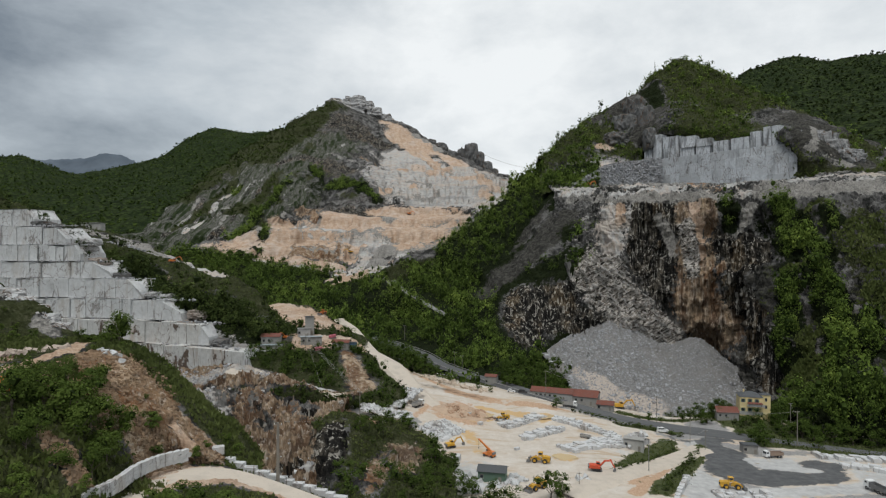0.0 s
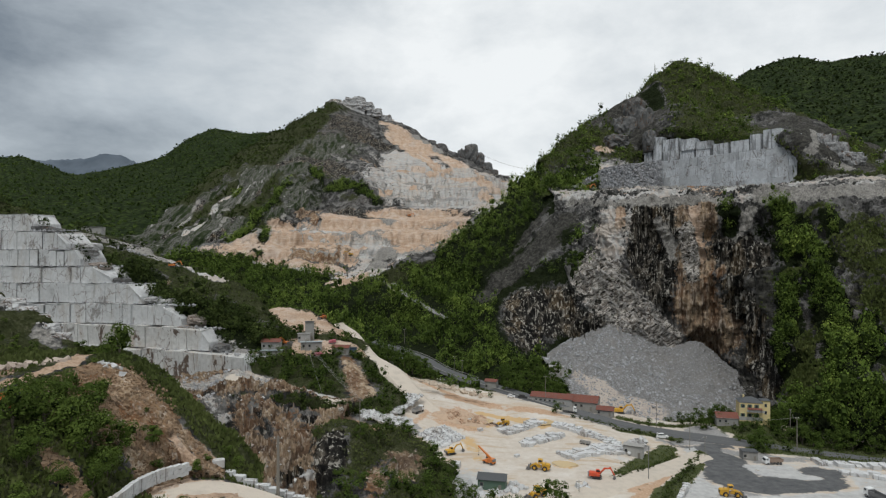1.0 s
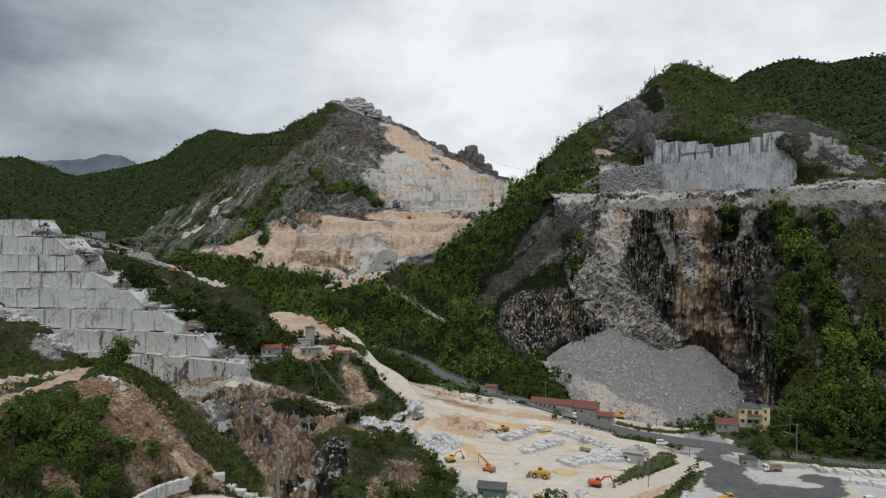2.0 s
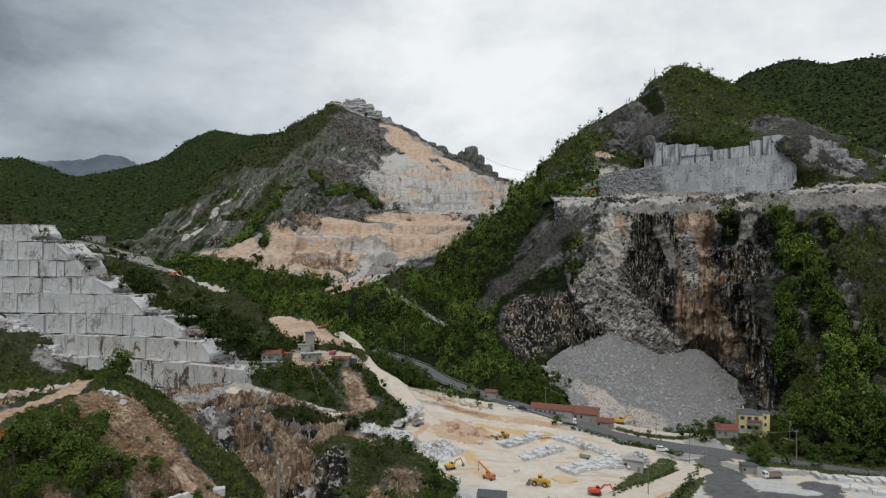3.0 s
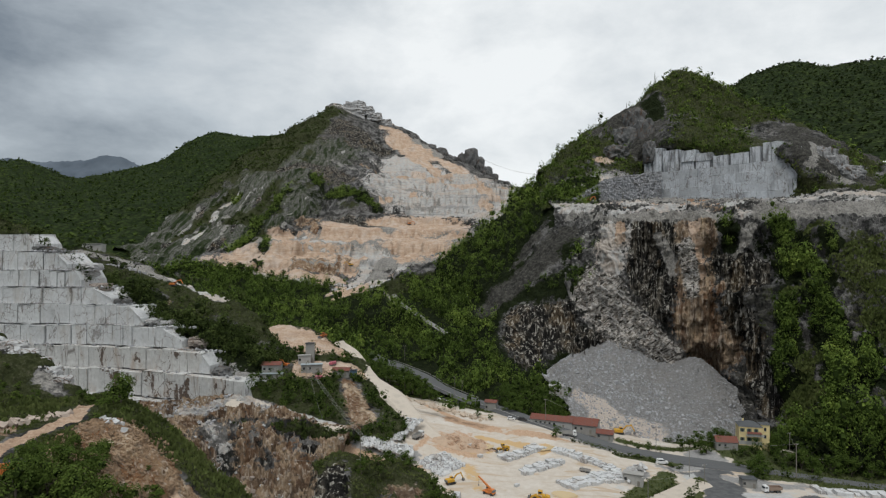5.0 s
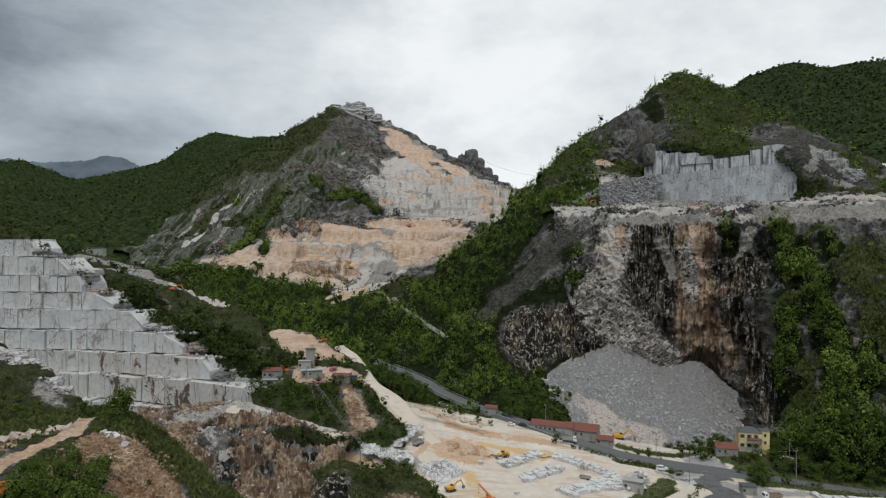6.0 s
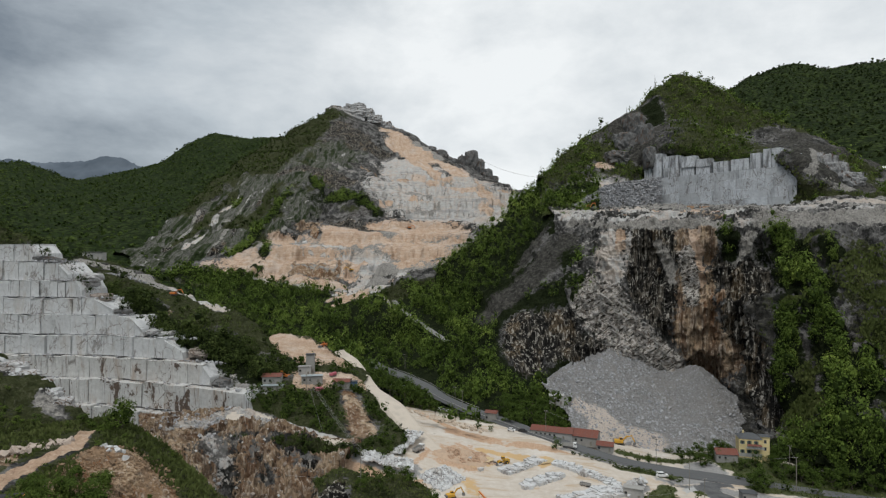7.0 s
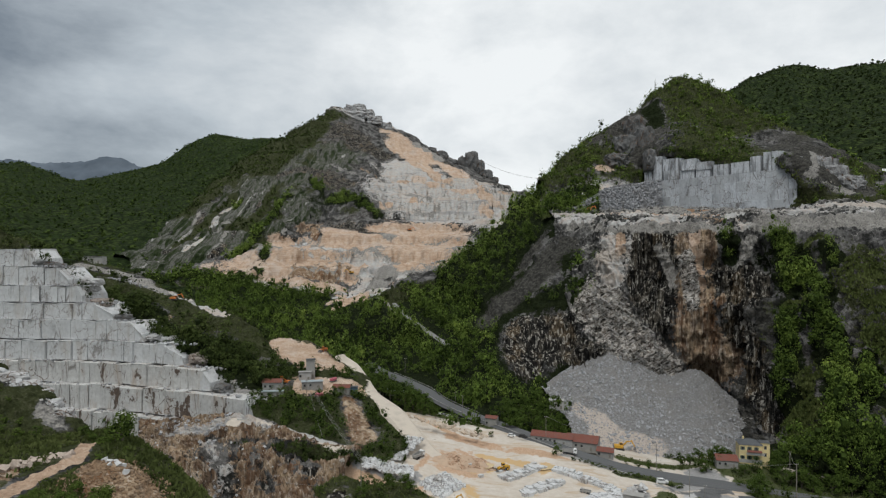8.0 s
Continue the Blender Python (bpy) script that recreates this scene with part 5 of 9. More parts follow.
for path, wide in ((((-66, 98, 48), (-56, 93, 44)), 3), (((-82, 100, 57), (-84, 122, 57.2), (-80, 131, 58), (-84, 143, 58)), 4), (((-73, 128, 57.5), (-62, 117, 48)), 5), (((-66, 125, 53), (-52, 122, 39)), 8)):
    near.clear(path, wide)
near.under("rust", (-66, 122, 52), (14, 14, 10), 1.2)
near.build("near bank of shrubs, turf, orange scree and a dirt track", "hillside")

outcrop = Slope("bank_outcrop", 80, 30, 1.8, 10, back=(10, 12), step=0.35, seed=42)
outcrop.row((-175, 195, 72), (-140, 180, 71), (-125.7, 173, 68.2), (-114.7, 171, 64.2), (-104, 167, 57.2), (-98, 165, 54))
outcrop.row((-165, 175, 66), (-135, 163, 65), (-122, 160, 63), (-112, 158, 60.5), (-103, 157, 57), (-97, 157, 54.5))
outcrop.row((-150, 152, 58.5), (-126, 148, 58), (-116, 146, 57.6), (-108, 145, 57), (-100, 146, 56.6), (-94, 148, 56))
outcrop.shape().all("turf", 0.9).stroke("marble", (-126, 172, 67.6), (-104, 165, 57), 2, 2.5, 1.2).stroke("scree", (-108, 164, 60), (-101, 158, 56), 3, 3, 0.8)
outcrop.clear(((-124, 172, 67.1), (-103, 166, 56)), 6)
outcrop.build("shrubby knob with a pale marble crest", "hillside")

lower = Slope("near_road_shelf", 90, 26, 0.5, 8, step=0.5, seed=43)
lower.row((-52.9, 86, 41), (-55.5, 110, 38.1), (-51.3, 122, 36.5), (-44.8, 126, 35), (-35.5, 126, 32), (-25.9, 125, 29.8), (-14, 122, 28.1))
lower.row((-44.8, 80, 38.6), (-46.7, 98, 37.9), (-46.1, 112, 36.3), (-39.2, 113, 35.9), (-32.6, 112, 34), (-25.3, 112, 31.8), (-14.9, 112, 29.2))
lower.row((-37.9, 70, 37.3), (-37.5, 82, 37.5), (-36.2, 90, 36.7), (-31.2, 90, 36.7), (-26.8, 92, 35.8), (-21.5, 95, 34.3), (-13.3, 100, 31.9))
lower.row((-26, 48, 32.9), (-23.8, 52, 33.8), (-20.9, 52, 33.8), (-18, 52, 33.8), (-15.1, 52, 33.8), (-12.7, 56, 32.8), (-8, 60, 32.2))
lower.shape().all("turf", 0.9)
lower.stroke("earth", (-53.4, 106, 38.1), (-49.2, 117, 36.7), 5, 5).stroke("earth", (-49.2, 117, 36.7), (-40.1, 119, 35.8), 5, 5).stroke("earth", (-40.1, 119, 35.8), (-15.5, 116, 29.4), 5, 5)
lower.build("shelf with a pale dirt road below the block wall", "hillside")

# ---- yards ----
yard = Slope("quarry_yard", 200, 40, 0.25, 26, step=0.5, seed=47)
yard.row((-77.2, 372, 11.4), (-42.7, 372, 7.9), (-8.2, 370, 3.5), (28.1, 352, 1.4), (65.8, 362, -7.6), (103.1, 352, -12.3), (136.9, 355, -17.4), (153, 308, -1.6), (192.6, 312, -12.2), (232.4, 300, -13.7))
yard.row((-71.6, 345, 9.3), (-37.6, 350, 9), (-1.3, 352, 6), (26.3, 330, 3.9), (48.6, 316, 2.4), (74.2, 301, -0.9), (94.3, 294, -3.9), (125.2, 290, -6.8), (159.3, 279, -9.5), (204.5, 264, -11.7))
yard.row((-56.7, 273, 14), (-36, 270, 11.2), (-11.3, 278, 7.1), (27.7, 290, -0.1), (44, 270, -0.3), (65.2, 255, -1.8), (86.5, 255, -5.3), (115.6, 262, -7.7), (144.9, 258, -8.2), (185.9, 240, -7))
yard.row((-46.1, 222, 6.1), (-30.7, 230, 3.5), (-9.9, 244, -0.3), (18.6, 233, -0.1), (37, 227, -0.1), (55.8, 218, 0.2), (72.6, 214, -1.5), (93.1, 211, -3.1), (119.1, 212, -4.7), (159.6, 206, -4.6))
yard.row((-31.6, 152, 1.3), (-21.1, 158, 1.1), (-6.7, 165, 0.3), (13.2, 165, 0.3), (26.9, 165, 0.3), (41.9, 164, 0.2), (54.9, 162, 0.3), (72.3, 164, -2.2), (92.1, 164, -3.1), (123.2, 159, -2.7))
yard.row((-17.4, 84, -2.4), (-11.2, 84, -2.4), (-3.4, 84, -2.4), (6.7, 84, -2.4), (13.7, 84, -2.4), (21.5, 84, -2.4), (28.5, 84, -2.4), (37.1, 84, -2.4), (47.2, 84, -2.4), (65.1, 84, -2.4))
yard.shape()
yard.blob("marble", (132.6, 225, -5.3), 60, 45, 12, 0.8).stroke("marble", (110.7, 262, -7.2), (85.7, 212, -4.3), 9, 10).blob("marble", (3.1, 210, 0.4), 16, 22, 9)
yard.stroke("wet", (115.7, 268, -6.7), (104.1, 222, -4.1), 8, 8).stroke("wet", (106, 226, -4.6), (122.7, 226, -5.2), 7, 8).stroke("wet", (122.7, 226, -5.2), (150, 236, -5.5), 8, 5)
yard.stroke("gravel", (105.3, 280, -7.4), (137.6, 267, -7.8), 7, 8, 1.1).stroke("turf", (145, 279, -8.7), (198.1, 262, -10.1), 6, 7, 1.1).stroke("turf", (97.3, 322, -7.1), (133.2, 302, -5.9), 8, 7, 1.1).stroke("gravel", (125.9, 298, -5.9), (151.8, 300, -6.5), 8, 8, 1.1)
yard.stroke("wet", (108.4, 288, -5.7), (115.2, 264, -6.6), 7, 8, 1.1).stroke("wet", (115.2, 264, -6.6), (108.1, 226, -4.6), 11, 15, 1.2).stroke("wet", (110, 230, -4.6), (147.5, 232, -5.4), 9, 7, 1.1)
yard.stroke("gravel", (92.4, 214, -3.1), (160.3, 212, -4.7), 7, 9, 0.9).stroke("gravel", (124.3, 260, -7.7), (156.8, 266, -8.5), 5, 5, 0.8).stroke("turf", (73.1, 207, -2.7), (108.1, 258, -5.8), 6, 5, 1.2).stroke("earth", (66.7, 208, -3.1), (90.2, 234, -2.6), 3.5, 3, 1.1)
yard.blob("marble", (137, 244, -6.6), 14, 6, 6, 1.2).stroke("marble", (120.5, 252, -7.3), (126.8, 246, -6.9), 2, 3)
yard.blob("earth", (8.2, 286, 5.5), 22, 14, 9).stroke("earth", (4.7, 320, 6.2), (60.1, 300, 1), 5, 4, 0.8).stroke("earth", (-41.1, 255, 11.7), (-14.9, 252, 5.5), 9, 9).stroke("earth", (67.3, 210, -2.5), (88.4, 235, -2.5), 4, 3)
yard.stroke("turf", (-43.7, 380, 9.9), (24.3, 345, 2.6), 7, 5).stroke("turf", (75.5, 295, -3.1), (109.9, 285, -6.9), 3, 4, 0.9).stroke("turf", (151.8, 300, -10.1), (215.5, 285, -14.8), 14, 16)
yard.stroke("turf", (65, 222, -2.1), (101, 262, -6), 4, 4).stroke("turf", (69.5, 205, -3.4), (107.8, 258, -5.8), 5, 4).blob("turf", (-29.8, 175, 5.6), 60, 30, 20)
yard.blob("rust", (16.4, 285, 0.5), 10, 7, 4, 0.7).blob("rust", (46.6, 286, 0.2), 9, 6, 4, 0.7).blob("rust", (46.8, 234, -0.5), 6, 5, 4, 0.6).stroke("rust", (11.2, 262, 0.1), (14.7, 240, 0.2), 4, 3, 0.6)
# lower yard: wet paving round a white island, verges
yard.path("marble", ((115.9, 268.3, -6.8), (100.1, 234.4, -4.5), (87.3, 206.5, -2.1)), 9, 9, 1.2)
yard.path("wet", ((126.3, 282.8, -7.0), (120.7, 262.1, -7.2), (109.5, 230.7, -4.9)), 7, 9, 1.4)
yard.path("wet", ((108.2, 228.0, -4.7), (117.3, 223.2, -4.8), (133.5, 226.5, -5.4), (147.0, 232.3, -5.5), (152.8, 245.7, -6.8)), 6.5, 7, 1.4)
yard.path("wet", ((120.6, 232.0, -5.4), (117.9, 237.4, -5.6), (119.0, 249.0, -6.3)), 3.5, 4, 1.3)
yard.path("marble", ((135.7, 241.7, -6.5), (139.8, 239.1, -6.2), (145.3, 239.0, -6.6)), 3.5, 3.5, 1.4)
yard.path("marble", ((127.1, 252.1, -6.7), (126.7, 245.8, -6.3), (133.1, 247.3, -6.4)), 3, 3, 1.4)
yard.path("marble", ((91.0, 206.3, -2.4), (110.0, 209.8, -3.8), (132.1, 214.0, -4.7), (155.4, 218.9, -5.0)), 4.5, 5, 1.1)
yard.path("gravel", ((128.2, 273.3, -7.1), (134.9, 266.6, -7.4)), 4, 5, 1.1)
yard.path("earth", ((63.6, 201.2, -0.4), (77.3, 219.0, -1.6), (93.6, 242.8, -4.6)), 2.5, 2, 1.2)
yard.path("turf", ((71.9, 203.7, -0.6), (85.6, 224.1, -2.9), (104.1, 253.6, -5.8), (113.7, 269.0, -7.0)), 2.5, 2.5, 1.3)
yard.path("turf", ((66.4, 226.7, -0.7), (83.7, 253.6, -4.4), (98.0, 267.1, -5.1)), 2.5, 2.5, 1.3)
yard.path("turf", ((155.2, 283.4, -8.5), (166.3, 277.8, -8.8), (184.1, 277.4, -10.5), (195.0, 271.2, -10.2)), 6, 7, 1.3)
yard.path("turf", ((144.0, 290.0, -7.1), (151.8, 284.5, -8.0)), 5, 5, 1.3)
yard.path("earth", ((-20.5, 263.7, 6.9), (-12.2, 269.7, 6.5), (-6.4, 286.0, 7.4)), 2, 2, 0.9)
yard.path("rust", ((18.3, 298.7, 2.8), (31.9, 296.9, 1.0), (44.2, 287.1, 1.8)), 3, 3, 0.9)
yard.path("earth", ((-21.4, 360.3, 10.2), (-1.2, 330.8, 6.7), (19.0, 311.2, 3.9)), 2.5, 2.5, 0.9)
yard.path("gravel", ((-35.1, 263.0, 10.8), (-25.3, 262.7, 8.4), (-15.7, 264.2, 5.6)), 5, 6, 1.0)
yard.path("turf", ((83.1, 288.4, -2.1), (97.1, 286.2, -3.8), (110.2, 282.6, -5.6)), 2.5, 3, 1.2)
yard.path("gravel", ((107.7, 279.4, -5.7), (120.5, 285.3, -6.4), (131.8, 286.8, -6.9)), 3, 4, 1.1)
yard.path("gravel", ((86.9, 271.0, -3.9), (90.1, 265.6, -4.7)), 5, 5, 1.1)
yard.path("gravel", ((60.9, 304.1, 1.4), (75.8, 296.3, -0.7), (87.8, 290.6, -2.7)), 3, 3, 0.9)
yard.path("turf", ((129.3, 352.3, -11.7), (137.2, 331.9, -9.5), (139.9, 298.3, -4.0)), 5, 5, 1.3)
yard.path("turf", ((69.5, 230.2, -1.3), (86.5, 255.1, -4.9), (100.4, 270.3, -5.4)), 4, 4, 1.3)
yard.path("turf", ((74.0, 205.8, -1.1), (85.5, 221.7, -2.4), (104.4, 252.7, -5.9)), 3.5, 3.5, 1.3)
yard.build("pale trampled quarry yard with puddles and wheel tracks", "yard", YARD)

# ---- rubble mound below the cliff ----
def make_gravel():
    k = Mat("marble_rubble", rough=0.9, spec=0.2)
    v1, v2 = k.voronoi(0.55), k.voronoi(1.5)
    big, fine = k.noise(0.05, 4), k.noise(2.2, 4, 0.6)
    c = k.ramp(v1.outputs["Distance"], (0.1, (0.40, 0.39, 0.38)), (0.75, (0.22, 0.215, 0.21)))
    c = k.mix(0.5, c, k.ramp(v2.outputs["Distance"], (0.1, (0.42, 0.41, 0.40)), (0.7, (0.20, 0.195, 0.19))))
    c = k.mix(k.step(big, 0.45, 0.65), c, (0.30, 0.285, 0.27))
    c = k.mix(k.step(fine, 0.45, 0.7), c, (0.25, 0.24, 0.235))
    c = k.mix(0.14, c, (0.12, 0.12, 0.12))
    k.colour(k.mix(k.step(k.math("ADD", k.attr("earth"), k.math("SUBTRACT", big, 0.5)), 0.4, 0.6), c, (0.55, 0.475, 0.415)))
    k.bump(k.math("MULTIPLY_ADD", v1.outputs["Distance"], -1.0, fine), 1.1, 1.0)
    return k.m


GRAVEL = make_gravel()
mound = Slope("rubble_mound", 150, 40, 1.3, 16, ridged=True, back=(25, 20), step=0.55, seed=53)
mound.row((71.8, 440, 2.1), (100.2, 458, 15.9), (127.8, 466, 26.9), (148.1, 462, 17.1), (168.1, 458, 7.4), (189.7, 457, 11.4), (203.8, 448, -0.1), (217.6, 430, -13.6))
mound.row((76, 408, -0.9), (93.9, 412, 4), (114.9, 412, 5.9), (134.6, 408, 1), (152.4, 405, -2.9), (171.1, 405, -2.9), (188.5, 406, -7.7), (203, 405, -15.3))
mound.row((77.9, 372, -5.8), (91.9, 366, -10.6), (108.2, 358, -13.2), (122.7, 352, -16.9), (133.4, 346, -17.5), (149.4, 346, -16.5), (171.4, 362, -16.3), (193, 385, -17.8))
mound.row((72.3, 345, -12.4), (85.4, 340, -15.8), (101.2, 335, -17.5), (115, 330, -19.1), (125.3, 325, -19.7), (140.4, 325, -19.7), (161, 340, -20.5), (183, 365, -22.8))
mound.shape()
mound.blob("earth", (96.7, 378, -7.2), 10, 30, 9).blob("earth", (108.2, 358, -11.9), 24, 20, 7).blob("earth", (89.4, 392, -1.4), 6, 14, 6)
mound.build("grey mound of marble rubble below the cliff", "rubble mound", GRAVEL)


def rock_piece(rng, flat=0.75):
    """Corners of one broken block about 1 across, as a twisted box."""
    c = np.array([[x, y, z] for z in (-0.5, 0.5) for y in (-0.5, 0.5) for x in (-0.5, 0.5)]) * [1, 0.8, flat]
    return c * rng.uniform(0.62, 1.1, (8, 3)) + rng.normal(0, 0.05, (8, 3))


BOX_FACES = np.array([[0, 2, 3, 1], [4, 5, 7, 6], [0, 1, 5, 4], [2, 6, 7, 3], [0, 4, 6, 2], [1, 3, 7, 5]])


def rocks(name, places, size, mat, label, category="rubble", seed=8, flat=0.75, spread=0.6, tilt=0.5):
    rng = np.random.default_rng(seed)
    vs = []
    for p in places:
        m = np.array(Euler((rng.normal(0, tilt), rng.normal(0, tilt), rng.uniform(0, 6.3))).to_matrix())
        vs.append(rock_piece(rng, flat) * (size * min(2.4, math.exp(rng.normal(0, spread)))) @ m.T + p)
    v = np.concatenate(vs)
    f = (BOX_FACES[None] + 8 * np.arange(len(places))[:, None, None]).reshape(-1, 4)
    me = mesh_from(name, v, f)
    me.materials.append(mat)
    return tagged(new(name, me), label, category, kind="stuff")


def slabs(name, places, low, high, turn, mat, label, seed, tilt=0.06, spin=0.35):
    """Long broken slabs set in a rock face: sizes between low and high, leaning by turn."""
    rng = np.random.default_rng(seed)
    vs = []
    for p in places:
        m = np.array(Euler((rng.normal(0, tilt), turn + rng.normal(0, tilt), rng.normal(0.1, spin))).to_matrix())
        vs.append((rock_piece(rng, 1.0) * rng.uniform(low, high)) @ m.T + p)
    f = (BOX_FACES[None] + 8 * np.arange(len(places))[:, None, None]).reshape(-1, 4)
    me = mesh_from(name, np.concatenate(vs), f)
    me.materials.append(mat)
    return tagged(new(name, me), label, "rock", kind="stuff")


def make_stone(name, a, b, dirt, rough=0.75, runs=0.0, cracked=1.0, run_size=0.9, varied=0.34):
    """Cut or broken marble with veins and stains; pieces differ a little."""
    k = Mat(name, rough=rough, spec=0.15, placed=True)
    small, fine = k.noise(0.5, 5, 0.65), k.noise(2.5, 4, 0.6)
    stain = k.noise(0.16, 5, 0.65, stretch=(1, 1, 0.3), distort=0.5)
    vein = k.voronoi(0.13, "DISTANCE_TO_EDGE", stretch=(1.4, 1.4, 0.16))
    c = k.ramp(small, (0.3, a), (0.7, b))
    run = k.noise(run_size, 5, 0.65, stretch=(1, 1, 0.1), distort=0.2)
    c = k.mix(k.math("MULTIPLY", k.step(run, 0.55 - 0.09 * runs, 0.74 - 0.16 * runs), 0.4 + 0.5 * runs), c, tuple((0.6 - 0.45 * runs) * x for x in a))
    c = k.mix(k.math("MULTIPLY", k.step(run, 0.62, 0.7), 0.6), c, dirt)
    tone = k.math("MULTIPLY_ADD", k.random(), 0.5, k.math("MULTIPLY", k.island(), 0.5))
    c = k.mix(k.math("MULTIPLY", tone, varied), c, (0.36, 0.365, 0.37))
    c = k.mix(k.math("MULTIPLY", k.step(stain, 0.5, 0.7), 0.55), c, dirt)
    crack = k.math("SUBTRACT", 1.0, k.step(k.math("ADD", vein.outputs["Distance"], k.math("MULTIPLY", fine, 0.05)), 0.03, 0.06))
    c = k.mix(k.math("MULTIPLY", crack, k.math("MULTIPLY", k.step(k.noise(0.06, 4), 0.5, 0.6), 0.7)), c, (0.13, 0.11, 0.095))
    blot = k.step(k.noise(0.1, 6, 0.74, stretch=(1, 1, 0.55), distort=0.6), 0.585, 0.615)
    c = k.mix(k.math("MULTIPLY", blot, 0.95 * cracked), c, k.ramp(fine, (0.35, (0.05, 0.042, 0.038)), (0.7, (0.17, 0.11, 0.075))))
    warp = k.t.nodes.new("ShaderNodeVectorMath")
    warp.operation = "MULTIPLY_ADD"
    shake = k.t.nodes.new("ShaderNodeTexNoise")
    shake.inputs["Scale"].default_value, shake.inputs["Detail"].default_value = 0.2, 5
    k.link(k.co, shake.inputs["Vector"])
    k.link(shake.outputs["Color"], warp.inputs[0])
    warp.inputs[1].default_value = (7, 7, 7)
    k.link(k.co, warp.inputs[2])
    split = k.t.nodes.new("ShaderNodeTexVoronoi")
    split.feature = "DISTANCE_TO_EDGE"
    split.inputs["Scale"].default_value = 0.14
    k.link(warp.outputs[0], split.inputs["Vector"])
    thin = k.math("SUBTRACT", 1.0, k.step(split.outputs["Distance"], 0.008, 0.035))
    c = k.mix(k.math("MULTIPLY", k.math("MULTIPLY", thin, cracked), k.step(k.noise(0.045, 3), 0.46, 0.56)), c, k.ramp(fine, (0.4, (0.06, 0.05, 0.045)), (0.65, (0.24, 0.16, 0.11))))
    k.colour(c)
    k.bump(k.math("MULTIPLY_ADD", fine, 0.4, small), 0.35, 0.7)
    return k.m


MARBLE = make_stone("white_marble", (0.50, 0.50, 0.50), (0.68, 0.68, 0.675), (0.38, 0.33, 0.28), cracked=0.55)
MARBLE_BLUE = make_stone("blue_grey_marble", (0.50, 0.53, 0.57), (0.80, 0.825, 0.85), (0.20, 0.20, 0.21), cracked=0.6, run_size=0.4, varied=0.9)
WEATHERED = make_stone("weathered_blue_marble", (0.52, 0.54, 0.57), (0.76, 0.78, 0.81), (0.07, 0.07, 0.073), 0.8, 0.8, 0.5, 0.32, 0.5)
RUBBLE = make_stone("broken_marble", (0.27, 0.275, 0.285), (0.47, 0.47, 0.48), (0.22, 0.20, 0.18), cracked=0.3)
rocks("mound_stones", mound.spots(6000, "scree", low=-0.6), 0.62, RUBBLE, "loose marble stones on the rubble mound", seed=61, spread=0.42)


coarse = mound.spots(2600, "scree", seed=63, low=-0.6)
rocks("mound_boulders", coarse[(coarse[:, 0] < 150) | (coarse[:, 2] < -8)], 1.15, RUBBLE, "coarse marble lumps on the flank of the rubble mound", seed=64, spread=0.4)


# ---- mesh helpers for things ----
class Kit:
    """Collects shaped pieces of one part in a bmesh."""

    def __init__(self):
        self.bm = bmesh.new()

    def box(self, c, s, turn=(0, 0, 0), bevel=0.0, taper=1.0):
        m = pose(*c, *turn) @ Matrix.Diagonal((*s, 1))
        vs = bmesh.ops.create_cube(self.bm, size=1.0)["verts"]
        for v in vs:
            if v.co.z > 0:
                v.co.x, v.co.y = v.co.x * taper, v.co.y * taper
            v.co = m @ v.co
        if bevel:
            bmesh.ops.bevel(self.bm, geom=list({e for v in vs for e in v.link_edges}), offset=bevel, segments=1, affect="EDGES")
        return self

    def tube(self, a, b, r0, r1=None, sides=12):
        a, b = Vector(a), Vector(b)
        m = Matrix.Translation((a + b) / 2) @ (b - a).to_track_quat("Z", "Y").to_matrix().to_4x4()
        bmesh.ops.create_cone(self.bm, cap_ends=True, segments=sides, radius1=r0, radius2=r0 if r1 is None else r1, depth=(b - a).length, matrix=m)
        return self

    def prism(self, outline, y0, y1):
        """An outline in x and z, drawn out from y0 to y1."""
        lo = [self.bm.verts.new((x, y0, z)) for x, z in outline]
        hi = [self.bm.verts.new((x, y1, z)) for x, z in outline]
        self.bm.faces.new(lo), self.bm.faces.new(hi[::-1])
        for i in range(len(lo)):
            j = (i + 1) % len(lo)
            self.bm.faces.new((lo[j], lo[i], hi[i], hi[j]))
        return self


def part(name, kit, mat, parent, label=""):
    bmesh.ops.recalc_face_normals(kit.bm, faces=kit.bm.faces[:])
    me = bpy.data.meshes.new(name)
    kit.bm.to_mesh(me)
    kit.bm.free()
    me.materials.append(mat)
    ob = new(name, me)
    ob.parent = parent
    return tagged(ob, label) if label else ob


def thing(name, label, category, group=""):
    return tagged(new(name), label, category, group)


def plain(name, col, rough=0.6, metal=0.0, wear=0.35, scale=0.7, spec=0.4):
    """Paint, plaster or metal with grime at two scales."""
    k = Mat(name, rough=rough, metal=metal, spec=spec, placed=True)
    n, f = k.noise(scale, 5, 0.65), k.noise(scale * 7, 4, 0.6)
    c = k.mix(k.math("MULTIPLY", k.step(n, 0.42, 0.7), wear), col, tuple(0.45 * x + 0.05 for x in col))
    c = k.mix(k.math("MULTIPLY", k.step(f, 0.55, 0.75), wear), c, (0.24, 0.20, 0.16))
    return k.colour(c).bump(f, 0.03, 0.5).m


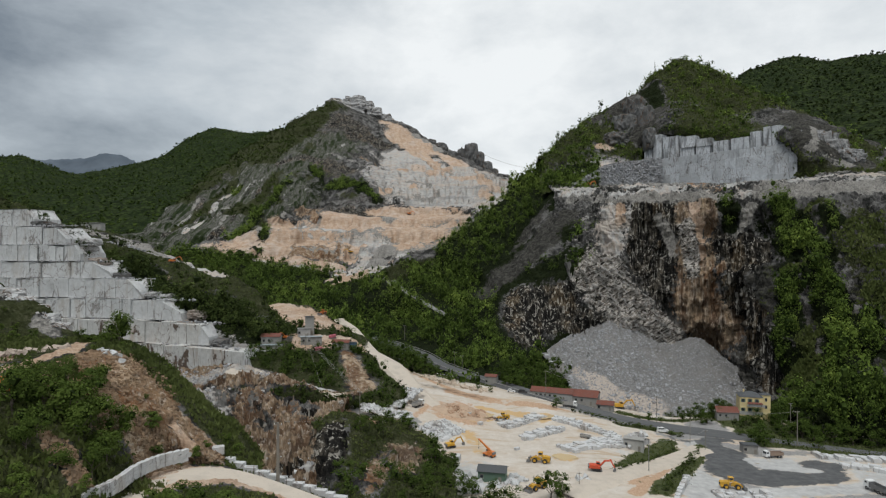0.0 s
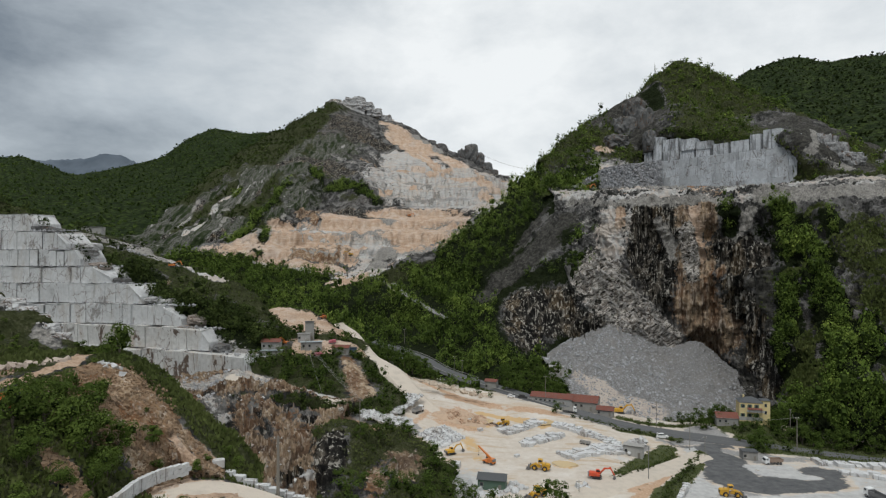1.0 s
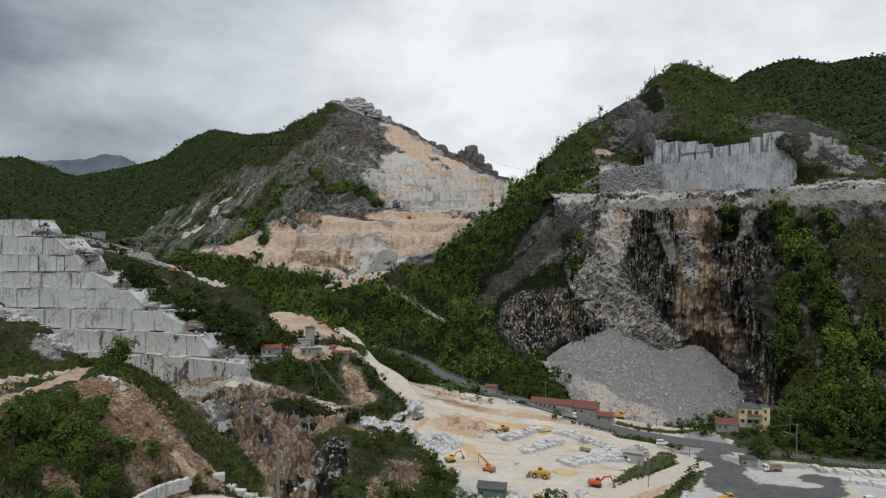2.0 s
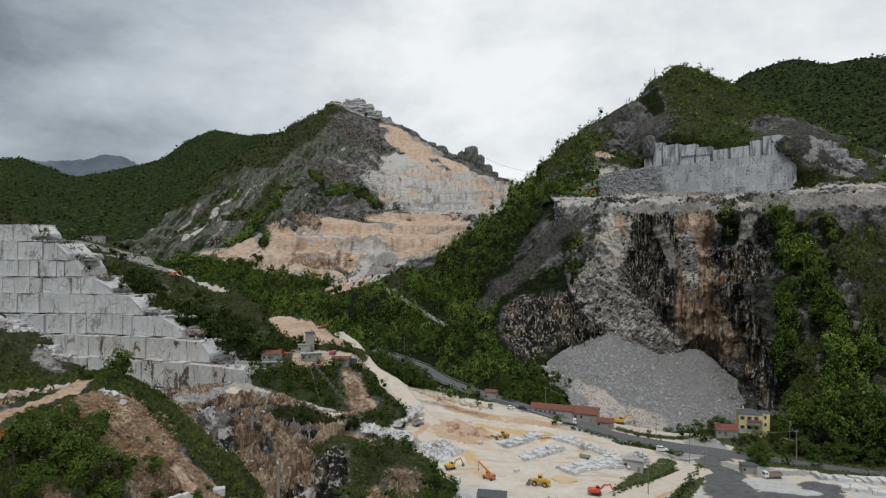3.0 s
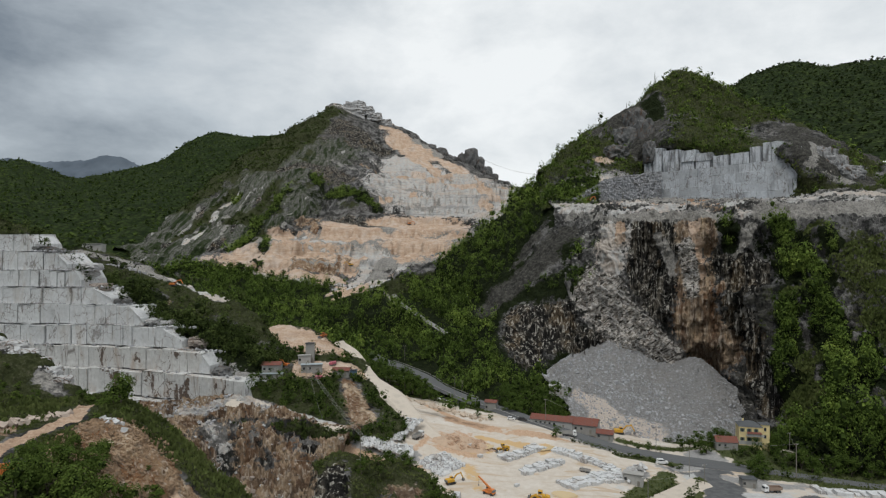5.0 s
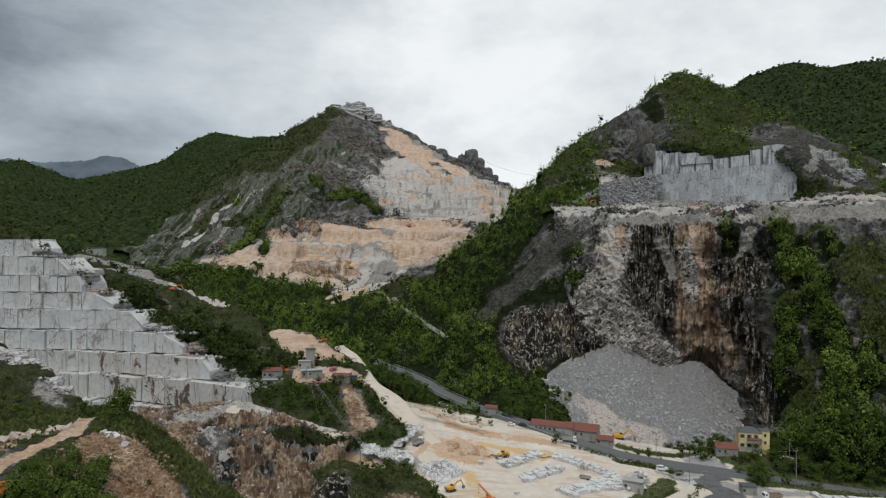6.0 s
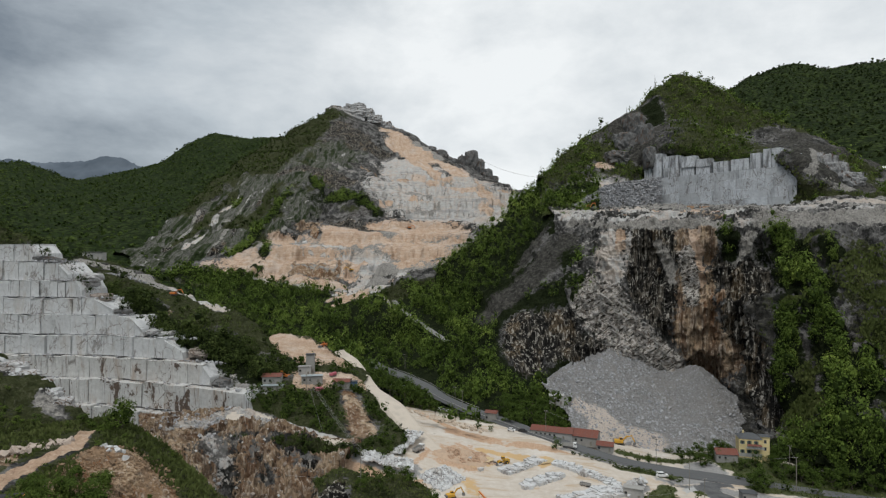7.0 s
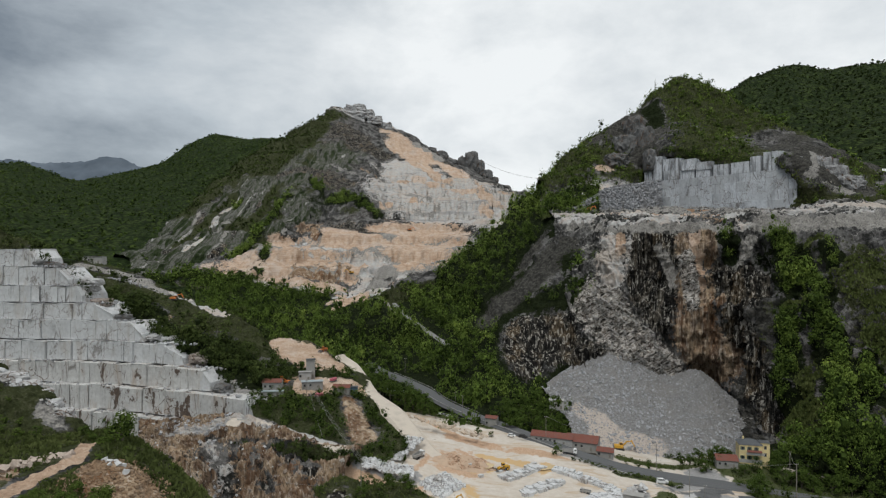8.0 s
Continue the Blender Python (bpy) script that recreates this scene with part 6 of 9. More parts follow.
YELLOW = plain("yellow_machine_paint", (0.60, 0.33, 0.03))
ORANGE = plain("orange_machine_paint", (0.62, 0.19, 0.04))
RED = plain("red_machine_paint", (0.60, 0.08, 0.03))
WHITE = plain("white_paint", (0.72, 0.72, 0.71), 0.45, wear=0.2)
BLACK = plain("black_rubber", (0.025, 0.025, 0.026), 0.8)
STEEL = plain("grey_steel", (0.20, 0.20, 0.20), 0.55, 0.4)
GREY = plain("grey_dusty_steel", (0.34, 0.33, 0.31), 0.7)
GLASS = plain("dark_window_glass", (0.025, 0.03, 0.035), 0.12, wear=0.05, spec=0.6)
PLASTER = plain("yellow_plaster", (0.74, 0.60, 0.31), 0.9, wear=0.45, scale=0.4)
WALLGREY = plain("grey_plaster", (0.30, 0.29, 0.27), 0.9, scale=0.4)
CONCRETE = plain("concrete", (0.40, 0.39, 0.37), 0.9, scale=0.5)
WOOD = plain("weathered_pole_wood", (0.22, 0.20, 0.17), 0.9)
BARK = plain("bark", (0.10, 0.08, 0.06), 0.95)
PINK = plain("faded_pink_paint", (0.50, 0.13, 0.17), 0.6)
BLUE = plain("blue_paint", (0.10, 0.17, 0.28), 0.6)
GREEN = plain("green_sheet", (0.09, 0.15, 0.11), 0.6)
TIN = plain("pale_tin_sheet", (0.40, 0.45, 0.47), 0.5, 0.2)
ROOF = plain("red_clay_tiles", (0.17, 0.056, 0.038), 0.85, wear=0.55, scale=0.5)
SLATE = plain("dark_roof", (0.075, 0.08, 0.085), 0.8)
WATER = plain("muddy_water", (0.58, 0.44, 0.25), 0.25, wear=0.1, scale=0.2, spec=0.5)
ASPHALT = plain("worn_asphalt", (0.10, 0.102, 0.104), 0.9, wear=0.35, scale=0.25)
TRACK = plain("pale_track", (0.53, 0.465, 0.39), 0.95, wear=0.3, scale=0.25)


# ---- quarried marble benches ----
def unit_block(seed, slope=0.0):
    """A sawn block 1 by 1 by 1 with chipped edges, standing on its foot; its top may slope to one side."""
    k = Kit().box((0, 0, 0.5), (1, 1, 1))
    bmesh.ops.bevel(k.bm, geom=k.bm.edges[:], offset=0.01, segments=1, affect="EDGES")
    rng = random.Random(seed)
    for v in k.bm.verts:
        if v.co.z > 0.5 and v.co.x > 0:
            v.co.z -= slope * rng.uniform(0.85, 1.1)
            v.co.x -= 0.15 * slope
        v.co += Vector((rng.uniform(-0.012, 0.012), rng.uniform(-0.02, 0.02), rng.uniform(-0.012, 0.012)))
    me = bpy.data.meshes.new("marble_block")
    k.bm.to_mesh(me)
    k.bm.free()
    return me


def unit_blocks(mat, first, slope=0.0):
    made = [unit_block(first + i, slope) for i in range(5)]
    for me in made:
        me.materials.append(mat)
    return made


BLOCKS_WHITE, BLOCKS_BLUE = unit_blocks(MARBLE, 1), unit_blocks(MARBLE_BLUE, 11)
BLOCKS_WEATHERED = unit_blocks(WEATHERED, 31)
BLOCKS_WARM = unit_blocks(make_stone("stained_marble", (0.47, 0.455, 0.435), (0.66, 0.65, 0.625), (0.34, 0.24, 0.165), 0.8, 0.25), 41)
WEDGES = unit_blocks(MARBLE, 21, 0.62)


def block_at(parent, meshes, rng, x, y, z, w, d, h, turn):
    b = new("marble_block", rng.choice(meshes))
    b.matrix_basis = pose(x, y, z, rng.uniform(-0.6, 0.6), 0, turn + rng.uniform(-0.7, 0.7)) @ Matrix.Diagonal((w, d, h, 1))
    b.parent = parent


def line_y(line, x):
    return float(np.interp(x, [p[0] for p in line], [p[1] for p in line]))


def face_row(parent, meshes, rng, line, x0, x1, shift, z0, z1, wide, deep, fall=0.0):
    """One bench: blocks side by side along the face line, from x0 to x1."""
    x = x0
    while x < x1 - 1:
        w = min(rng.uniform(*wide), x1 - x + 1)
        ya, yb = line_y(line, x), line_y(line, x + w)
        turn = math.degrees(math.atan2(yb - ya, w))
        h = z1 - z0 + rng.uniform(-1.1, 0.15)
        last = fall and x + w > x1 - 2
        long = math.hypot(w, yb - ya)
        push = rng.choice((0, 0.05, 0.15, 0.3, 0.5, 0.9)) * (1 if fall else 0.5)
        block_at(parent, WEDGES if last else meshes, rng, x + w / 2, (ya + yb) / 2 + shift + deep / 2 - push, z0, long * (1.25 if last else 0.985 if fall else 0.988), deep, h if fall else z1 - z0 + rng.uniform(-0.3, 0.1), turn)
        x += w + (rng.uniform(0.2, 0.8) if fall and rng.random() < 0.16 else 0.02 if fall else 0.0)


rng = random.Random(4)
LEFT_LINE = ((-330, 355), (-300, 352), (-252, 347), (-181, 339), (-121, 321), (-85, 305), (-60, 298))
quarry_left = tagged(new("wall_marble_benches"), "stepped white marble quarry face with sawn benches", "quarry face", kind="structure")
for z0, z1, shift, right in ((93.6, 104, 15, -242), (82.5, 93.6, 12, -219), (73, 82.5, 9, -208), (63.5, 73, 6, -188), (52.5, 63.5, 3, -165), (41.5, 52.5, 0, -138), (30, 41.5, -4, -118), (17, 30, -9, -90), (4, 17, -14, -112)):
    face_row(quarry_left, BLOCKS_WHITE if z0 > 35 else BLOCKS_WARM, rng, LEFT_LINE, -330, right, shift, z0, z1, (4.5, 10.5), 22, 0.5)
edge_stones = []
r = np.random.default_rng(44)
for z1, shift, right in ((93.6, 12, -219), (82.5, 9, -208), (73, 6, -188), (63.5, 3, -165), (52.5, 0, -138), (41.5, -4, -118), (30, -9, -90), (17, -14, -112)):
    for i in range(80):
        x = r.uniform(-300, right + 4) if i % 3 else r.uniform(right - 24, right + 6)
        edge_stones.append((x, line_y(LEFT_LINE, x) + shift + r.uniform(0.2, 3.5), z1 + 0.05))
rocks("ledge_stones", np.array(edge_stones), 0.7, RUBBLE, "loose stones on the marble benches", seed=45, spread=0.5)
RIGHT_LINE = ((228, 696), (234, 690), (333, 567), (337, 563))
quarry_right = tagged(new("wall_blue_marble"), "tall blue-grey marble quarry wall with sawn blocks", "quarry face", kind="structure")
for z0, z1, x0, x1, shift in ((143, 151, 250, 332, -3), (151, 161, 247, 333, -1.8), (161, 171, 244, 334, -0.9), (171, 180, 242, 334, 0)):
    face_row(quarry_right, BLOCKS_BLUE, rng, RIGHT_LINE, x0, x1, shift, z0, z1, (4, 8.5), 14)
x = 233.0
while x < 334:
    i = (x - 233) / 100
    w = rng.uniform(5.0, 13.0)
    top = 211 - 19 * min(1, i * 2) + 8 * min(1, max(0, i - 0.66) / 0.16) - max(0, i - 0.88) * 190 + rng.uniform(-3.0, 0.5)
    base = 150 if i < 0.1 else 180
    cut_z = base + (top - base) * rng.uniform(0.35, 0.6)
    y = line_y(RIGHT_LINE, x + w / 2) + 6
    if rng.random() < 0.14:
        x += 0.8
    for za, zb in ((base, cut_z), (cut_z, top)):
        block_at(quarry_right, BLOCKS_WEATHERED, rng, x + w / 2, y + rng.uniform(-1.2, 1.5), za, w * 1.42, 12, zb - za, -51)
    x += w


def ledges(name, mat, rows, label, seed):
    """Thin layered ledges of loose slabs: rows of (a, b, thickness, count)."""
    r = np.random.default_rng(seed)
    vs = []
    for a, b, high, count in rows:
        a, b = np.array(a, float), np.array(b, float)
        for i in range(count):
            t = (i + r.uniform(-0.4, 0.4)) / count
            s = np.array([np.linalg.norm(b - a) / count * r.uniform(0.7, 1.5), r.uniform(4, 9), high * r.uniform(0.5, 1.2)])
            m = np.array(Euler((r.normal(0, 0.06), r.normal(0, 0.06), math.atan2(b[1] - a[1], b[0] - a[0]) + r.normal(0, 0.15))).to_matrix())
            vs.append((rock_piece(r, 1.0) * s) @ m.T + a + (b - a) * t + [0, r.uniform(-1, 3), r.normal(0, 0.4)])
    v = np.concatenate(vs)
    f = (BOX_FACES[None] + 8 * np.arange(len(vs))[:, None, None]).reshape(-1, 4)
    me = mesh_from(name, v, f)
    me.materials.append(mat)
    tagged(new(name, me), label, "stone ledges", kind="stuff")


low_a, low_b = np.array((112.6, 590, 135.2)), np.array((230.1, 640, 144.6))
high_a, high_b = np.array((172.6, 640, 168.4)), np.array((240.4, 672, 180.3))
ledges("layered_block_terraces", RUBBLE, [(low_a + (high_a - low_a) * i / 21, low_b + (high_b - low_b) * i / 21, 1.5, 84 - 2 * i) for i in range(22)], "layered terraces of grey marble slabs on the bench", 71)
ledges("bench_edge_blocks", MARBLE, (((112.1, 560, 127.2), (263.7, 462, 123.2), 4, 46), ((217.1, 640, 142.3), (330.9, 575, 140.2), 6, 40), ((205.5, 560, 130.3), (296.8, 520, 131.6), 4, 36)), "pale blocks along the edge of the high bench", 72)
ledges("grey_ledge_wall", RUBBLE, (((-70.8, 682, 61.7), (-20.2, 682, 66.7), 4, 20), ((-66.3, 688, 66.6), (-18.5, 688, 71.1), 4, 20), ((-60.5, 694, 71), (-21.9, 694, 75.5), 4, 16), ((-54.5, 700, 76.1), (-28.5, 700, 80), 4, 10), ((-18.5, 690, 77.4), (17.9, 690, 83.2), 4, 14), ((-15.5, 696, 81.9), (15.5, 696, 88.4), 4, 14), ((-13, 702, 87.2), (14.3, 702, 93.7), 4, 12)), "grey layered rock ledges at the mountain foot", 73)

ledges("rusty_bench_blocks", plain("rust_stained_marble", (0.42, 0.26, 0.16), 0.9, wear=0.5), (((147.5, 520, 127.2), (189.6, 530, 130.1), 4, 5), ((202.9, 520, 129.6), (239.1, 500, 129.6), 5, 6), ((231.5, 560, 138.6), (244.5, 552, 138.3), 6, 2)), "rust-stained blocks along the high bench", 74)

# ---- marble summit and crags ----
def crag(name, places, mat, label, seed, category="rock", boxy=0.55, rough=0.16):
    """Blocky rock built of several rough lumps."""
    r = random.Random(seed)
    bm = bmesh.new()
    for (x, y, z), (sx, sy, sz) in places:
        vs = bmesh.ops.create_icosphere(bm, subdivisions=4, radius=1.0)["verts"]
        o = Vector((r.uniform(0, 90), r.uniform(0, 90), r.uniform(0, 90)))
        for v in vs:
            c = v.co
            k = max(abs(c.x), abs(c.y), abs(c.z)) ** boxy
            c = c / k
            n = noise.fractal(c * 2.2 + o, 0.8, 2.1, 4)
            n += 0.5 * abs(noise.noise(Vector((c.x * 7, c.y * 7, c.z * 2)) + o))
            c = c * (1 + rough * n)
            v.co = Vector((x + c.x * sx, y + c.y * sy, z + c.z * sz))
    me = bpy.data.meshes.new(name)
    bm.to_mesh(me)
    bm.free()
    me.materials.append(mat)
    return tagged(new(name, me), label, category, kind="structure")


DARKROCK = make_stone("dark_limestone", (0.04, 0.039, 0.037), (0.13, 0.126, 0.12), (0.10, 0.09, 0.08), 0.9)
GREYROCK = make_stone("grey_marble_outcrop", (0.34, 0.335, 0.33), (0.52, 0.51, 0.50), (0.22, 0.20, 0.18), 0.85)
crag("marble_summit", (((-262, 1752, 480), (40, 30, 16)), ((-250, 1752, 500), (26, 24, 14)), ((-268, 1750, 494), (16, 22, 12)), ((-222, 1752, 488), (22, 26, 13)), ((-196, 1752, 470), (20, 24, 12)), ((-166.4, 1760, 455), (17, 20, 11)), ((-240, 1745, 508), (12, 14, 9))), GREYROCK, "grey marble cap on the mountain top", 81, boxy=0.95, rough=0.13)
crag("dark_crag", (((56.7, 1800, 341.9), (16, 24, 34)), ((82.9, 1790, 353.7), (20, 26, 36)), ((106.2, 1790, 333.8), (15, 26, 30)), ((128.7, 1780, 312.6), (15, 26, 22)), ((148.5, 1780, 299.4), (12, 26, 14)), ((26.8, 1810, 350.1), (16, 26, 20)), ((-10.2, 1840, 378.4), (24, 30, 20)), ((-37.5, 1840, 395.5), (18, 30, 13))), DARKROCK, "dark jagged crag on the ridge", 82)

crag("dome_outcrop", (((234.2, 752, 239.6), (12, 20, 26)), ((236.9, 722, 223.9), (10, 18, 24)), ((216.5, 730, 221.4), (14, 20, 18)), ((234.1, 694, 204.1), (6, 12, 13)), ((198.6, 705, 204.8), (13, 18, 9))), DARKROCK, "dark weathered crag on the flank of the dome", 85)
crag("grey_outcrop", (((362.1, 585, 177), (11, 14, 15)), ((367.7, 575, 171.1), (11, 12, 12)), ((372.9, 562, 162.8), (12, 12, 9)), ((348.7, 578, 166.2), (9, 10, 10))), make_stone("grey_outcrop_rock", (0.16, 0.16, 0.16), (0.36, 0.355, 0.35), (0.08, 0.08, 0.078), 0.9, 0.7), "craggy grey rock beside the marble wall", 86)
BROWNROCK = make_stone("brown_broken_rock", (0.17, 0.125, 0.095), (0.36, 0.30, 0.25), (0.08, 0.06, 0.05), 0.9)
lumps = random.Random(87)
for z0, right, shift in ((93, -240, 15), (83, -217, 12), (73, -206, 9), (63, -186, 6), (53, -163, 3), (42, -136, 0), (30, -116, -4)):
    crag("bench_end_rock", [((right + lumps.uniform(-1, 9), line_y(LEFT_LINE, right) + shift + lumps.uniform(3, 7), z0 + lumps.uniform(-3, 3)), (lumps.uniform(3, 6), lumps.uniform(4, 7), lumps.uniform(1.2, 2.6))) for i in range(4)], lumps.choice((GREYROCK, BROWNROCK, BROWNROCK, DARKROCK)), "broken natural rock at the end of a bench", lumps.randrange(999))
crag("pale_crest_rock", (((-123, 172.5, 67.4), (4.5, 2.2, 1.5)), ((-118.5, 171.5, 65.2), (4.2, 2.2, 1.5)), ((-114.3, 170.5, 63), (4.0, 2.2, 1.6)), ((-110.2, 169, 60.5), (3.8, 2.4, 1.8)), ((-106.5, 167.5, 57.8), (3.4, 3, 2.0)), ((-103.4, 165, 55.8), (2.8, 3, 2.0))), GREYROCK, "slanting pale marble outcrop on the bank crest", 88)

slabs("cliff_flakes", cliff.spots(260, "strata", seed=55, low=0.45, patch=14), (2.5, 1.2, 0.4), (9, 2.2, 1.1), radians(34), make_stone("pale_flaked_rock", (0.32, 0.295, 0.27), (0.58, 0.555, 0.52), (0.2, 0.165, 0.13), 0.85, 0.2), "slanting pale rock flakes in the cliff", 57, 0.07, 0.14)

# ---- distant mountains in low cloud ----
# the haze of distance is put into this blue-grey base colour
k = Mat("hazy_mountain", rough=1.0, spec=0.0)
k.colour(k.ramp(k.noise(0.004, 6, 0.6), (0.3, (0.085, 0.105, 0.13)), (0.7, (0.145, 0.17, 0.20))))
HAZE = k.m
haze = Slope("backdrop_cloudy_mountains", 90, 14, 30, 420, ridged=True, step=0.3, seed=91)
haze.row((-4319.6, 4300, 761.4), (-3522.6, 4300, 713.6), (-3124.1, 4300, 721.6), (-2924.9, 4300, 713.6), (-2745.6, 4300, 665.8), (-2526.4, 4300, 689.7), (-2267.4, 4300, 705.6), (-2080.1, 4300, 657.8), (-1809.1, 4300, 602))
haze.row((-4018.2, 4000, 454.4), (-3276.9, 4000, 454.4), (-2906.2, 4000, 454.4), (-2720.8, 4000, 454.4), (-2554, 4000, 454.4), (-2350.1, 4000, 454.4), (-2109.2, 4000, 454.4), (-1935, 4000, 454.4), (-1682.9, 4000, 454.4))
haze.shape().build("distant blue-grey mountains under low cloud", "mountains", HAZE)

# ---- roads ----
def ribbon(name, points, width, mat, label, category, thick=1.2, lift=0.0, count=90):
    """A road bed: a long slab with sloped shoulders along the points."""
    c = spline(np.array(points, float), count)
    d = np.gradient(c, axis=0) * [1, 1, 0]
    d /= np.linalg.norm(d, axis=1, keepdims=True)
    s = np.stack([-d[:, 1], d[:, 0], 0 * d[:, 0]], -1)
    wob = 0.25 * (value_noise(c / 9) - 0.5)[:, None] * min(1.0, width / 6)
    rowset = []
    for off, dz in ((-width / 2 - thick * 1.6, -thick), (-width / 2, -0.05), (-width / 6, 0.03), (width / 6, 0.03), (width / 2, -0.05), (width / 2 + thick * 1.6, -thick)):
        rowset.append(c + s * (off + wob * np.sign(off)) + [0, 0, dz + lift])
    v = np.stack(rowset)
    q = np.arange(6 * count).reshape(6, count)
    f = np.stack([q[:-1, :-1], q[:-1, 1:], q[1:, 1:], q[1:, :-1]], -1).reshape(-1, 4)
    me = mesh_from(name, v, f)
    me.materials.append(mat)
    tagged(new(name, me), label, category, kind="structure")
    return c, s


road_c, road_s = ribbon("road", ROAD, 7.2, ASPHALT, "grey asphalt valley road", "road", 1.2, 0.4, 110)
ribbon("road_upper", TRACK_LINE, 3.0, plain("old_grey_paving", (0.24, 0.235, 0.225), 0.9), "narrow grey mountain road through the woods", "road", 0.8, 0.5)
ribbon("road_white", (*WHITE_ROAD[:5], (-17, 303, 13), tuple(yard.rest((-9, 292, 0), -0.1)), tuple(yard.rest((-3, 284, 0), 0.4))), 9.0, TRACK, "white dusty haul road down to the yard", "road", 1.2, 0.6)
ribbon("road_ledge", LEDGE_ROAD, 5.0, TRACK, "pale ledge road on the cliff edge", "road", 2.0, 2.4)
ribbon("road_ramp", [tuple(yard.rest(p) + Vector((0, 0, 0.8))) for p in ((39.2, 196, -4.3), (51, 207, -3.8), (67.1, 222, -3.7), (85.9, 240, -3.8), (102.2, 256, -4.9), (112.4, 266, -5.5))], 8.0, TRACK, "pale concrete ramp beside the yard", "road", 1.6, 0.0)
ribbon("road_near", ((-51.5, 92, 39.6), (-53, 107, 37.9), (-49.9, 116, 36.9), (-44.6, 119, 36.2), (-37.9, 119, 34.9), (-28.6, 117, 32.6), (-17.3, 114, 29.9)), 5.0, TRACK, "pale dirt road on the near shelf", "road", 0.8, 0.3)

def guard_rail(first, last, side):
    """Steel crash barrier along a stretch of the road."""
    t = thing("guard_rail", "grey steel crash barrier along the road", "crash barrier")
    line = [Vector(road_c[i] + road_s[i] * side) + Vector((0, 0, 0.3)) for i in range(first, last)]
    k = Kit()
    for a, b in zip(line[:-1], line[1:]):
        up = Vector((0, 0, 0.62))
        k.tube(a + up, b + up, 0.13, sides=6)
    part("rail", k, GREY, t)
    for a in line[::1]:
        part("post", Kit().box((a.x, a.y, a.z + 0.3), (0.12, 0.12, 0.75)), STEEL, t)


guard_rail(26, 62, -4.3)
guard_rail(12, 40, 4.3)


# ---- rows of sawn blocks and rubble on the yards ----
def flat_spots(rng, a, b, wide, count):
    """Places along a strip from a to b, wide metres across."""
    a, b = np.array(a, float), np.array(b, float)
    d = (b - a) / np.linalg.norm(b - a)
    n = np.array([-d[1], d[0], 0])
    return a + rng.random((count, 1)) * (b - a) + n * rng.uniform(-wide / 2, wide / 2, (count, 1))


def marble_block(label, group):
    ob = new("sawn_block", random.choice(BLOCKS_WHITE))
    return tagged(ob, label, "marble block", group)


def block_row(a, b, wide, count, size, group, seed, label="pale rough-sawn marble block on the yard floor"):
    r = np.random.default_rng(seed)
    random.seed(seed)
    a, b = np.array(a, float), np.array(b, float)
    d = (b - a) / np.linalg.norm(b - a)
    across = np.array([-d[1], d[0], 0])
    lanes = max(1, round(wide / (size * 1.5)))
    turn = math.degrees(math.atan2(d[1], d[0]))
    for i in range(count):
        t = (i // lanes + 0.5) * lanes / count
        lane = (i % lanes + 0.5) / lanes - 0.5
        p = a + (b - a) * t + across * wide * lane + r.normal(0, 0.22 * size, 3) * [1, 1, 0]
        ob = marble_block(label, group)
        s = size * math.exp(r.normal(0, 0.14))
        ob.matrix_basis = pose(*yard.rest(p, 0.12), 0, 0, turn + r.choice((0, 90), p=(0.3, 0.7)) + r.normal(0, 7)) @ Matrix.Diagonal((s * 1.6, s, s * r.uniform(0.4, 0.8), 1))


block_row((33.8, 259, 0.6), (52.4, 272, 1.6), 7, 34, 2.0, "block row in the yard", 101)
block_row((48.4, 244, -0.7), (77.2, 262, 0.6), 8, 66, 2.0, "long block row in the yard", 102)
block_row((51.8, 285, 0.5), (77.4, 266, -1.1), 6, 64, 1.9, "far block row in the yard", 103)
block_row((26.5, 275, 0.7), (45.6, 288, 0.7), 7, 46, 1.8, "block row beside the loader", 104)
block_row((158, 259, -8), (189, 254, -9), 8, 18, 2.5, "white blocks in the lower yard", 105, "clean white sawn marble block in the lower yard")
block_row((160, 246, -7.5), (178.5, 236, -8.4), 9, 12, 2.5, "white blocks in the lower yard", 106, "clean white sawn marble block in the lower yard")
block_row((90.4, 205, -5.3), (111.9, 206, -5.3), 6, 10, 2.0, "blocks beside the wheel loader", 107)
for spot, s in (((12.1, 283, 0.5), 2.6), ((16.8, 274, 0), 1.6), ((29.6, 244, 0.9), 1.4), ((5.2, 232, 0.2), 2.6), ((26.5, 283, 0.5), 1.3)):
    ob = marble_block("single pale marble block on the yard", "")
    ob.matrix_basis = pose(*yard.rest(spot, 0.1), 0, 0, 30 * s) @ Matrix.Diagonal((s * 1.5, s, s * 0.8, 1))

r = np.random.default_rng(7)
rocks("slope_rubble", np.concatenate([flat_spots(r, (-23.7, 272, 9.2), (-13.4, 296, 11.7), 9, 420), flat_spots(r, (-35, 262, 11.8), (-13.1, 262, 6.9), 13, 420)]) + [0, 0, 0.5], 0.8, MARBLE, "spilled marble rubble beside the haul road", seed=112)


def on_heap(places, centre, rx, ry, high):
    """Drops places onto the yard or onto a heap that stands there."""
    out = []
    for p in places:
        d = math.hypot((p[0] - centre[0]) / rx, (p[1] - centre[1]) / ry)
        out.append((p[0], p[1], yard.rest(p).z + high * max(0.0, 1 - d ** 1.3)))
    return np.array(out)


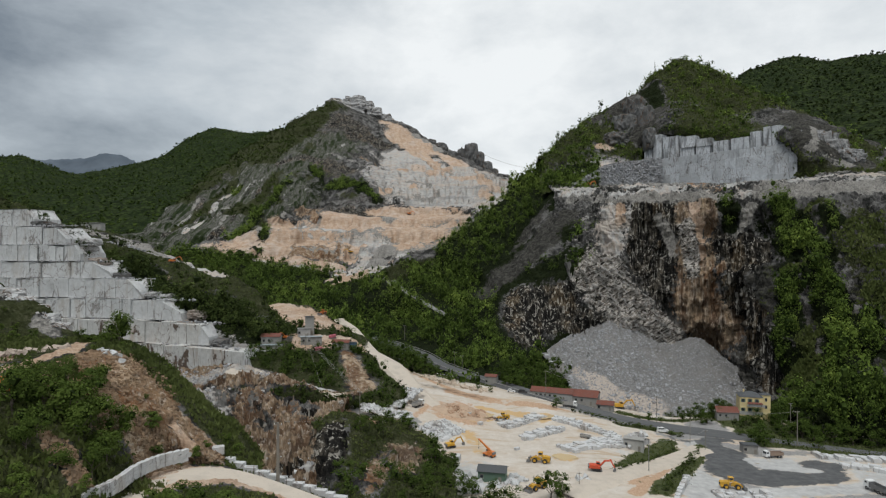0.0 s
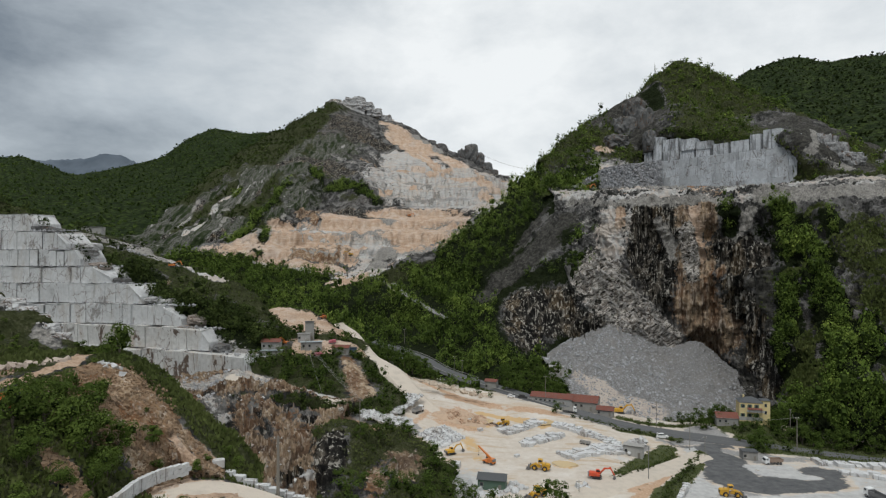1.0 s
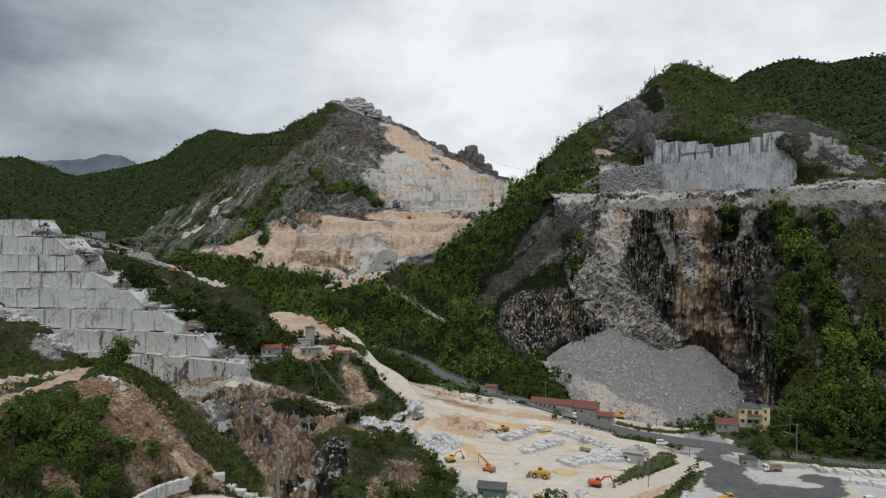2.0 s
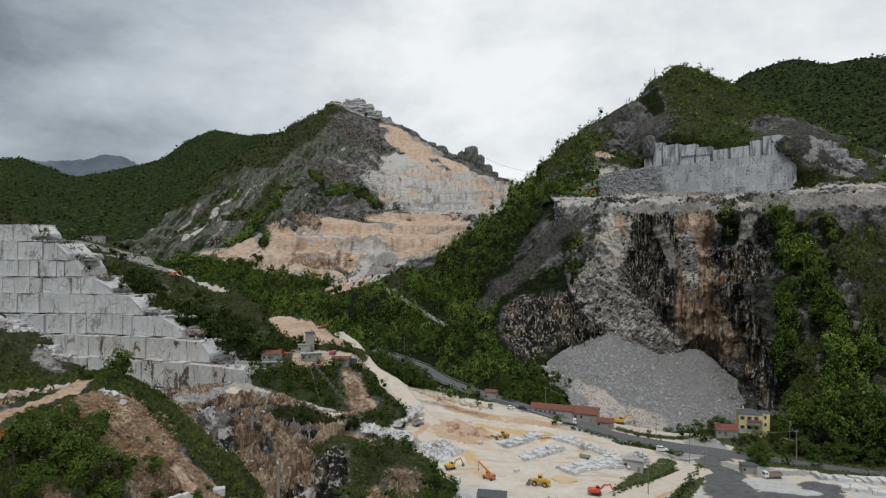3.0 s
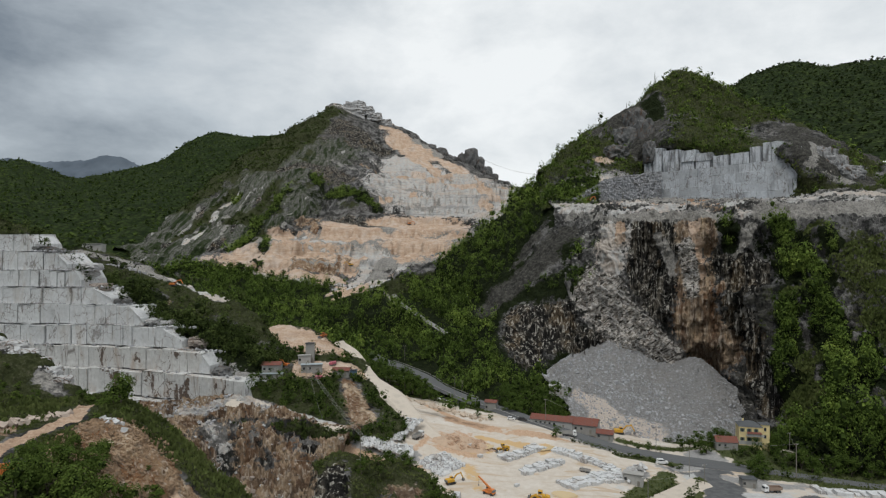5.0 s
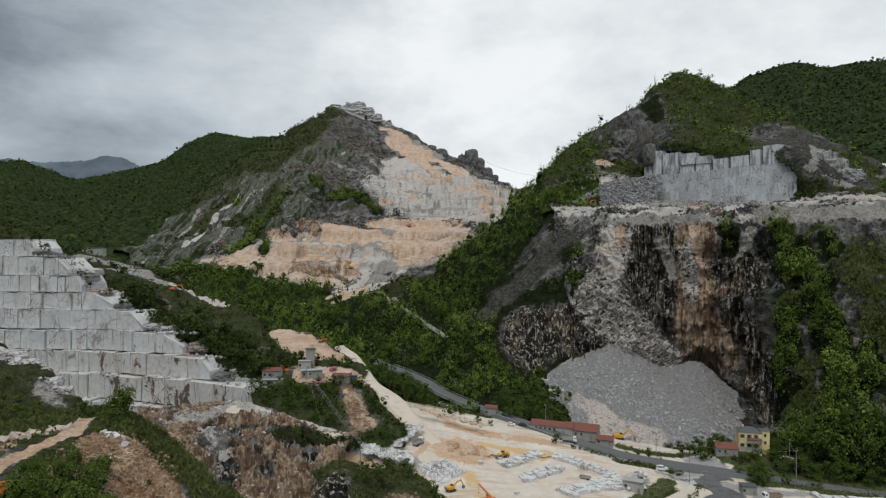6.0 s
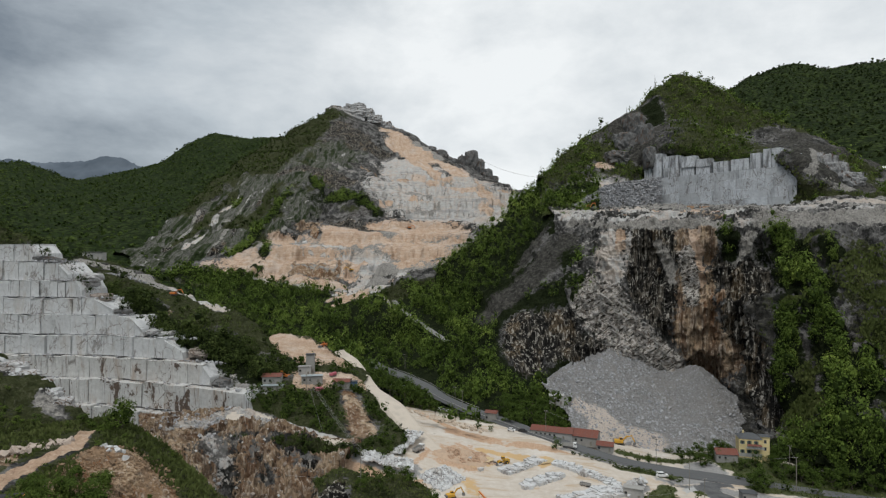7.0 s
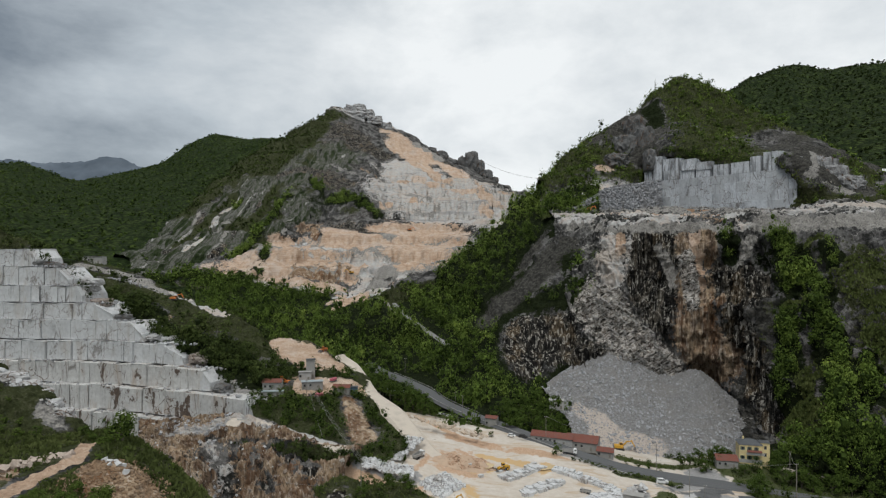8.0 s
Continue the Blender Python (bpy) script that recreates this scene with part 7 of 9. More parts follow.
rocks("ochre_spoil", on_heap(flat_spots(r, (1.6, 282, 5.5), (22.1, 290, 5.6), 13, 900), (9, 285), 14, 8.5, 3.0), 0.5, plain("ochre_spoil", (0.46, 0.31, 0.21), 0.95, wear=0.4), "heap of ochre spoil and stones", seed=113)
rocks("yard_rubble_heap", on_heap(flat_spots(r, (-5.7, 256, 1.1), (5.2, 268, 1.3), 13, 700), (-0.5, 262), 9, 6, 2.3), 0.85, MARBLE, "heap of broken white marble", seed=111)
rocks("yard_edge_rubble", np.concatenate([flat_spots(r, (1.2, 208, 1.2), (16.2, 203, -0.7), 12, 90), flat_spots(r, (16.4, 206, -0.4), (27.7, 212, 0), 7, 50), flat_spots(r, (48.3, 212, -0.4), (52.4, 205, -1.1), 7, 30), flat_spots(r, (75.6, 258, -3.4), (89.7, 272, -2.9), 8, 70)]) + [0, 0, 0.4], 1.2, MARBLE, "loose marble along the yard edge", seed=114)
rocks("roadside_rubble", np.concatenate([flat_spots(r, (-25.7, 330, 14.6), (22, 312, 6.8), 5, 120)]) + [0, 0, 0.5], 1.1, plain("cream_stones", (0.52, 0.43, 0.34), 0.95), "cream stones along the road bank", seed=115)
rocks("bank_stones", np.concatenate([near.spots(3000, "rust", seed=5, low=0.6, bare=True), near.spots(1800, "scree", seed=6, bare=True)]), 0.34, plain("orange_stones", (0.25, 0.165, 0.10), 0.95, wear=0.6), "orange and grey stones on the near bank", seed=116)
rocks("pale_bank_blocks", outcrop.spots(70, "marble", seed=7, bare=True), 0.8, MARBLE, "pale marble stones on the outcrop", seed=117)
rocks("crest_boulders", np.array([near.rest((x, y, 58), -0.1) for x, y in ((-73.4, 131), (-72.2, 130.4), (-71.2, 131), (-70.2, 130.2), (-69.2, 130.6), (-68.4, 129.4), (-71.6, 129.4))]), 1.15, MARBLE, "pale marble boulders on the bank crest", seed=131, spread=0.2, tilt=0.25)
rocks("track_heap", flat_spots(np.random.default_rng(15), (-93, 126, 58), (-83, 134, 58.3), 4, 120), 0.75, plain("reddish_stones", (0.44, 0.36, 0.30), 0.95, wear=0.5), "heap of reddish stones beside the dirt track", seed=130)
rocks("cliff_blocks", bank.spots(260, "marble", seed=8), 0.8, RUBBLE, "broken pale blocks lodged in the cliff", seed=118)
rocks("brown_cliff_blocks", bank.spots(420, "rust", seed=9), 0.8, BROWNROCK, "broken brown blocks lodged in the cliff", seed=128)
rocks("white_cliff_chips", bank.spots(350, "rust", seed=11), 0.5, MARBLE, "white marble chips caught in the cliff", seed=129)
rocks("shelf_rubble", left.spots(70, "scree", seed=10), 0.8, RUBBLE, "grey rubble on the scrubby hill", seed=119)
rocks("mountain_rubble", np.concatenate([flat_spots(r, (-208.3, 868, 106.5), (-138.4, 868, 108.2), 14, 260)]) + [0, 0, 2], 3.2, MARBLE, "pale rubble heap on the mountain terrace", seed=120)

HEAP = plain("ochre_earth", (0.47, 0.34, 0.24), 0.95, wear=0.4, scale=0.5)
def heap(name, centre, rx, ry, high, mat, label, seed, category="spoil heap"):
    """A dumped heap: a low cone with an uneven outline and lumpy slopes."""
    a = np.linspace(0, 2 * math.pi, 49)[:-1]
    r = np.linspace(0, 1, 18)[:, None]
    edge = 1 + 0.5 * fbm(np.stack([np.cos(a) * 1.6, np.sin(a) * 1.6, 0 * a], -1), 3, seed)
    x, y = rx * r * edge * np.cos(a), ry * r * edge * np.sin(a)
    z = high * (1 - r ** 1.3) * (1 + 0 * a)
    v = np.stack([x, y, z], -1)
    v[..., 2] += high * 0.9 * (1 - r ** 4) * fbm(v * [1, 1, 0] / 3.2, 4, seed + 3, 0.6)
    v[-1, :, 2] = -0.6
    v += np.array(centre)
    v[..., 2] += [[yard.rest(p).z - centre[2] for p in row] for row in v]
    q = np.arange(v.shape[0] * 48).reshape(-1, 48)
    n = np.roll(q, -1, 1)
    me = mesh_from(name, v, np.stack([q[:-1], q[1:], n[1:], n[:-1]], -1).reshape(-1, 4), True)
    me.materials.append(mat)
    return tagged(new(name, me), label, category)


heap("spoil_mound", yard.rest((9, 285, 4)), 14, 8.5, 3.2, HEAP, "low mound of ochre spoil", 83)
heap("rubble_core", yard.rest((-0.5, 262, 0.6)), 9, 6, 2.4, RUBBLE, "core of the white rubble heap", 84, "rubble heap")

# ---- puddles ----
def puddle(centre, rx, ry, seed):
    bm = bmesh.new()
    r = random.Random(seed)
    ring = [bm.verts.new((rx * math.cos(a) * (1 + 0.2 * math.sin(2 * a + seed) + r.uniform(-0.06, 0.06)), ry * math.sin(a) * (1 + 0.15 * math.cos(3 * a)), 0)) for a in [i * math.pi / 14 for i in range(28)]]
    bm.faces.new(ring)
    me = bpy.data.meshes.new("puddle")
    bm.to_mesh(me)
    bm.free()
    me.materials.append(WATER)
    tagged(new("puddle", me), "shallow ochre puddle on the yard floor", "puddle", "yard puddles").location = yard.rest(centre, -0.16)


puddle((16.4, 286, 0.5), 6.5, 5.5, 1)
puddle((47.3, 287, -0.1), 5.5, 4.5, 2)
puddle((47, 235, -0.8), 4.5, 3.5, 3)

# ---- woods ----
woods("far_woods", hill.spots(8000, "canopy", patch=200, low=0.1), 8.0, 8, 0.2, LEAF_FAR, "distant spring woodland on the green hill", sink=0.38, lobes=1, patch=160)
woods("ridge_woods", ridge.spots(5500, "canopy", patch=160, low=0.1), 8.0, 8, 0.2, LEAF_RIDGE, "dark woodland on the far ridge", sink=0.38, lobes=1, patch=140)
woods("mountain_scrub", mount.spots(2600, patch=60, low=0.5), 6.0, 8, 0.19, LEAF_SCRUB, "green scrub on the mountain shoulders", lobes=2, patch=80)
woods("mountain_foot_woods", mount.spots(900, "forest", seed=91, patch=30, low=0.6), 8.0, 40, 0.07, LEAF_MID, "woods at the foot of the mountain", lobes=5)
woods("valley_woods", valley.spots(1200, "forest", patch=34, low=0.55), 9.2, 96, 0.044, LEAF_MID, "spring woodland filling the valley", lobes=8, tall=1.3)
woods("spur_woods", spur.spots(1200, "forest", patch=32, low=0.7), 9.0, 96, 0.044, LEAF_MID, "bright spring woodland on the spur", lobes=8, tall=1.3)
woods("dome_scrub", dome.spots(2100, patch=30, low=0.2), 7.4, 34, 0.07, LEAF_MID, "green scrub on the rock dome", lobes=3)
crest = [np.array((237.4, 700, 213)), np.array((259.1, 672, 211.4)), np.array((279.4, 647, 200.5)), np.array((298.4, 624, 192.2)), np.array((323.1, 600, 190.6))]
r = np.random.default_rng(77)
woods("wall_top_scrub", np.array([crest[i] + (crest[i + 1] - crest[i]) * t + [0, r.uniform(-6, 3), r.uniform(-2.5, 1.0)] for i in range(4) for t in r.random(64)]), 5.2, 34, 0.075, LEAF_MID, "scrub hanging over the marble wall", lobes=3)
woods("cliff_woods", cliff.spots(430, "forest", patch=14, low=0.85), 8.4, 96, 0.044, LEAF_MID, "young trees clinging to the cliff side", lobes=8, tall=1.3)
woods("hill_thicket", left.spots(420, "forest", seed=92, patch=20, low=0.6), 7.0, 90, 0.05, LEAF_SCRUB, "dense dark thicket on the quarried hill", lobes=7)
woods("hill_scrub", left.spots(1000, patch=16, low=0.3), 6.4, 56, 0.06, LEAF_SCRUB, "dark scrub on the quarried hill", lobes=4)
ends = []
for z1, shift, right in ((104, 15, -240), (93.6, 12, -217), (82.5, 9, -206), (73, 6, -186), (63.5, 3, -163), (52.5, 0, -136), (41.5, -4, -116)):
    for i in range(9):
        x = right + r.uniform(-7, 7)
        ends.append((x, line_y(LEFT_LINE, x) + shift + r.uniform(-1, 4), z1 - (5 if x > right else 0) - r.uniform(0, 2)))
woods("bench_end_scrub", np.array(ends), 3.2, 60, 0.07, LEAF_SCRUB, "scrub growing at the ends of the benches", lobes=7)
woods("terrace_bushes", terrace.spots(380, patch=20, low=0.4), 4.8, 100, 0.05, LEAF_NEAR, "dense bushes on the terrace slope", lobes=7)
woods("ledge_bushes", bank.spots(120, patch=16, low=0.4), 2.6, 60, 0.10, LEAF_SCRUB, "low bushes on the ledge")

def grass(name, places, size, mat, label, seed=31):
    """Tufts of grass: fans of narrow blades."""
    r = np.random.default_rng(seed)
    n = len(places)
    q = 4
    c = np.repeat(places, q, 0) + r.normal(0, size * 0.5, (n * q, 3)) * [1, 1, 0.1]
    a = r.uniform(0, 6.28, (n * q, 1))
    side = np.concatenate([np.cos(a), np.sin(a), 0 * a], 1) * size * 0.34
    up = np.concatenate([r.normal(0, 0.3, (n * q, 2)), np.ones((n * q, 1))], 1) * size * r.uniform(0.5, 1.2, (n * q, 1))
    v = np.stack([c - side, c + side, c + side * 0.5 + up, c - side * 0.5 + up], 1)
    tone = np.repeat(np.clip(0.5 + fbm(places / 9.0, 3, seed), 0.1, 1), q)
    tagged(new(name, leaf_mesh(name, v.reshape(-1, 3), tone, mat)), label, "grass", kind="stuff")


LEAF_GRASS = make_leaf("rough_grass", (0.048, 0.062, 0.021), (0.095, 0.118, 0.037), (0.17, 0.19, 0.07))
grass("bank_grass", near.spots(10000, "turf", seed=33, low=0.3, patch=9), 0.8, LEAF_GRASS, "rough green grass on the near bank")
grass("shelf_grass", lower.spots(2500, "turf", seed=34, low=0.3, patch=9), 0.5, LEAF_GRASS, "rough grass beside the near road")
grass("knoll_grass", knoll.spots(3500, "turf", seed=35, low=0.4, patch=9), 0.6, LEAF_GRASS, "rough grass on the rocky knoll")
grass("yard_verge_grass", yard.spots(3500, "turf", seed=36, low=0.4, patch=9), 0.6, LEAF_GRASS, "rough grass on the yard verges")
grass("hill_grass", left.spots(3000, "turf", seed=37, low=0.4, patch=14), 0.9, LEAF_GRASS, "thin grass on the quarried hill")
grass("cliff_grass", cliff.spots(5000, "turf", seed=39, low=0.35, patch=14), 1.5, LEAF_GRASS, "grass on the steep side of the cliff")
grass("dome_grass", dome.spots(6000, "turf", seed=38, low=0.3, patch=30), 2.4, LEAF_GRASS, "bright grass on the dome")

# ---- plants that stand alone ----
def plant(kind, seed, size, quads, leaf, mat, label, group):
    """A tree or bush about size metres high: tapered trunk with limbs, and a loose leafy crown."""
    r = random.Random(seed)
    t = thing(kind, label, kind, group)
    k = Kit()
    low = 0.3 if kind == "tree" else 0.2
    k.tube((0, 0, -0.25), (0.02 * size, 0, low * size), 0.032 * size, 0.02 * size, 8)
    for i in range(6):
        a = i * 1.05 + r.uniform(-0.3, 0.3)
        z = low * size * r.uniform(0.5, 1.0)
        k.tube((0.01 * size, 0, z), (0.26 * size * math.cos(a), 0.26 * size * math.sin(a), z + size * r.uniform(0.16, 0.34)), 0.014 * size, 0.005 * size, 6)
    part("trunk", k, BARK, t)
    g = np.random.default_rng(seed)
    q, shade = crown_leaves(g, quads, leaf, 12 if kind == "tree" else 8)
    v = q.reshape(-1, 3)
    v = v * [0.95, 0.95, 0.9 if kind == "tree" else 0.75] + [0, 0, 0.06 if kind == "tree" else -0.04]
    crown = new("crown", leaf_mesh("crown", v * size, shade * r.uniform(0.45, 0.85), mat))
    crown.parent = t
    return t


TREES = [plant("tree", 201 + i, 7.0, 760, 0.035, LEAF_NEAR, "leafy green spring tree on the slope", "trees on the slopes") for i in range(4)]
TREES_NEAR = [plant("tree", 251 + i, 7.0, 1600, 0.028, LEAF_NEAR, "leafy green tree on the near bank", "trees on the near bank") for i in range(4)]
BUSHES_NEAR = [plant("bush", 271 + i, 3.0, 850, 0.038, LEAF_NEAR, "dense green bush on the near bank", "bushes on the near bank") for i in range(3)]
BUSHES = [plant("bush", 231 + i, 3.0, 240, 0.056, LEAF_SCRUB, "dense green bush on rough ground", "bushes on the slopes") for i in range(4)]
PLANTED = set()


def grow(kinds, p, size, rng):
    """Stands one of the plants at p; the first of each kind is used itself."""
    o = rng.choice(kinds)
    base = 7.0 if kinds[0].name.startswith("tree") else 3.0
    m = pose(*p, 0, 0, rng.uniform(0, 360))
    s = size / base
    if o.name not in PLANTED:
        PLANTED.add(o.name)
        o.scale = (s, s, s * rng.uniform(0.85, 1.2))
        o.matrix_basis = m @ Matrix.Diagonal((*o.scale, 1))
        return
    c = copy_thing(o, m)
    c.scale = (s, s, s * rng.uniform(0.85, 1.2))


rng = random.Random(12)
for p in near.spots(70, "turf", seed=21, low=0.5, patch=12):
    grow(BUSHES_NEAR, p, rng.uniform(0.9, 2.0), rng)
for p, h in (((-77, 145, 57), 8.5), ((-80, 147, 56.8), 6), ((-66, 112, 52), 8), ((-62.5, 108, 49), 8), ((-60, 113, 48), 6.5), ((-68, 104, 52), 8.5), ((-72.5, 107, 54.5), 6), ((-61, 102, 46), 8), ((-58.5, 106, 45), 7), ((-64, 96, 47), 6), ((-70, 113, 54.5), 5.5), ((-75, 109, 56), 5), ((-66, 118, 52), 5), ((-63, 92, 48), 5), ((-57, 99, 43.5), 5.5), ((-70, 99, 52), 8), ((-64, 104, 49), 9), ((-58, 93, 44), 5)):
    grow(TREES_NEAR, near.rest(p, 0.2), h, rng)
for p, h in (((-86, 148, 57), 3.4), ((-83, 145, 57), 3.2), ((-89, 150, 56.8), 3.6), ((-92, 148, 57), 2.6), ((-80, 141, 58), 2.2), ((-75, 131, 58), 1.8), ((-72, 137, 57.5), 2.0), ((-57, 119.5, 44), 4.2), ((-55.8, 119, 43), 3.2), ((-50.5, 124, 40), 2.6), ((-48.6, 125.5, 38.5), 2.2), ((-47, 134, 36), 3), ((-44.5, 132, 34), 3.4), ((-59, 85, 47), 4), ((-56, 80, 46), 4), ((-53, 82, 45), 3.5), ((-77, 116, 57), 2.6), ((-73, 119, 56.5), 2.4), ((-69.5, 120, 54), 2.2), ((-54, 92, 42), 3), ((-67, 88, 49), 4), ((-62, 82, 48), 4)):
    grow(BUSHES_NEAR, near.rest(p, 0.1), h, rng)
for p, h in (((-57, 120, 44), 3.4), ((-50, 123.5, 40), 2.6), ((-52.5, 121.5, 40), 1.8), ((-60.5, 124, 48.5), 1.5)):
    grow(BUSHES_NEAR, near.rest(p, 0.1), h, rng)
for p, h in (((-119, 151, 59), 4.2), ((-114, 149, 58.5), 3.8), ((-109, 148, 58), 3.8), ((-104, 148, 57.5), 3.4), ((-100, 149, 57), 2.8), ((-112, 154, 60), 3), ((-118, 157, 62), 3.2), ((-124, 160, 64), 3.4), ((-107, 153, 58.6), 2.6), ((-127, 155, 61), 4), ((-121, 164, 64.5), 2.2), ((-115, 160, 61.6), 2.2)):
    grow(BUSHES_NEAR, outcrop.rest(p, 0.1), h, rng)
for p, h in (((-46.7, 98, 37.9), 4.5), ((-44.9, 100, 37.6), 5), ((-42, 101, 37.7), 5.5), ((-39.2, 101, 37.4), 5), ((-35.9, 101, 37.2), 5), ((-32.9, 101, 36.9), 4), ((-38.6, 96, 37.4), 5.5), ((-42.2, 94, 37.4), 5.5), ((-34.2, 96, 36.9), 4.5)):
    grow(BUSHES_NEAR, lower.rest(p, 0.2), h, rng)
for p in knoll.spots(46, "turf", seed=22, low=0.5, patch=10):
    grow(TREES if p[2] < 20 and rng.random() < 0.5 else BUSHES, p, rng.uniform(3.0, 6.5), rng)
for p, h in (((-31.7, 186, 9.5), 6), ((-24.8, 186, 8.1), 8), ((-17.9, 186, 6.4), 9), ((-27.4, 180, 6.8), 9), ((-11.3, 190, 4.5), 8), ((-4.4, 198, 2.8), 8), ((2.9, 196, 2.1), 8), ((9.3, 197, 1.3), 7), ((-2.8, 216, 4.1), 8), ((1.1, 205, 3.2), 6), ((7.7, 203, 2.1), 6), ((-17.6, 232, 6.7), 7), ((-26.7, 232, 8), 5), ((-12.5, 228, 6.3), 6), ((-9.6, 235, 5.1), 5), ((34.3, 194, -0.7), 9), ((38.3, 196, -0.6), 7), ((15.1, 190, 0.9), 8), ((21.1, 188, 0.9), 7), ((-38.2, 184, 2.6), 6)):
    grow(TREES, yard.rest(p, 0.3) if p[0] > 5 else Vector(p), h, rng)
for i in range(16):
    t = i / 15
    a, b = Vector((64.6, 222, -2.5)), Vector((97.8, 260, -5.5))
    grow(BUSHES, yard.rest(a.lerp(b, t) + Vector((rng.uniform(-1, 1), 0, 0)), 0.1), rng.uniform(2.0, 3.6), rng)
    a, b = Vector((74.6, 206, -3.8)), Vector((111.6, 264, -5.9))
    grow(BUSHES, yard.rest(a.lerp(b, t) + Vector((rng.uniform(-1, 1), 0, 0)), 0.1), rng.uniform(2.4, 4.2), rng)
for p, h in (((124.1, 318, -7.5), 6), ((128.3, 316, -6.4), 7), ((133.8, 318, -5.2), 8), ((136.2, 312, -5), 7), ((140.5, 312, -3.6), 8), ((145.9, 310, -3.6), 6), ((149.7, 288, -7.8), 8), ((141.7, 276, -9.8), 8), ((143.2, 272, -10), 6), ((147, 297, -5.6), 6), ((153.5, 298, -5.9), 7), ((165.4, 302, -5.1), 9), ((171.5, 308, -3.9), 9), ((183.6, 302, -3.7), 11), ((190.7, 300, -5.4), 11), ((200.5, 298, -5.9), 11)):
    grow(TREES, yard.rest(p, 0.3), h, rng)
for p, h in (((210.1, 294, -6.9), 11), ((126.8, 300, -4.2), 7), ((136.4, 306, -1.4), 8), ((142.1, 308, -0.2), 8), ((129.2, 298, -3.1), 6), ((143.7, 284, -7.9), 5), ((145.6, 280, -8.5), 7), ((150.5, 281, -8.3), 5), ((139.4, 286, -7.7), 4), ((162.6, 292, -5.2), 9), ((170.9, 290, -6.3), 9), ((169.7, 275, -10.2), 6), ((156.8, 277, -9.6), 5), ((183.1, 286, -9.3), 9), ((191.1, 284, -9.2), 9), ((198.9, 282, -9.9), 10), ((173.9, 286, -8.5), 8)):
    grow(TREES, yard.rest(p, 0.3), h, rng)
for p in ((131.7, 350.0, -11.2), (135.0, 345.9, -12.0), (134.7, 331.8, -7.6), (140.5, 332.5, -9.7), (135.6, 310.6, -4.6), (137.4, 305.0, -4.0), (139.7, 300.9, -3.9), (142.0, 296.9, -4.5), (144.1, 294.6, -5.7), (128.8, 350.9, -9.4), (146.9, 287.6, -7.7), (145.6, 280.1, -7.5), (148.6, 278.5, -8.0)):
    grow(BUSHES, yard.rest(p, 0.2), rng.uniform(2.5, 4.5), rng)
for i in range(30):
    a, b = Vector((62.4, 298, -0.6)), Vector((111.4, 279, -5.6))
    grow(BUSHES, yard.rest(a.lerp(b, (i + rng.random()) / 30) + Vector((0, rng.uniform(-1.5, 1.5), 0)), 0.1), rng.uniform(1.8, 3.4), rng)
for p in cliff.spots(40, "forest", seed=27, low=0.4, patch=20):
    if p[1] < 315:
        grow(TREES, p, rng.uniform(7, 12), rng)
for i in range(20):
    p = Vector((159.4, 291, -9.3)).lerp(Vector((213.2, 282, -13.8)), (i + rng.random()) / 20) + Vector((0, rng.uniform(0, 16), 0))
    grow(TREES, yard.rest(p, 0.3), rng.uniform(6, 10), rng)
for p, h in (((56.4, 303, 1.1), 6), ((5, 335, 2.7), 4), ((18.5, 328, 3.4), 5), ((25.9, 325, 2.9), 4), ((107.3, 300, -6.5), 4), ((102.8, 303, -6.2), 5), ((93, 308, -4.8), 4), ((97.8, 305, -5.9), 4), ((-21.4, 360, 8.6), 6), ((-12.8, 355, 8), 7), ((-28.6, 368, 9.4), 6), ((-4.5, 350, 6.4), 6)):
    grow(TREES if h > 4.5 else BUSHES, yard.rest(p, 0.2), h, rng)
for p, h in (((-44, 390, 12), 9), ((-38, 383, 11), 9), ((-33, 376, 11), 10), ((-28, 371, 10), 9), ((-23, 366, 9.5), 10), ((-18, 362, 9), 9), ((-13, 358, 8.5), 7), ((-8, 354, 7.5), 5.5), ((-48, 398, 12), 8), ((-20, 372, 9), 11), ((-30, 380, 10), 11), ((-16, 368, 8.5), 10), ((-11, 364, 8), 10), ((-15, 360, 8.5), 9), ((-24, 377, 9), 11), ((-9, 361, 7.5), 8), ((-35, 388, 10.5), 10), ((-5, 357, 7), 6)):
    grow(TREES, valley.rest(p, 0.3) if p[1] > 384 else Vector(p), h, rng)
for i in range(34):
    p = Vector((31.6, 338, 2)).lerp(Vector((70.7, 345, 0.4)), rng.random()) + Vector((0, rng.uniform(0, 40), 0))
    grow(TREES, yard.rest(p, 0.2) if p.y < 352 else Vector((p.x, p.y, -4 + 0.32 * (p.y - 350))), rng.uniform(7, 11), rng)


# ---- machines ----
def wheel(parent, x, y, r, w, rim):
    s = 1 if y > 0 else -1
    t = part("wheel", Kit().tube((x, y - w / 2, r), (x, y + w / 2, r), r, sides=18), BLACK, parent)
    part("rim", Kit().tube((x, y + s * w * 0.1, r), (x, y + s * (w / 2 + 0.03), r), r * 0.55, sides=12), rim, t)


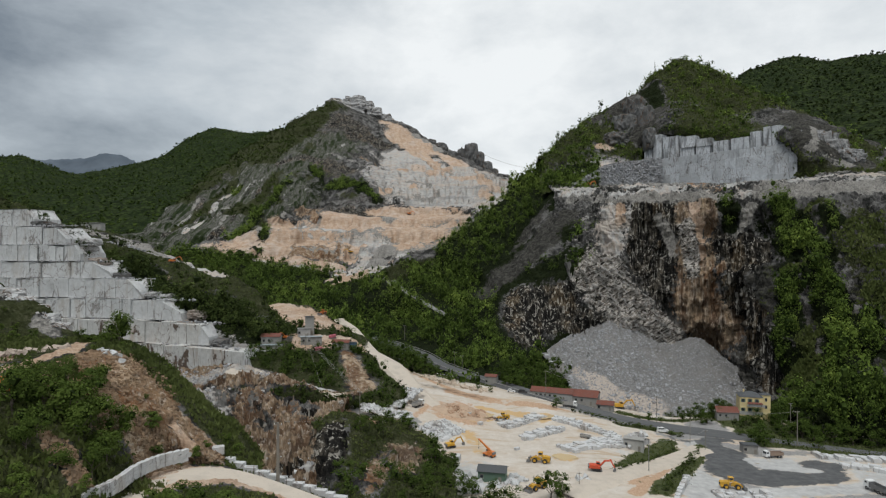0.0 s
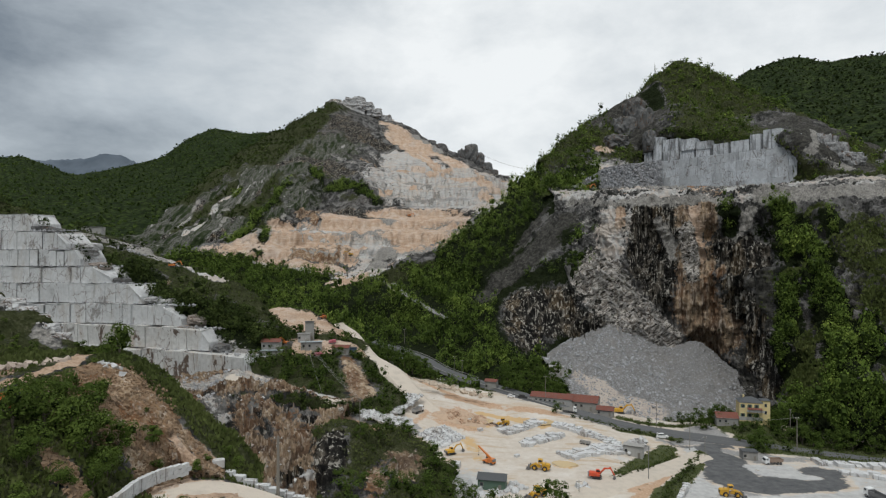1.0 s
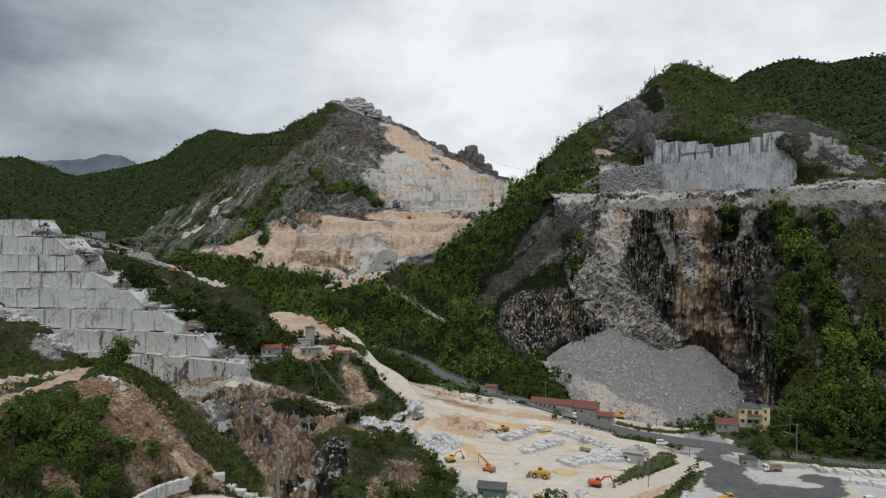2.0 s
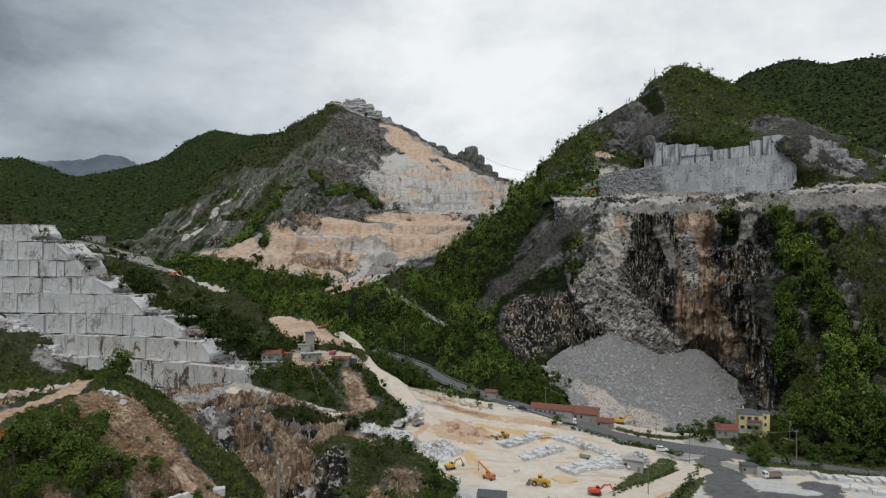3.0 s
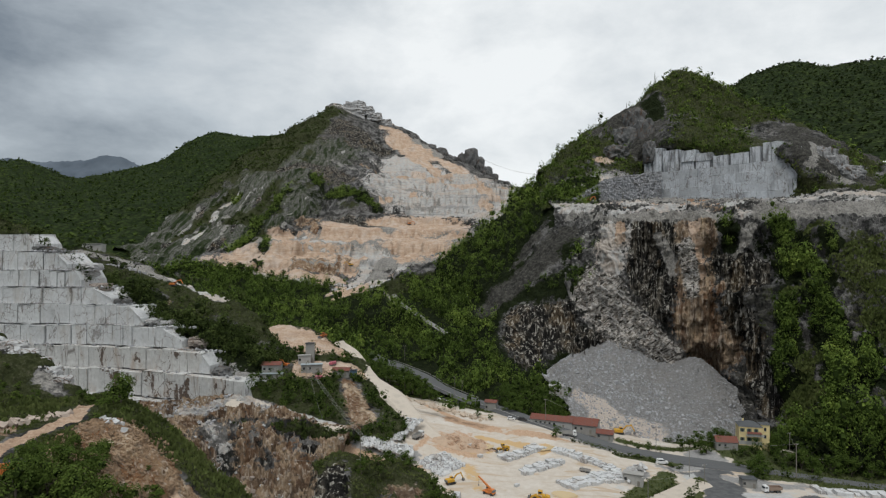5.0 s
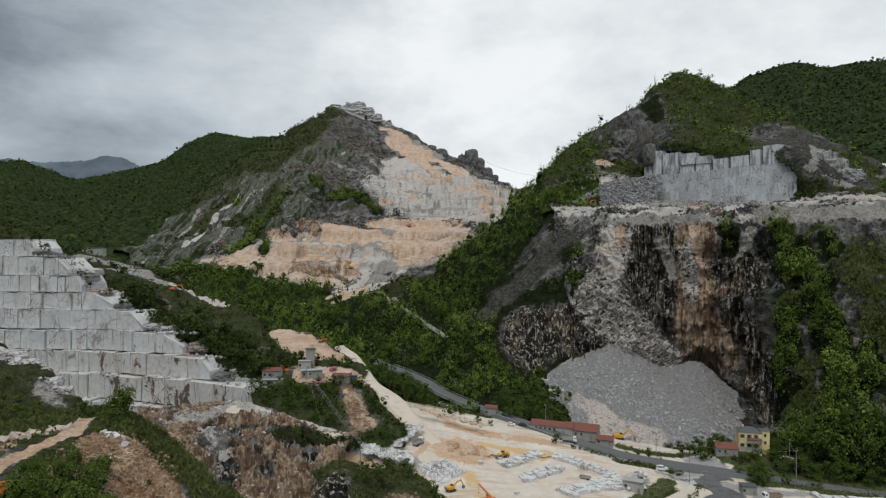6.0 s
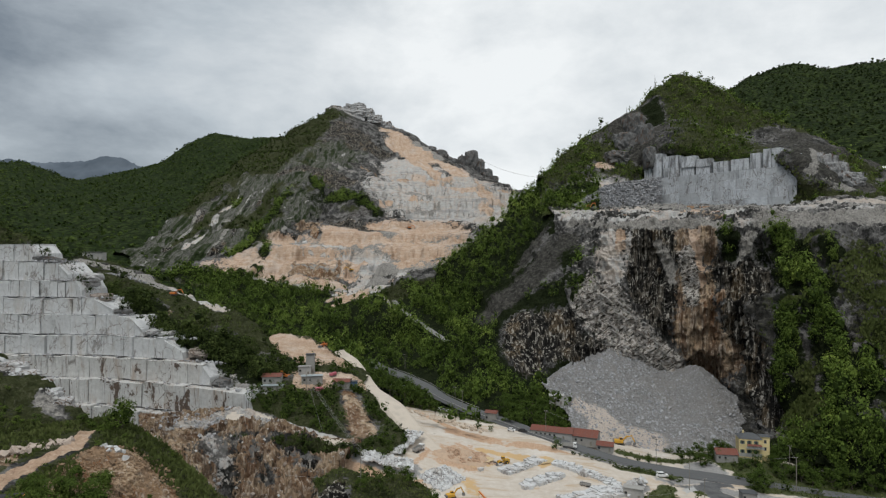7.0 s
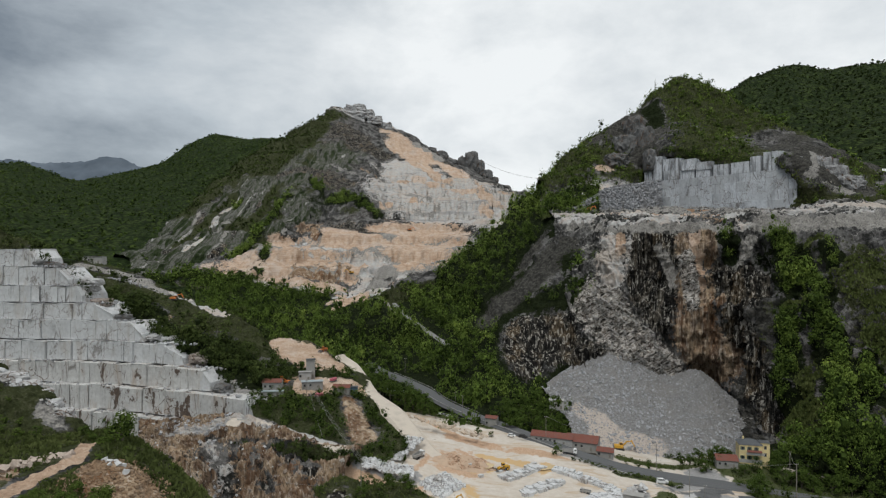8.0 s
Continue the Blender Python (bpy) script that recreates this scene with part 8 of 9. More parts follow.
def wheel_loader(paint, label):
    t = thing("wheel_loader", label, "wheel loader", "wheel loaders")
    part("rear_body", Kit().prism([(-4.0, 1.0), (-4.0, 2.2), (-3.7, 2.55), (-1.0, 2.7), (-0.9, 1.0)], -0.95, 0.95).box((-3.2, 0, 1.0), (1.4, 2.2, 0.7), bevel=0.1), paint, t)
    part("front_frame", Kit().prism([(-0.9, 0.9), (-0.9, 1.5), (1.0, 2.1), (2.2, 2.0), (2.5, 1.0)], -0.55, 0.55), paint, t)
    cab = part("cab", Kit().box((-0.35, 0, 2.75), (1.5, 1.55, 0.6), bevel=0.05).box((-0.35, 0, 3.95), (1.7, 1.7, 0.14), bevel=0.04).box((-1.03, 0.7, 3.5), (0.1, 0.1, 0.9)).box((0.33, 0.7, 3.5), (0.1, 0.1, 0.9)).box((-1.03, -0.7, 3.5), (0.1, 0.1, 0.9)).box((0.33, -0.7, 3.5), (0.1, 0.1, 0.9)), paint, t)
    part("window", Kit().box((-0.35, 0, 3.45), (1.3, 1.4, 0.86)), GLASS, cab)
    for y in (-0.75, 0.75):
        part("lift_arm", Kit().prism([(1.0, 2.0), (1.4, 2.4), (3.4, 1.3), (3.7, 0.7), (3.3, 0.7), (2.9, 1.2)], y - 0.14, y + 0.14), paint, t)
    part("bucket", Kit().prism([(3.4, 0.25), (3.4, 1.4), (3.7, 1.75), (3.85, 1.65), (3.6, 1.3), (3.65, 0.5), (4.9, 0.25), (4.9, 0.12), (3.6, 0.1)], -1.6, 1.6).box((4.1, 1.55, 0.7), (1.1, 0.08, 0.9)).box((4.1, -1.55, 0.7), (1.1, 0.08, 0.9)), STEEL, t, "worn steel bucket")
    part("exhaust", Kit().tube((-2.4, 0.45, 2.5), (-2.4, 0.45, 3.3), 0.09), STEEL, t)
    part("grille", Kit().box((-4.02, 0, 1.75), (0.06, 1.4, 0.8), bevel=0.02), BLACK, t)
    for y in (-1.15, 1.15):
        part("ladder", Kit().box((-0.9, y, 1.5), (0.4, 0.1, 1.2), bevel=0.02), STEEL, t)
        for x in (-2.2, 1.7):
            wheel(t, x, y, 0.92, 0.7, paint)
    return t


def excavator(paint, label, name="excavator", reach=1.0):
    t = thing(name, label, "excavator", "excavators")
    for y in (-1.2, 1.2):
        tr = part("track", Kit().prism([(-2.2, 0.45), (-1.9, 0.08), (1.9, 0.08), (2.2, 0.45), (1.9, 0.9), (-1.9, 0.9)], y - 0.32, y + 0.32), BLACK, t)
        for x in (-1.8, 1.8):
            part("sprocket", Kit().tube((x, y - 0.36, 0.48), (x, y + 0.36, 0.48), 0.34), STEEL, tr)
    part("undercarriage", Kit().box((0, 0, 0.6), (2.4, 1.9, 0.5), bevel=0.06).tube((0, 0, 0.8), (0, 0, 1.15), 0.8), STEEL, t)
    part("body", Kit().prism([(-2.7, 1.15), (-2.7, 2.0), (-2.4, 2.35), (0.2, 2.35), (0.5, 2.0), (1.4, 1.9), (1.4, 1.15)], -1.35, 1.35), paint, t)
    part("counterweight", Kit().box((-2.75, 0, 1.65), (0.6, 2.7, 1.0), bevel=0.15), STEEL, t)
    cab = part("cab", Kit().prism([(0.0, 1.9), (0.0, 3.1), (1.2, 3.1), (1.6, 2.5), (1.6, 1.9)], 0.35, 1.35), paint, t)
    part("window", Kit().prism([(0.12, 2.3), (0.12, 3.0), (1.15, 3.0), (1.63, 2.45), (1.63, 2.3)], 0.31, 1.39), GLASS, cab)
    boom = part("boom", Kit().prism([(0.9, 1.9), (1.3, 1.75), (3.2, 3.7), (5.4 * reach, 4.0), (5.5 * reach, 4.35), (3.0, 4.3)], -0.45, 0.0), paint, t)
    part("hydraulic_ram", Kit().tube((1.4, -0.25, 1.6), (3.1, -0.25, 3.5), 0.1), STEEL, boom)
    x = 5.4 * reach
    part("stick", Kit().prism([(x - 0.6, 4.7), (x, 4.75), (x + 1.6, 1.6), (x + 1.25, 1.4), (x - 0.2, 3.9)], -0.4, -0.05), paint, t)
    part("bucket", Kit().prism([(x + 1.1, 1.7), (x + 1.7, 1.6), (x + 1.9, 0.7), (x + 1.4, 0.15), (x + 0.7, 0.35), (x + 0.95, 0.8)], -0.85, 0.4), STEEL, t, "dark steel digging bucket")
    return t


def dump_truck(paint, label, load=GREY):
    t = thing("dump_truck", label, "dump truck", "quarry trucks")
    part("chassis", Kit().box((0, 0, 0.95), (7.6, 0.9, 0.3), bevel=0.03).box((0.6, 0, 0.75), (1.2, 2.2, 0.5), bevel=0.05), STEEL, t)
    cab = part("cab", Kit().prism([(2.0, 0.9), (2.0, 2.9), (2.3, 3.05), (3.5, 3.0), (3.85, 1.9), (3.9, 0.7), (2.2, 0.7)], -1.2, 1.2), paint, t)
    part("windscreen", Kit().prism([(3.45, 2.75), (3.55, 2.8), (3.92, 1.95), (3.82, 1.9)], -1.05, 1.05), GLASS, cab)
    for y in (-1.21, 1.21):
        part("side_window", Kit().box((3.0, y, 2.4), (0.8, 0.04, 0.6)), GLASS, cab)
    part("tipper", Kit().prism([(-3.9, 1.25), (-4.0, 2.4), (1.8, 2.6), (1.8, 1.15)], -1.25, -1.15).prism([(-3.9, 1.25), (-4.0, 2.4), (1.8, 2.6), (1.8, 1.15)], 1.15, 1.25).box((-1.1, 0, 1.25), (5.7, 2.4, 0.15)).box((1.75, 0, 1.95), (0.12, 2.4, 1.5)).box((-3.9, 0, 1.85), (0.12, 2.4, 1.1)), load, t)
    for x in (-2.9, -1.6, 2.7):
        for y in (-1.05, 1.05):
            wheel(t, x, y, 0.52, 0.36, STEEL)
    return t


def car(paint, label, long=4.3, high=1.5):
    t = thing("car", label, "car", "parked cars")
    h, l = high, long / 2
    part("body", Kit().prism([(-l, 0.35), (-l, 0.62 * h), (-l * 0.85, 0.68 * h), (l * 0.5, 0.66 * h), (l * 0.95, 0.52 * h), (l, 0.3)], -0.86, 0.86), paint, t)
    cab = part("cabin", Kit().prism([(-l * 0.86, 0.66 * h), (-l * 0.7, h), (l * 0.2, h), (l * 0.52, 0.66 * h)], -0.74, 0.74), paint, t)
    for y in (-0.745, 0.745):
        part("side_window", Kit().prism([(-l * 0.74, 0.7 * h), (-l * 0.64, 0.94 * h), (l * 0.16, 0.94 * h), (l * 0.4, 0.7 * h)], y - 0.012, y + 0.012), GLASS, cab)
    part("windscreen", Kit().prism([(l * 0.23, 0.98 * h), (l * 0.25, 0.98 * h), (l * 0.53, 0.7 * h), (l * 0.51, 0.68 * h)], -0.68, 0.68), GLASS, cab)
    for x in (-l * 0.62, l * 0.62):
        for y in (-0.78, 0.78):
            wheel(t, x, y, 0.33, 0.22, STEEL)
    return t


def crane():
    t = thing("mobile_crane", "orange mobile crane with a raised jib", "crane")
    part("chassis", Kit().box((0, 0, 1.1), (5.6, 2.3, 0.7), bevel=0.1), ORANGE, t)
    body = part("body", Kit().box((-0.9, 0, 2.0), (3.0, 2.1, 1.2), bevel=0.12), ORANGE, t)
    part("counterweight", Kit().box((-2.5, 0, 1.95), (0.7, 2.2, 1.0), bevel=0.1), STEEL, body)
    cab = part("cab", Kit().box((0.9, -0.6, 2.2), (1.4, 1.0, 1.6), bevel=0.08), ORANGE, t)
    part("window", Kit().box((0.95, -0.6, 2.5), (1.44, 1.04, 0.7)), GLASS, cab)
    part("jib", Kit().prism([(-1.4, 2.5), (-1.1, 3.2), (5.3, 6.9), (5.5, 6.5), (-0.8, 2.4)], 0.1, 0.7), ORANGE, t)
    part("cable", Kit().tube((5.3, 0.4, 6.6), (5.3, 0.4, 3.2), 0.06), BLACK, t)
    part("hook", Kit().box((5.3, 0.4, 2.9), (0.4, 0.3, 0.7), bevel=0.06), STEEL, t)
    for x in (-1.9, 1.9):
        for y in (-1.1, 1.1):
            wheel(t, x, y, 0.62, 0.45, STEEL)
    return t


def park(t, p, turn, on=None, scale=1.0):
    q = on.rest(p) if on else Vector(p)
    t.matrix_basis = pose(*q, 0, 0, turn) @ Matrix.Scale(scale, 4)


park(wheel_loader(YELLOW, "dusty yellow wheel loader with lowered bucket"), (36.3, 229, 0), 160, yard, 1.0)
park(wheel_loader(YELLOW, "yellow wheel loader beside the sawn blocks"), (27.7, 285, 1), 205, yard, 0.9)
park(wheel_loader(YELLOW, "clean yellow wheel loader at the yard edge"), (31.1, 202, -0.7), 215, yard, 0.95)
park(wheel_loader(YELLOW, "yellow wheel loader on white marble dust"), (100.4, 212, -3.9), -8, yard, 1.0)
park(excavator(RED, "red crawler excavator with its arm out"), (55.3, 220, -0.1), -12, yard, 0.95)
park(excavator(YELLOW, "yellow crawler excavator below the rubble mound"), (102.1, 352, -11), -6, yard, 1.25)
park(excavator(ORANGE, "orange crawler excavator on marble rubble"), (-19.9, 250, 3.3), 5, yard, 1.0)
park(excavator(ORANGE, "small orange excavator beside the huts"), (-84.3, 326, 30.2), 150, terrace, 0.8)
park(excavator(ORANGE, "small orange excavator on the high bench"), (139.9, 585, 133.7), 20, cliff, 1.2)
park(excavator(YELLOW, "ochre excavator parked beside a block heap"), (3.2, 246, 0), 30, yard, 0.85)
park(excavator(ORANGE, "orange digger on the scrubby hill bench"), (-171.9, 388, 62.7), 0, left, 0.9)
park(wheel_loader(ORANGE, "orange loader on the pale upper track"), (-77.4, 392, 32.4), 240, terrace, 0.8)
park(excavator(ORANGE, "tiny orange excavator on the mountain terrace"), (-50, 900, 125.9), 30, mount, 1.3)
park(excavator(YELLOW, "tiny ochre excavator on the mountain platform"), (-107.6, 708, 62.3), 200, mount, 1.2)
park(crane(), (17.9, 236, -0.3), 140, yard, 0.9)
park(dump_truck(WHITE, "white dump truck on the dusty haul road"), (-11.5, 281, 6.3), 60, yard, 0.95)
park(dump_truck(WHITE, "white and brown dump truck beside blocks", plain("brown_tipper", (0.28, 0.20, 0.15))), (139.1, 257, -6.9), 184, yard, 1.0)
park(dump_truck(WHITE, "grey dump truck in the lower yard", STEEL), (152.3, 214, -4.7), 100, yard, 1.1)
park(dump_truck(WHITE, "white lorry with flat grey bed on the road"), (63.5, 306, 0.9), -16, None, 0.95)
park(dump_truck(GREY, "pale grey lorry among the marble blocks"), (61.2, 262, -1.3), 150, yard, 0.6)
park(car(BLACK, "dark van on the asphalt road", 4.8, 1.9), (42.1, 322, 3.9), -22)
park(car(WHITE, "white van beside the road junction", 5.0, 2.0), (101.8, 283, -7.1), -4, yard, 1.15)
park(car(WHITE, "small white car on the road", 4.2, 1.5), (36.4, 325, 3.8), -22)
for p, m, w in (((-2, 368, 7.7), WHITE, "pale"), ((0.7, 366, 6.7), STEEL, "grey"), ((4, 364, 6.1), WHITE, "pale"), ((7.4, 362, 5.5), BLACK, "dark")):
    park(car(m, w + " car parked beside the valley road"), p, -30, yard)


# ---- buildings ----
def window(parent, c, w, h, frame_mat=WOOD, turn=0):
    f = part("window", Kit().box(c, (w + 0.24, 0.12, h + 0.24), (0, 0, turn), 0.02), frame_mat, parent)
    part("pane", Kit().box((c[0], c[1] - 0.05, c[2]), (w, 0.08, h), (0, 0, turn)), GLASS, f)
    part("sill", Kit().box((c[0], c[1] - 0.12, c[2] - h / 2 - 0.14), (w + 0.4, 0.25, 0.08), (0, 0, turn)), CONCRETE, f)


def hip_roof(k, cx, cy, z, sx, sy, h, over=0.4):
    a, b = sx / 2 + over, sy / 2 + over
    rx = max(sx / 2 - sy / 2, 0.2)
    base = [k.bm.verts.new((cx + x, cy + y, z)) for x, y in ((-a, -b), (a, -b), (a, b), (-a, b))]
    top = [k.bm.verts.new((cx - rx, cy, z + h)), k.bm.verts.new((cx + rx, cy, z + h))]
    k.bm.faces.new(base[::-1])
    k.bm.faces.new((base[0], base[1], top[1], top[0])), k.bm.faces.new((base[2], base[3], top[0], top[1]))
    k.bm.faces.new((base[1], base[2], top[1])), k.bm.faces.new((base[3], base[0], top[0]))
    return k


def tile_rows(parent, x0, x1, y0, y1, z0, z1, mat, rows=9, cols=14):
    """Courses of roof tiles on one pitch, from the eaves up; joined in one part."""
    k = Kit()
    for j in range(rows):
        t = (j + 0.5) / rows
        tilt = math.degrees(math.atan2(z1 - z0, y1 - y0))
        k.box(((x0 + x1) / 2, y0 + (y1 - y0) * t, z0 + (z1 - z0) * t + 0.09), (x1 - x0, abs(y1 - y0) / rows * 1.12 / math.cos(math.radians(tilt)), 0.1), (tilt + 2.5, 0, 0))
    return part("tiles", k, mat, parent)


def hut(label, w, d, h, rise, wall, roof, category="hut", windows=1, name="hut", flat=False):
    """A small building: walls, roof, door, windows, seen from its long side."""
    t = thing(name, label, category)
    part("wall", Kit().box((0, 0, h / 2 - 0.4), (w, d, h + 0.8), bevel=0.03), wall, t)
    if flat:
        r = part("roof", Kit().box((0, -0.1, h + 0.12), (w + 0.6, d + 0.8, 0.22), (-4, 0, 0), 0.03), roof, t)
        for i in range(int(w)):
            part("seam", Kit().box((-w / 2 + 0.5 + i, -0.1, h + 0.26), (0.07, d + 0.8, 0.07), (-4, 0, 0)), roof, r)
    else:
        r = part("roof", Kit().prism([(-w / 2 - 0.4, 0), (-w / 2 - 0.4, 0.12), (w / 2 + 0.4, 0.12), (w / 2 + 0.4, 0)], -0.01, 0.01), roof, t)
        part("gable", Kit().box((0, 0, h + rise * 0.3), (w - 0.1, d * 0.5, rise * 0.7), bevel=0.02, taper=0.6), wall, t)
        tile_rows(r, -w / 2 - 0.4, w / 2 + 0.4, -d / 2 - 0.5, 0.05, h - 0.1, h + rise, roof)
        tile_rows(r, -w / 2 - 0.4, w / 2 + 0.4, d / 2 + 0.5, -0.05, h - 0.1, h + rise, roof)
    door = part("door", Kit().box((w * 0.3, -d / 2, 1.0), (1.0, 0.14, 2.0), bevel=0.02), WOOD, t)
    part("handle", Kit().box((w * 0.3 + 0.35, -d / 2 - 0.1, 1.0), (0.08, 0.08, 0.18)), STEEL, door)
    for i in range(windows):
        window(t, (-w * 0.36 + i * w * 0.55 / max(windows, 1), -d / 2, h * 0.55), 1.0, min(1.1, h * 0.4))
    return t


def put(t, p, turn=0, on=None, scale=1.0):
    park(t, p, turn, on, scale)


def yellow_house():
    t = thing("house", "two-storey yellow house with dark hipped roof", "house")
    wall = part("wall", Kit().box((0, 0, 1.4), (11.0, 8.5, 14.8), bevel=0.04), PLASTER, t)
    part("cornice", Kit().box((0, 0, 8.7), (11.4, 8.9, 0.3), bevel=0.04), CONCRETE, wall)
    part("plinth", Kit().box((0, 0, 0.3), (11.2, 8.7, 1.8), bevel=0.04), CONCRETE, wall)
    roof = part("roof", hip_roof(Kit(), 0, 0, 8.85, 11.0, 8.5, 2.2), SLATE, t, "dark hipped slate roof")
    part("chimney", Kit().box((-2.5, 1.0, 10.8), (0.7, 0.7, 1.8), bevel=0.03), PLASTER, roof)
    tower = part("side_tower", Kit().box((7.6, 0.8, 1.8), (4.4, 5.2, 15.6), bevel=0.04), PLASTER, t)
    part("roof", hip_roof(Kit(), 7.6, 0.8, 9.6, 4.4, 5.2, 0.7), SLATE, tower)
    part("balcony", Kit().box((2.0, -5.2, 4.3), (8.4, 2.0, 0.25), bevel=0.03).box((2.0, -6.1, 4.9), (8.4, 0.12, 1.0), bevel=0.02), CONCRETE, t)
    part("porch_roof", Kit().box((1.6, -5.4, 5.9), (7.0, 2.6, 0.16), (8, 0, 0), 0.02), ROOF, t)
    for x in (-1.2, 4.4):
        part("porch_post", Kit().box((x, -6.3, 5.1), (0.18, 0.18, 1.5)), WOOD, t)
    for z in (2.2, 6.9):
        for x in (-3.9, -0.6, 2.7):
            window(t, (x, -4.25, z), 1.1, 1.6)
            for s in (-0.85, 0.85):
                part("shutter", Kit().box((x + s, -4.3, z), (0.5, 0.08, 1.6)), GREEN, t)
    window(tower, (7.6, -1.8, 7.2), 1.0, 1.5)
    window(tower, (7.6, -1.8, 3.4), 1.0, 1.5)
    return t


put(yellow_house(), (153.7, 306, -1.7), -14, None, 0.95)
put(hut("grey house with red tiled roof beside the road", 11, 7, 3.8, 2.4, WALLGREY, ROOF, "house", 2, "small_house"), (140.7, 303, -4.2), -10, yard, 0.9)
put(hut("quarry office with red roof on the terrace", 9.5, 6, 4.4, 1.3, WALLGREY, ROOF, windows=2), (-89.3, 318, 31.4), 4, terrace)
put(hut("long grey shed with flat pale roof", 12, 4, 2.6, 0, GREY, TIN, "shed", 2, "shed", True), (-88.8, 313, 30.1), 3, terrace)
put(hut("blue-grey shed with pale metal roof", 11, 6, 3.6, 0, WALLGREY, TIN, "shed", 2, "shed", True), (-70.2, 325, 27.9), 12, terrace)
put(hut("low building with red roof and blue side", 9, 5, 3.0, 1.2, WALLGREY, ROOF, windows=1), (-54, 324, 28.4), -6, terrace)
put(hut("blue metal cabin beside the hut", 3.6, 4, 3.6, 0, BLUE, SLATE, "cabin", 1, "cabin", True), (-48, 326, 27.7), 10, terrace)
put(hut("tall concrete hopper tower", 4.6, 4.6, 10, 0, WALLGREY, SLATE, "tower", 0, "hopper_tower", True), (-73.9, 338, 29.3), 8, terrace)
put(hut("concrete wall block below the tower", 6.5, 4, 4.6, 0, CONCRETE, CONCRETE, "shed", 1, "shed", True), (-76.1, 334, 28.6), 8, terrace)
put(hut("long roadside shed with red sheet roof", 22, 8, 3.6, 1.8, CONCRETE, ROOF, "shed", 5, "roadside_shed"), (58.6, 326, 0.5), -22, None)
put(hut("dark red roofed shed beside the road", 16, 11, 4.2, 2.4, WALLGREY, ROOF, "shed", 3, "roadside_shed"), (74, 322, -0.9), -22, None)
put(hut("small rusty shed by the road", 8, 6, 2.8, 1.4, WALLGREY, ROOF, "shed", 1, "roadside_shed"), (82.7, 310, -1.3), -22, None)
put(hut("brick hut with rusty roof above the road", 6.5, 5, 6.0, 1.0, WALLGREY, ROOF, windows=1), (27.9, 350, 1.2), -20, None)
put(hut("grey concrete hut in the yard", 8, 5, 4.4, 0, CONCRETE, GREY, "hut", 1, "yard_hut", True), (80.8, 258, -5.6), -24, yard)
put(hut("dark green tin shed with black roof", 9.5, 6, 3.6, 1.3, GREEN, SLATE, "shed", 1, "tin_shed"), (17.2, 211, -0.6), -12, yard)
put(hut("dark shed at the lower yard entrance", 6, 5, 3.6, 0, WALLGREY, SLATE, "shed", 1, "shed", True), (132.4, 264, -7.8), -8, yard)
put(hut("ruined stone hut on the hill behind", 14, 6, 5, 0, CONCRETE, GREY, "hut", 3, "stone_hut", True), (-250.1, 436, 93.3), 0, None)
put(hut("pale canopy roof beside the valley road", 12, 4, 2.4, 0, GREY, TIN, "shed", 1, "shed", True), (-31.2, 392, 10.6), -35, None)
put(hut("old stone house on the wooded bank", 9, 7, 5, 0, CONCRETE, CONCRETE, "house", 2, "stone_house", True), (71.7, 385, 3.6), -10, None)


def tank(label):
    t = thing("machine_unit", label, "machine")
    part("body", Kit().box((0, 0, 1.3), (4.6, 2.2, 1.6), bevel=0.25).tube((-1.6, -0.9, 1.9), (1.6, -0.9, 1.9), 0.6), PINK, t)
    part("base", Kit().box((0, 0, 0.3), (4.8, 2.3, 0.5), bevel=0.04), STEEL, t)
    return t


put(tank("faded pink machine unit beside the huts"), (-64.7, 316, 25.2), 20, terrace)
put(tank("faded pink machine unit behind the shed"), (-60.8, 335, 29.1), 60, terrace, 0.9)


# ---- poles, masts, cables ----
def utility_pole(base, high, r, mat=WOOD, lamp=False):
    t = thing("utility_pole", "weathered utility pole with crossarm" if not lamp else "grey lamp post beside the road", "pole", "poles along the roads")
    part("pole", Kit().tube((0, 0, -0.5), (0, 0, high), r, r * 0.7, 10), mat, t)
    if lamp:
        arm = part("arm", Kit().tube((0, 0, high - 0.1), (-1.6, 0, high + 0.25), 0.07), STEEL, t)
        part("lamp_head", Kit().box((-1.9, 0, high + 0.25), (0.8, 0.3, 0.16), bevel=0.03), GREY, arm)
    else:
        arm = part("crossarm", Kit().box((0, 0, high - 0.5), (1.8, 0.14, 0.14)), mat, t)
        for x in (-0.7, 0, 0.7):
            part("insulator", Kit().tube((x, 0, high - 0.43), (x, 0, high - 0.12), 0.07, 0.05, 8), WHITE, arm)
    t.location = base
    return Vector(base) + Vector((0, 0, high - 0.2))


tops = {}
for key, base, high, r, lamp in (("near", lower.rest((-33.3, 123, 29.5)), 12.5, 0.36, False), ("knoll", (-28.9, 212, 17.7), 13, 0.16, False), ("rd1", (7, 362, 8.2), 11, 0.13, False), ("rd2", (11.3, 360, 6.3), 11, 0.13, False), ("rd3", (53.6, 318, 3.7), 13, 0.14, False), ("rd4", (103, 294, -4.7), 14, 0.15, False), ("lamp", (75.6, 224, -3.2), 13.5, 0.16, True), ("r1", (160.4, 276, -11.3), 18, 0.24, False), ("r2", (171, 300, -8.7), 13, 0.18, False), ("y1", (110.2, 272, -8), 13, 0.15, True), ("y2", (112.7, 262, -7.7), 10, 0.13, False), ("y3", (45.8, 205, -3.4), 8.5, 0.14, False), ("rd5", (-27.7, 440, 15.2), 10, 0.13, False)):
    tops[key] = utility_pole(base, high, r, WOOD if key != "lamp" else STEEL, lamp)


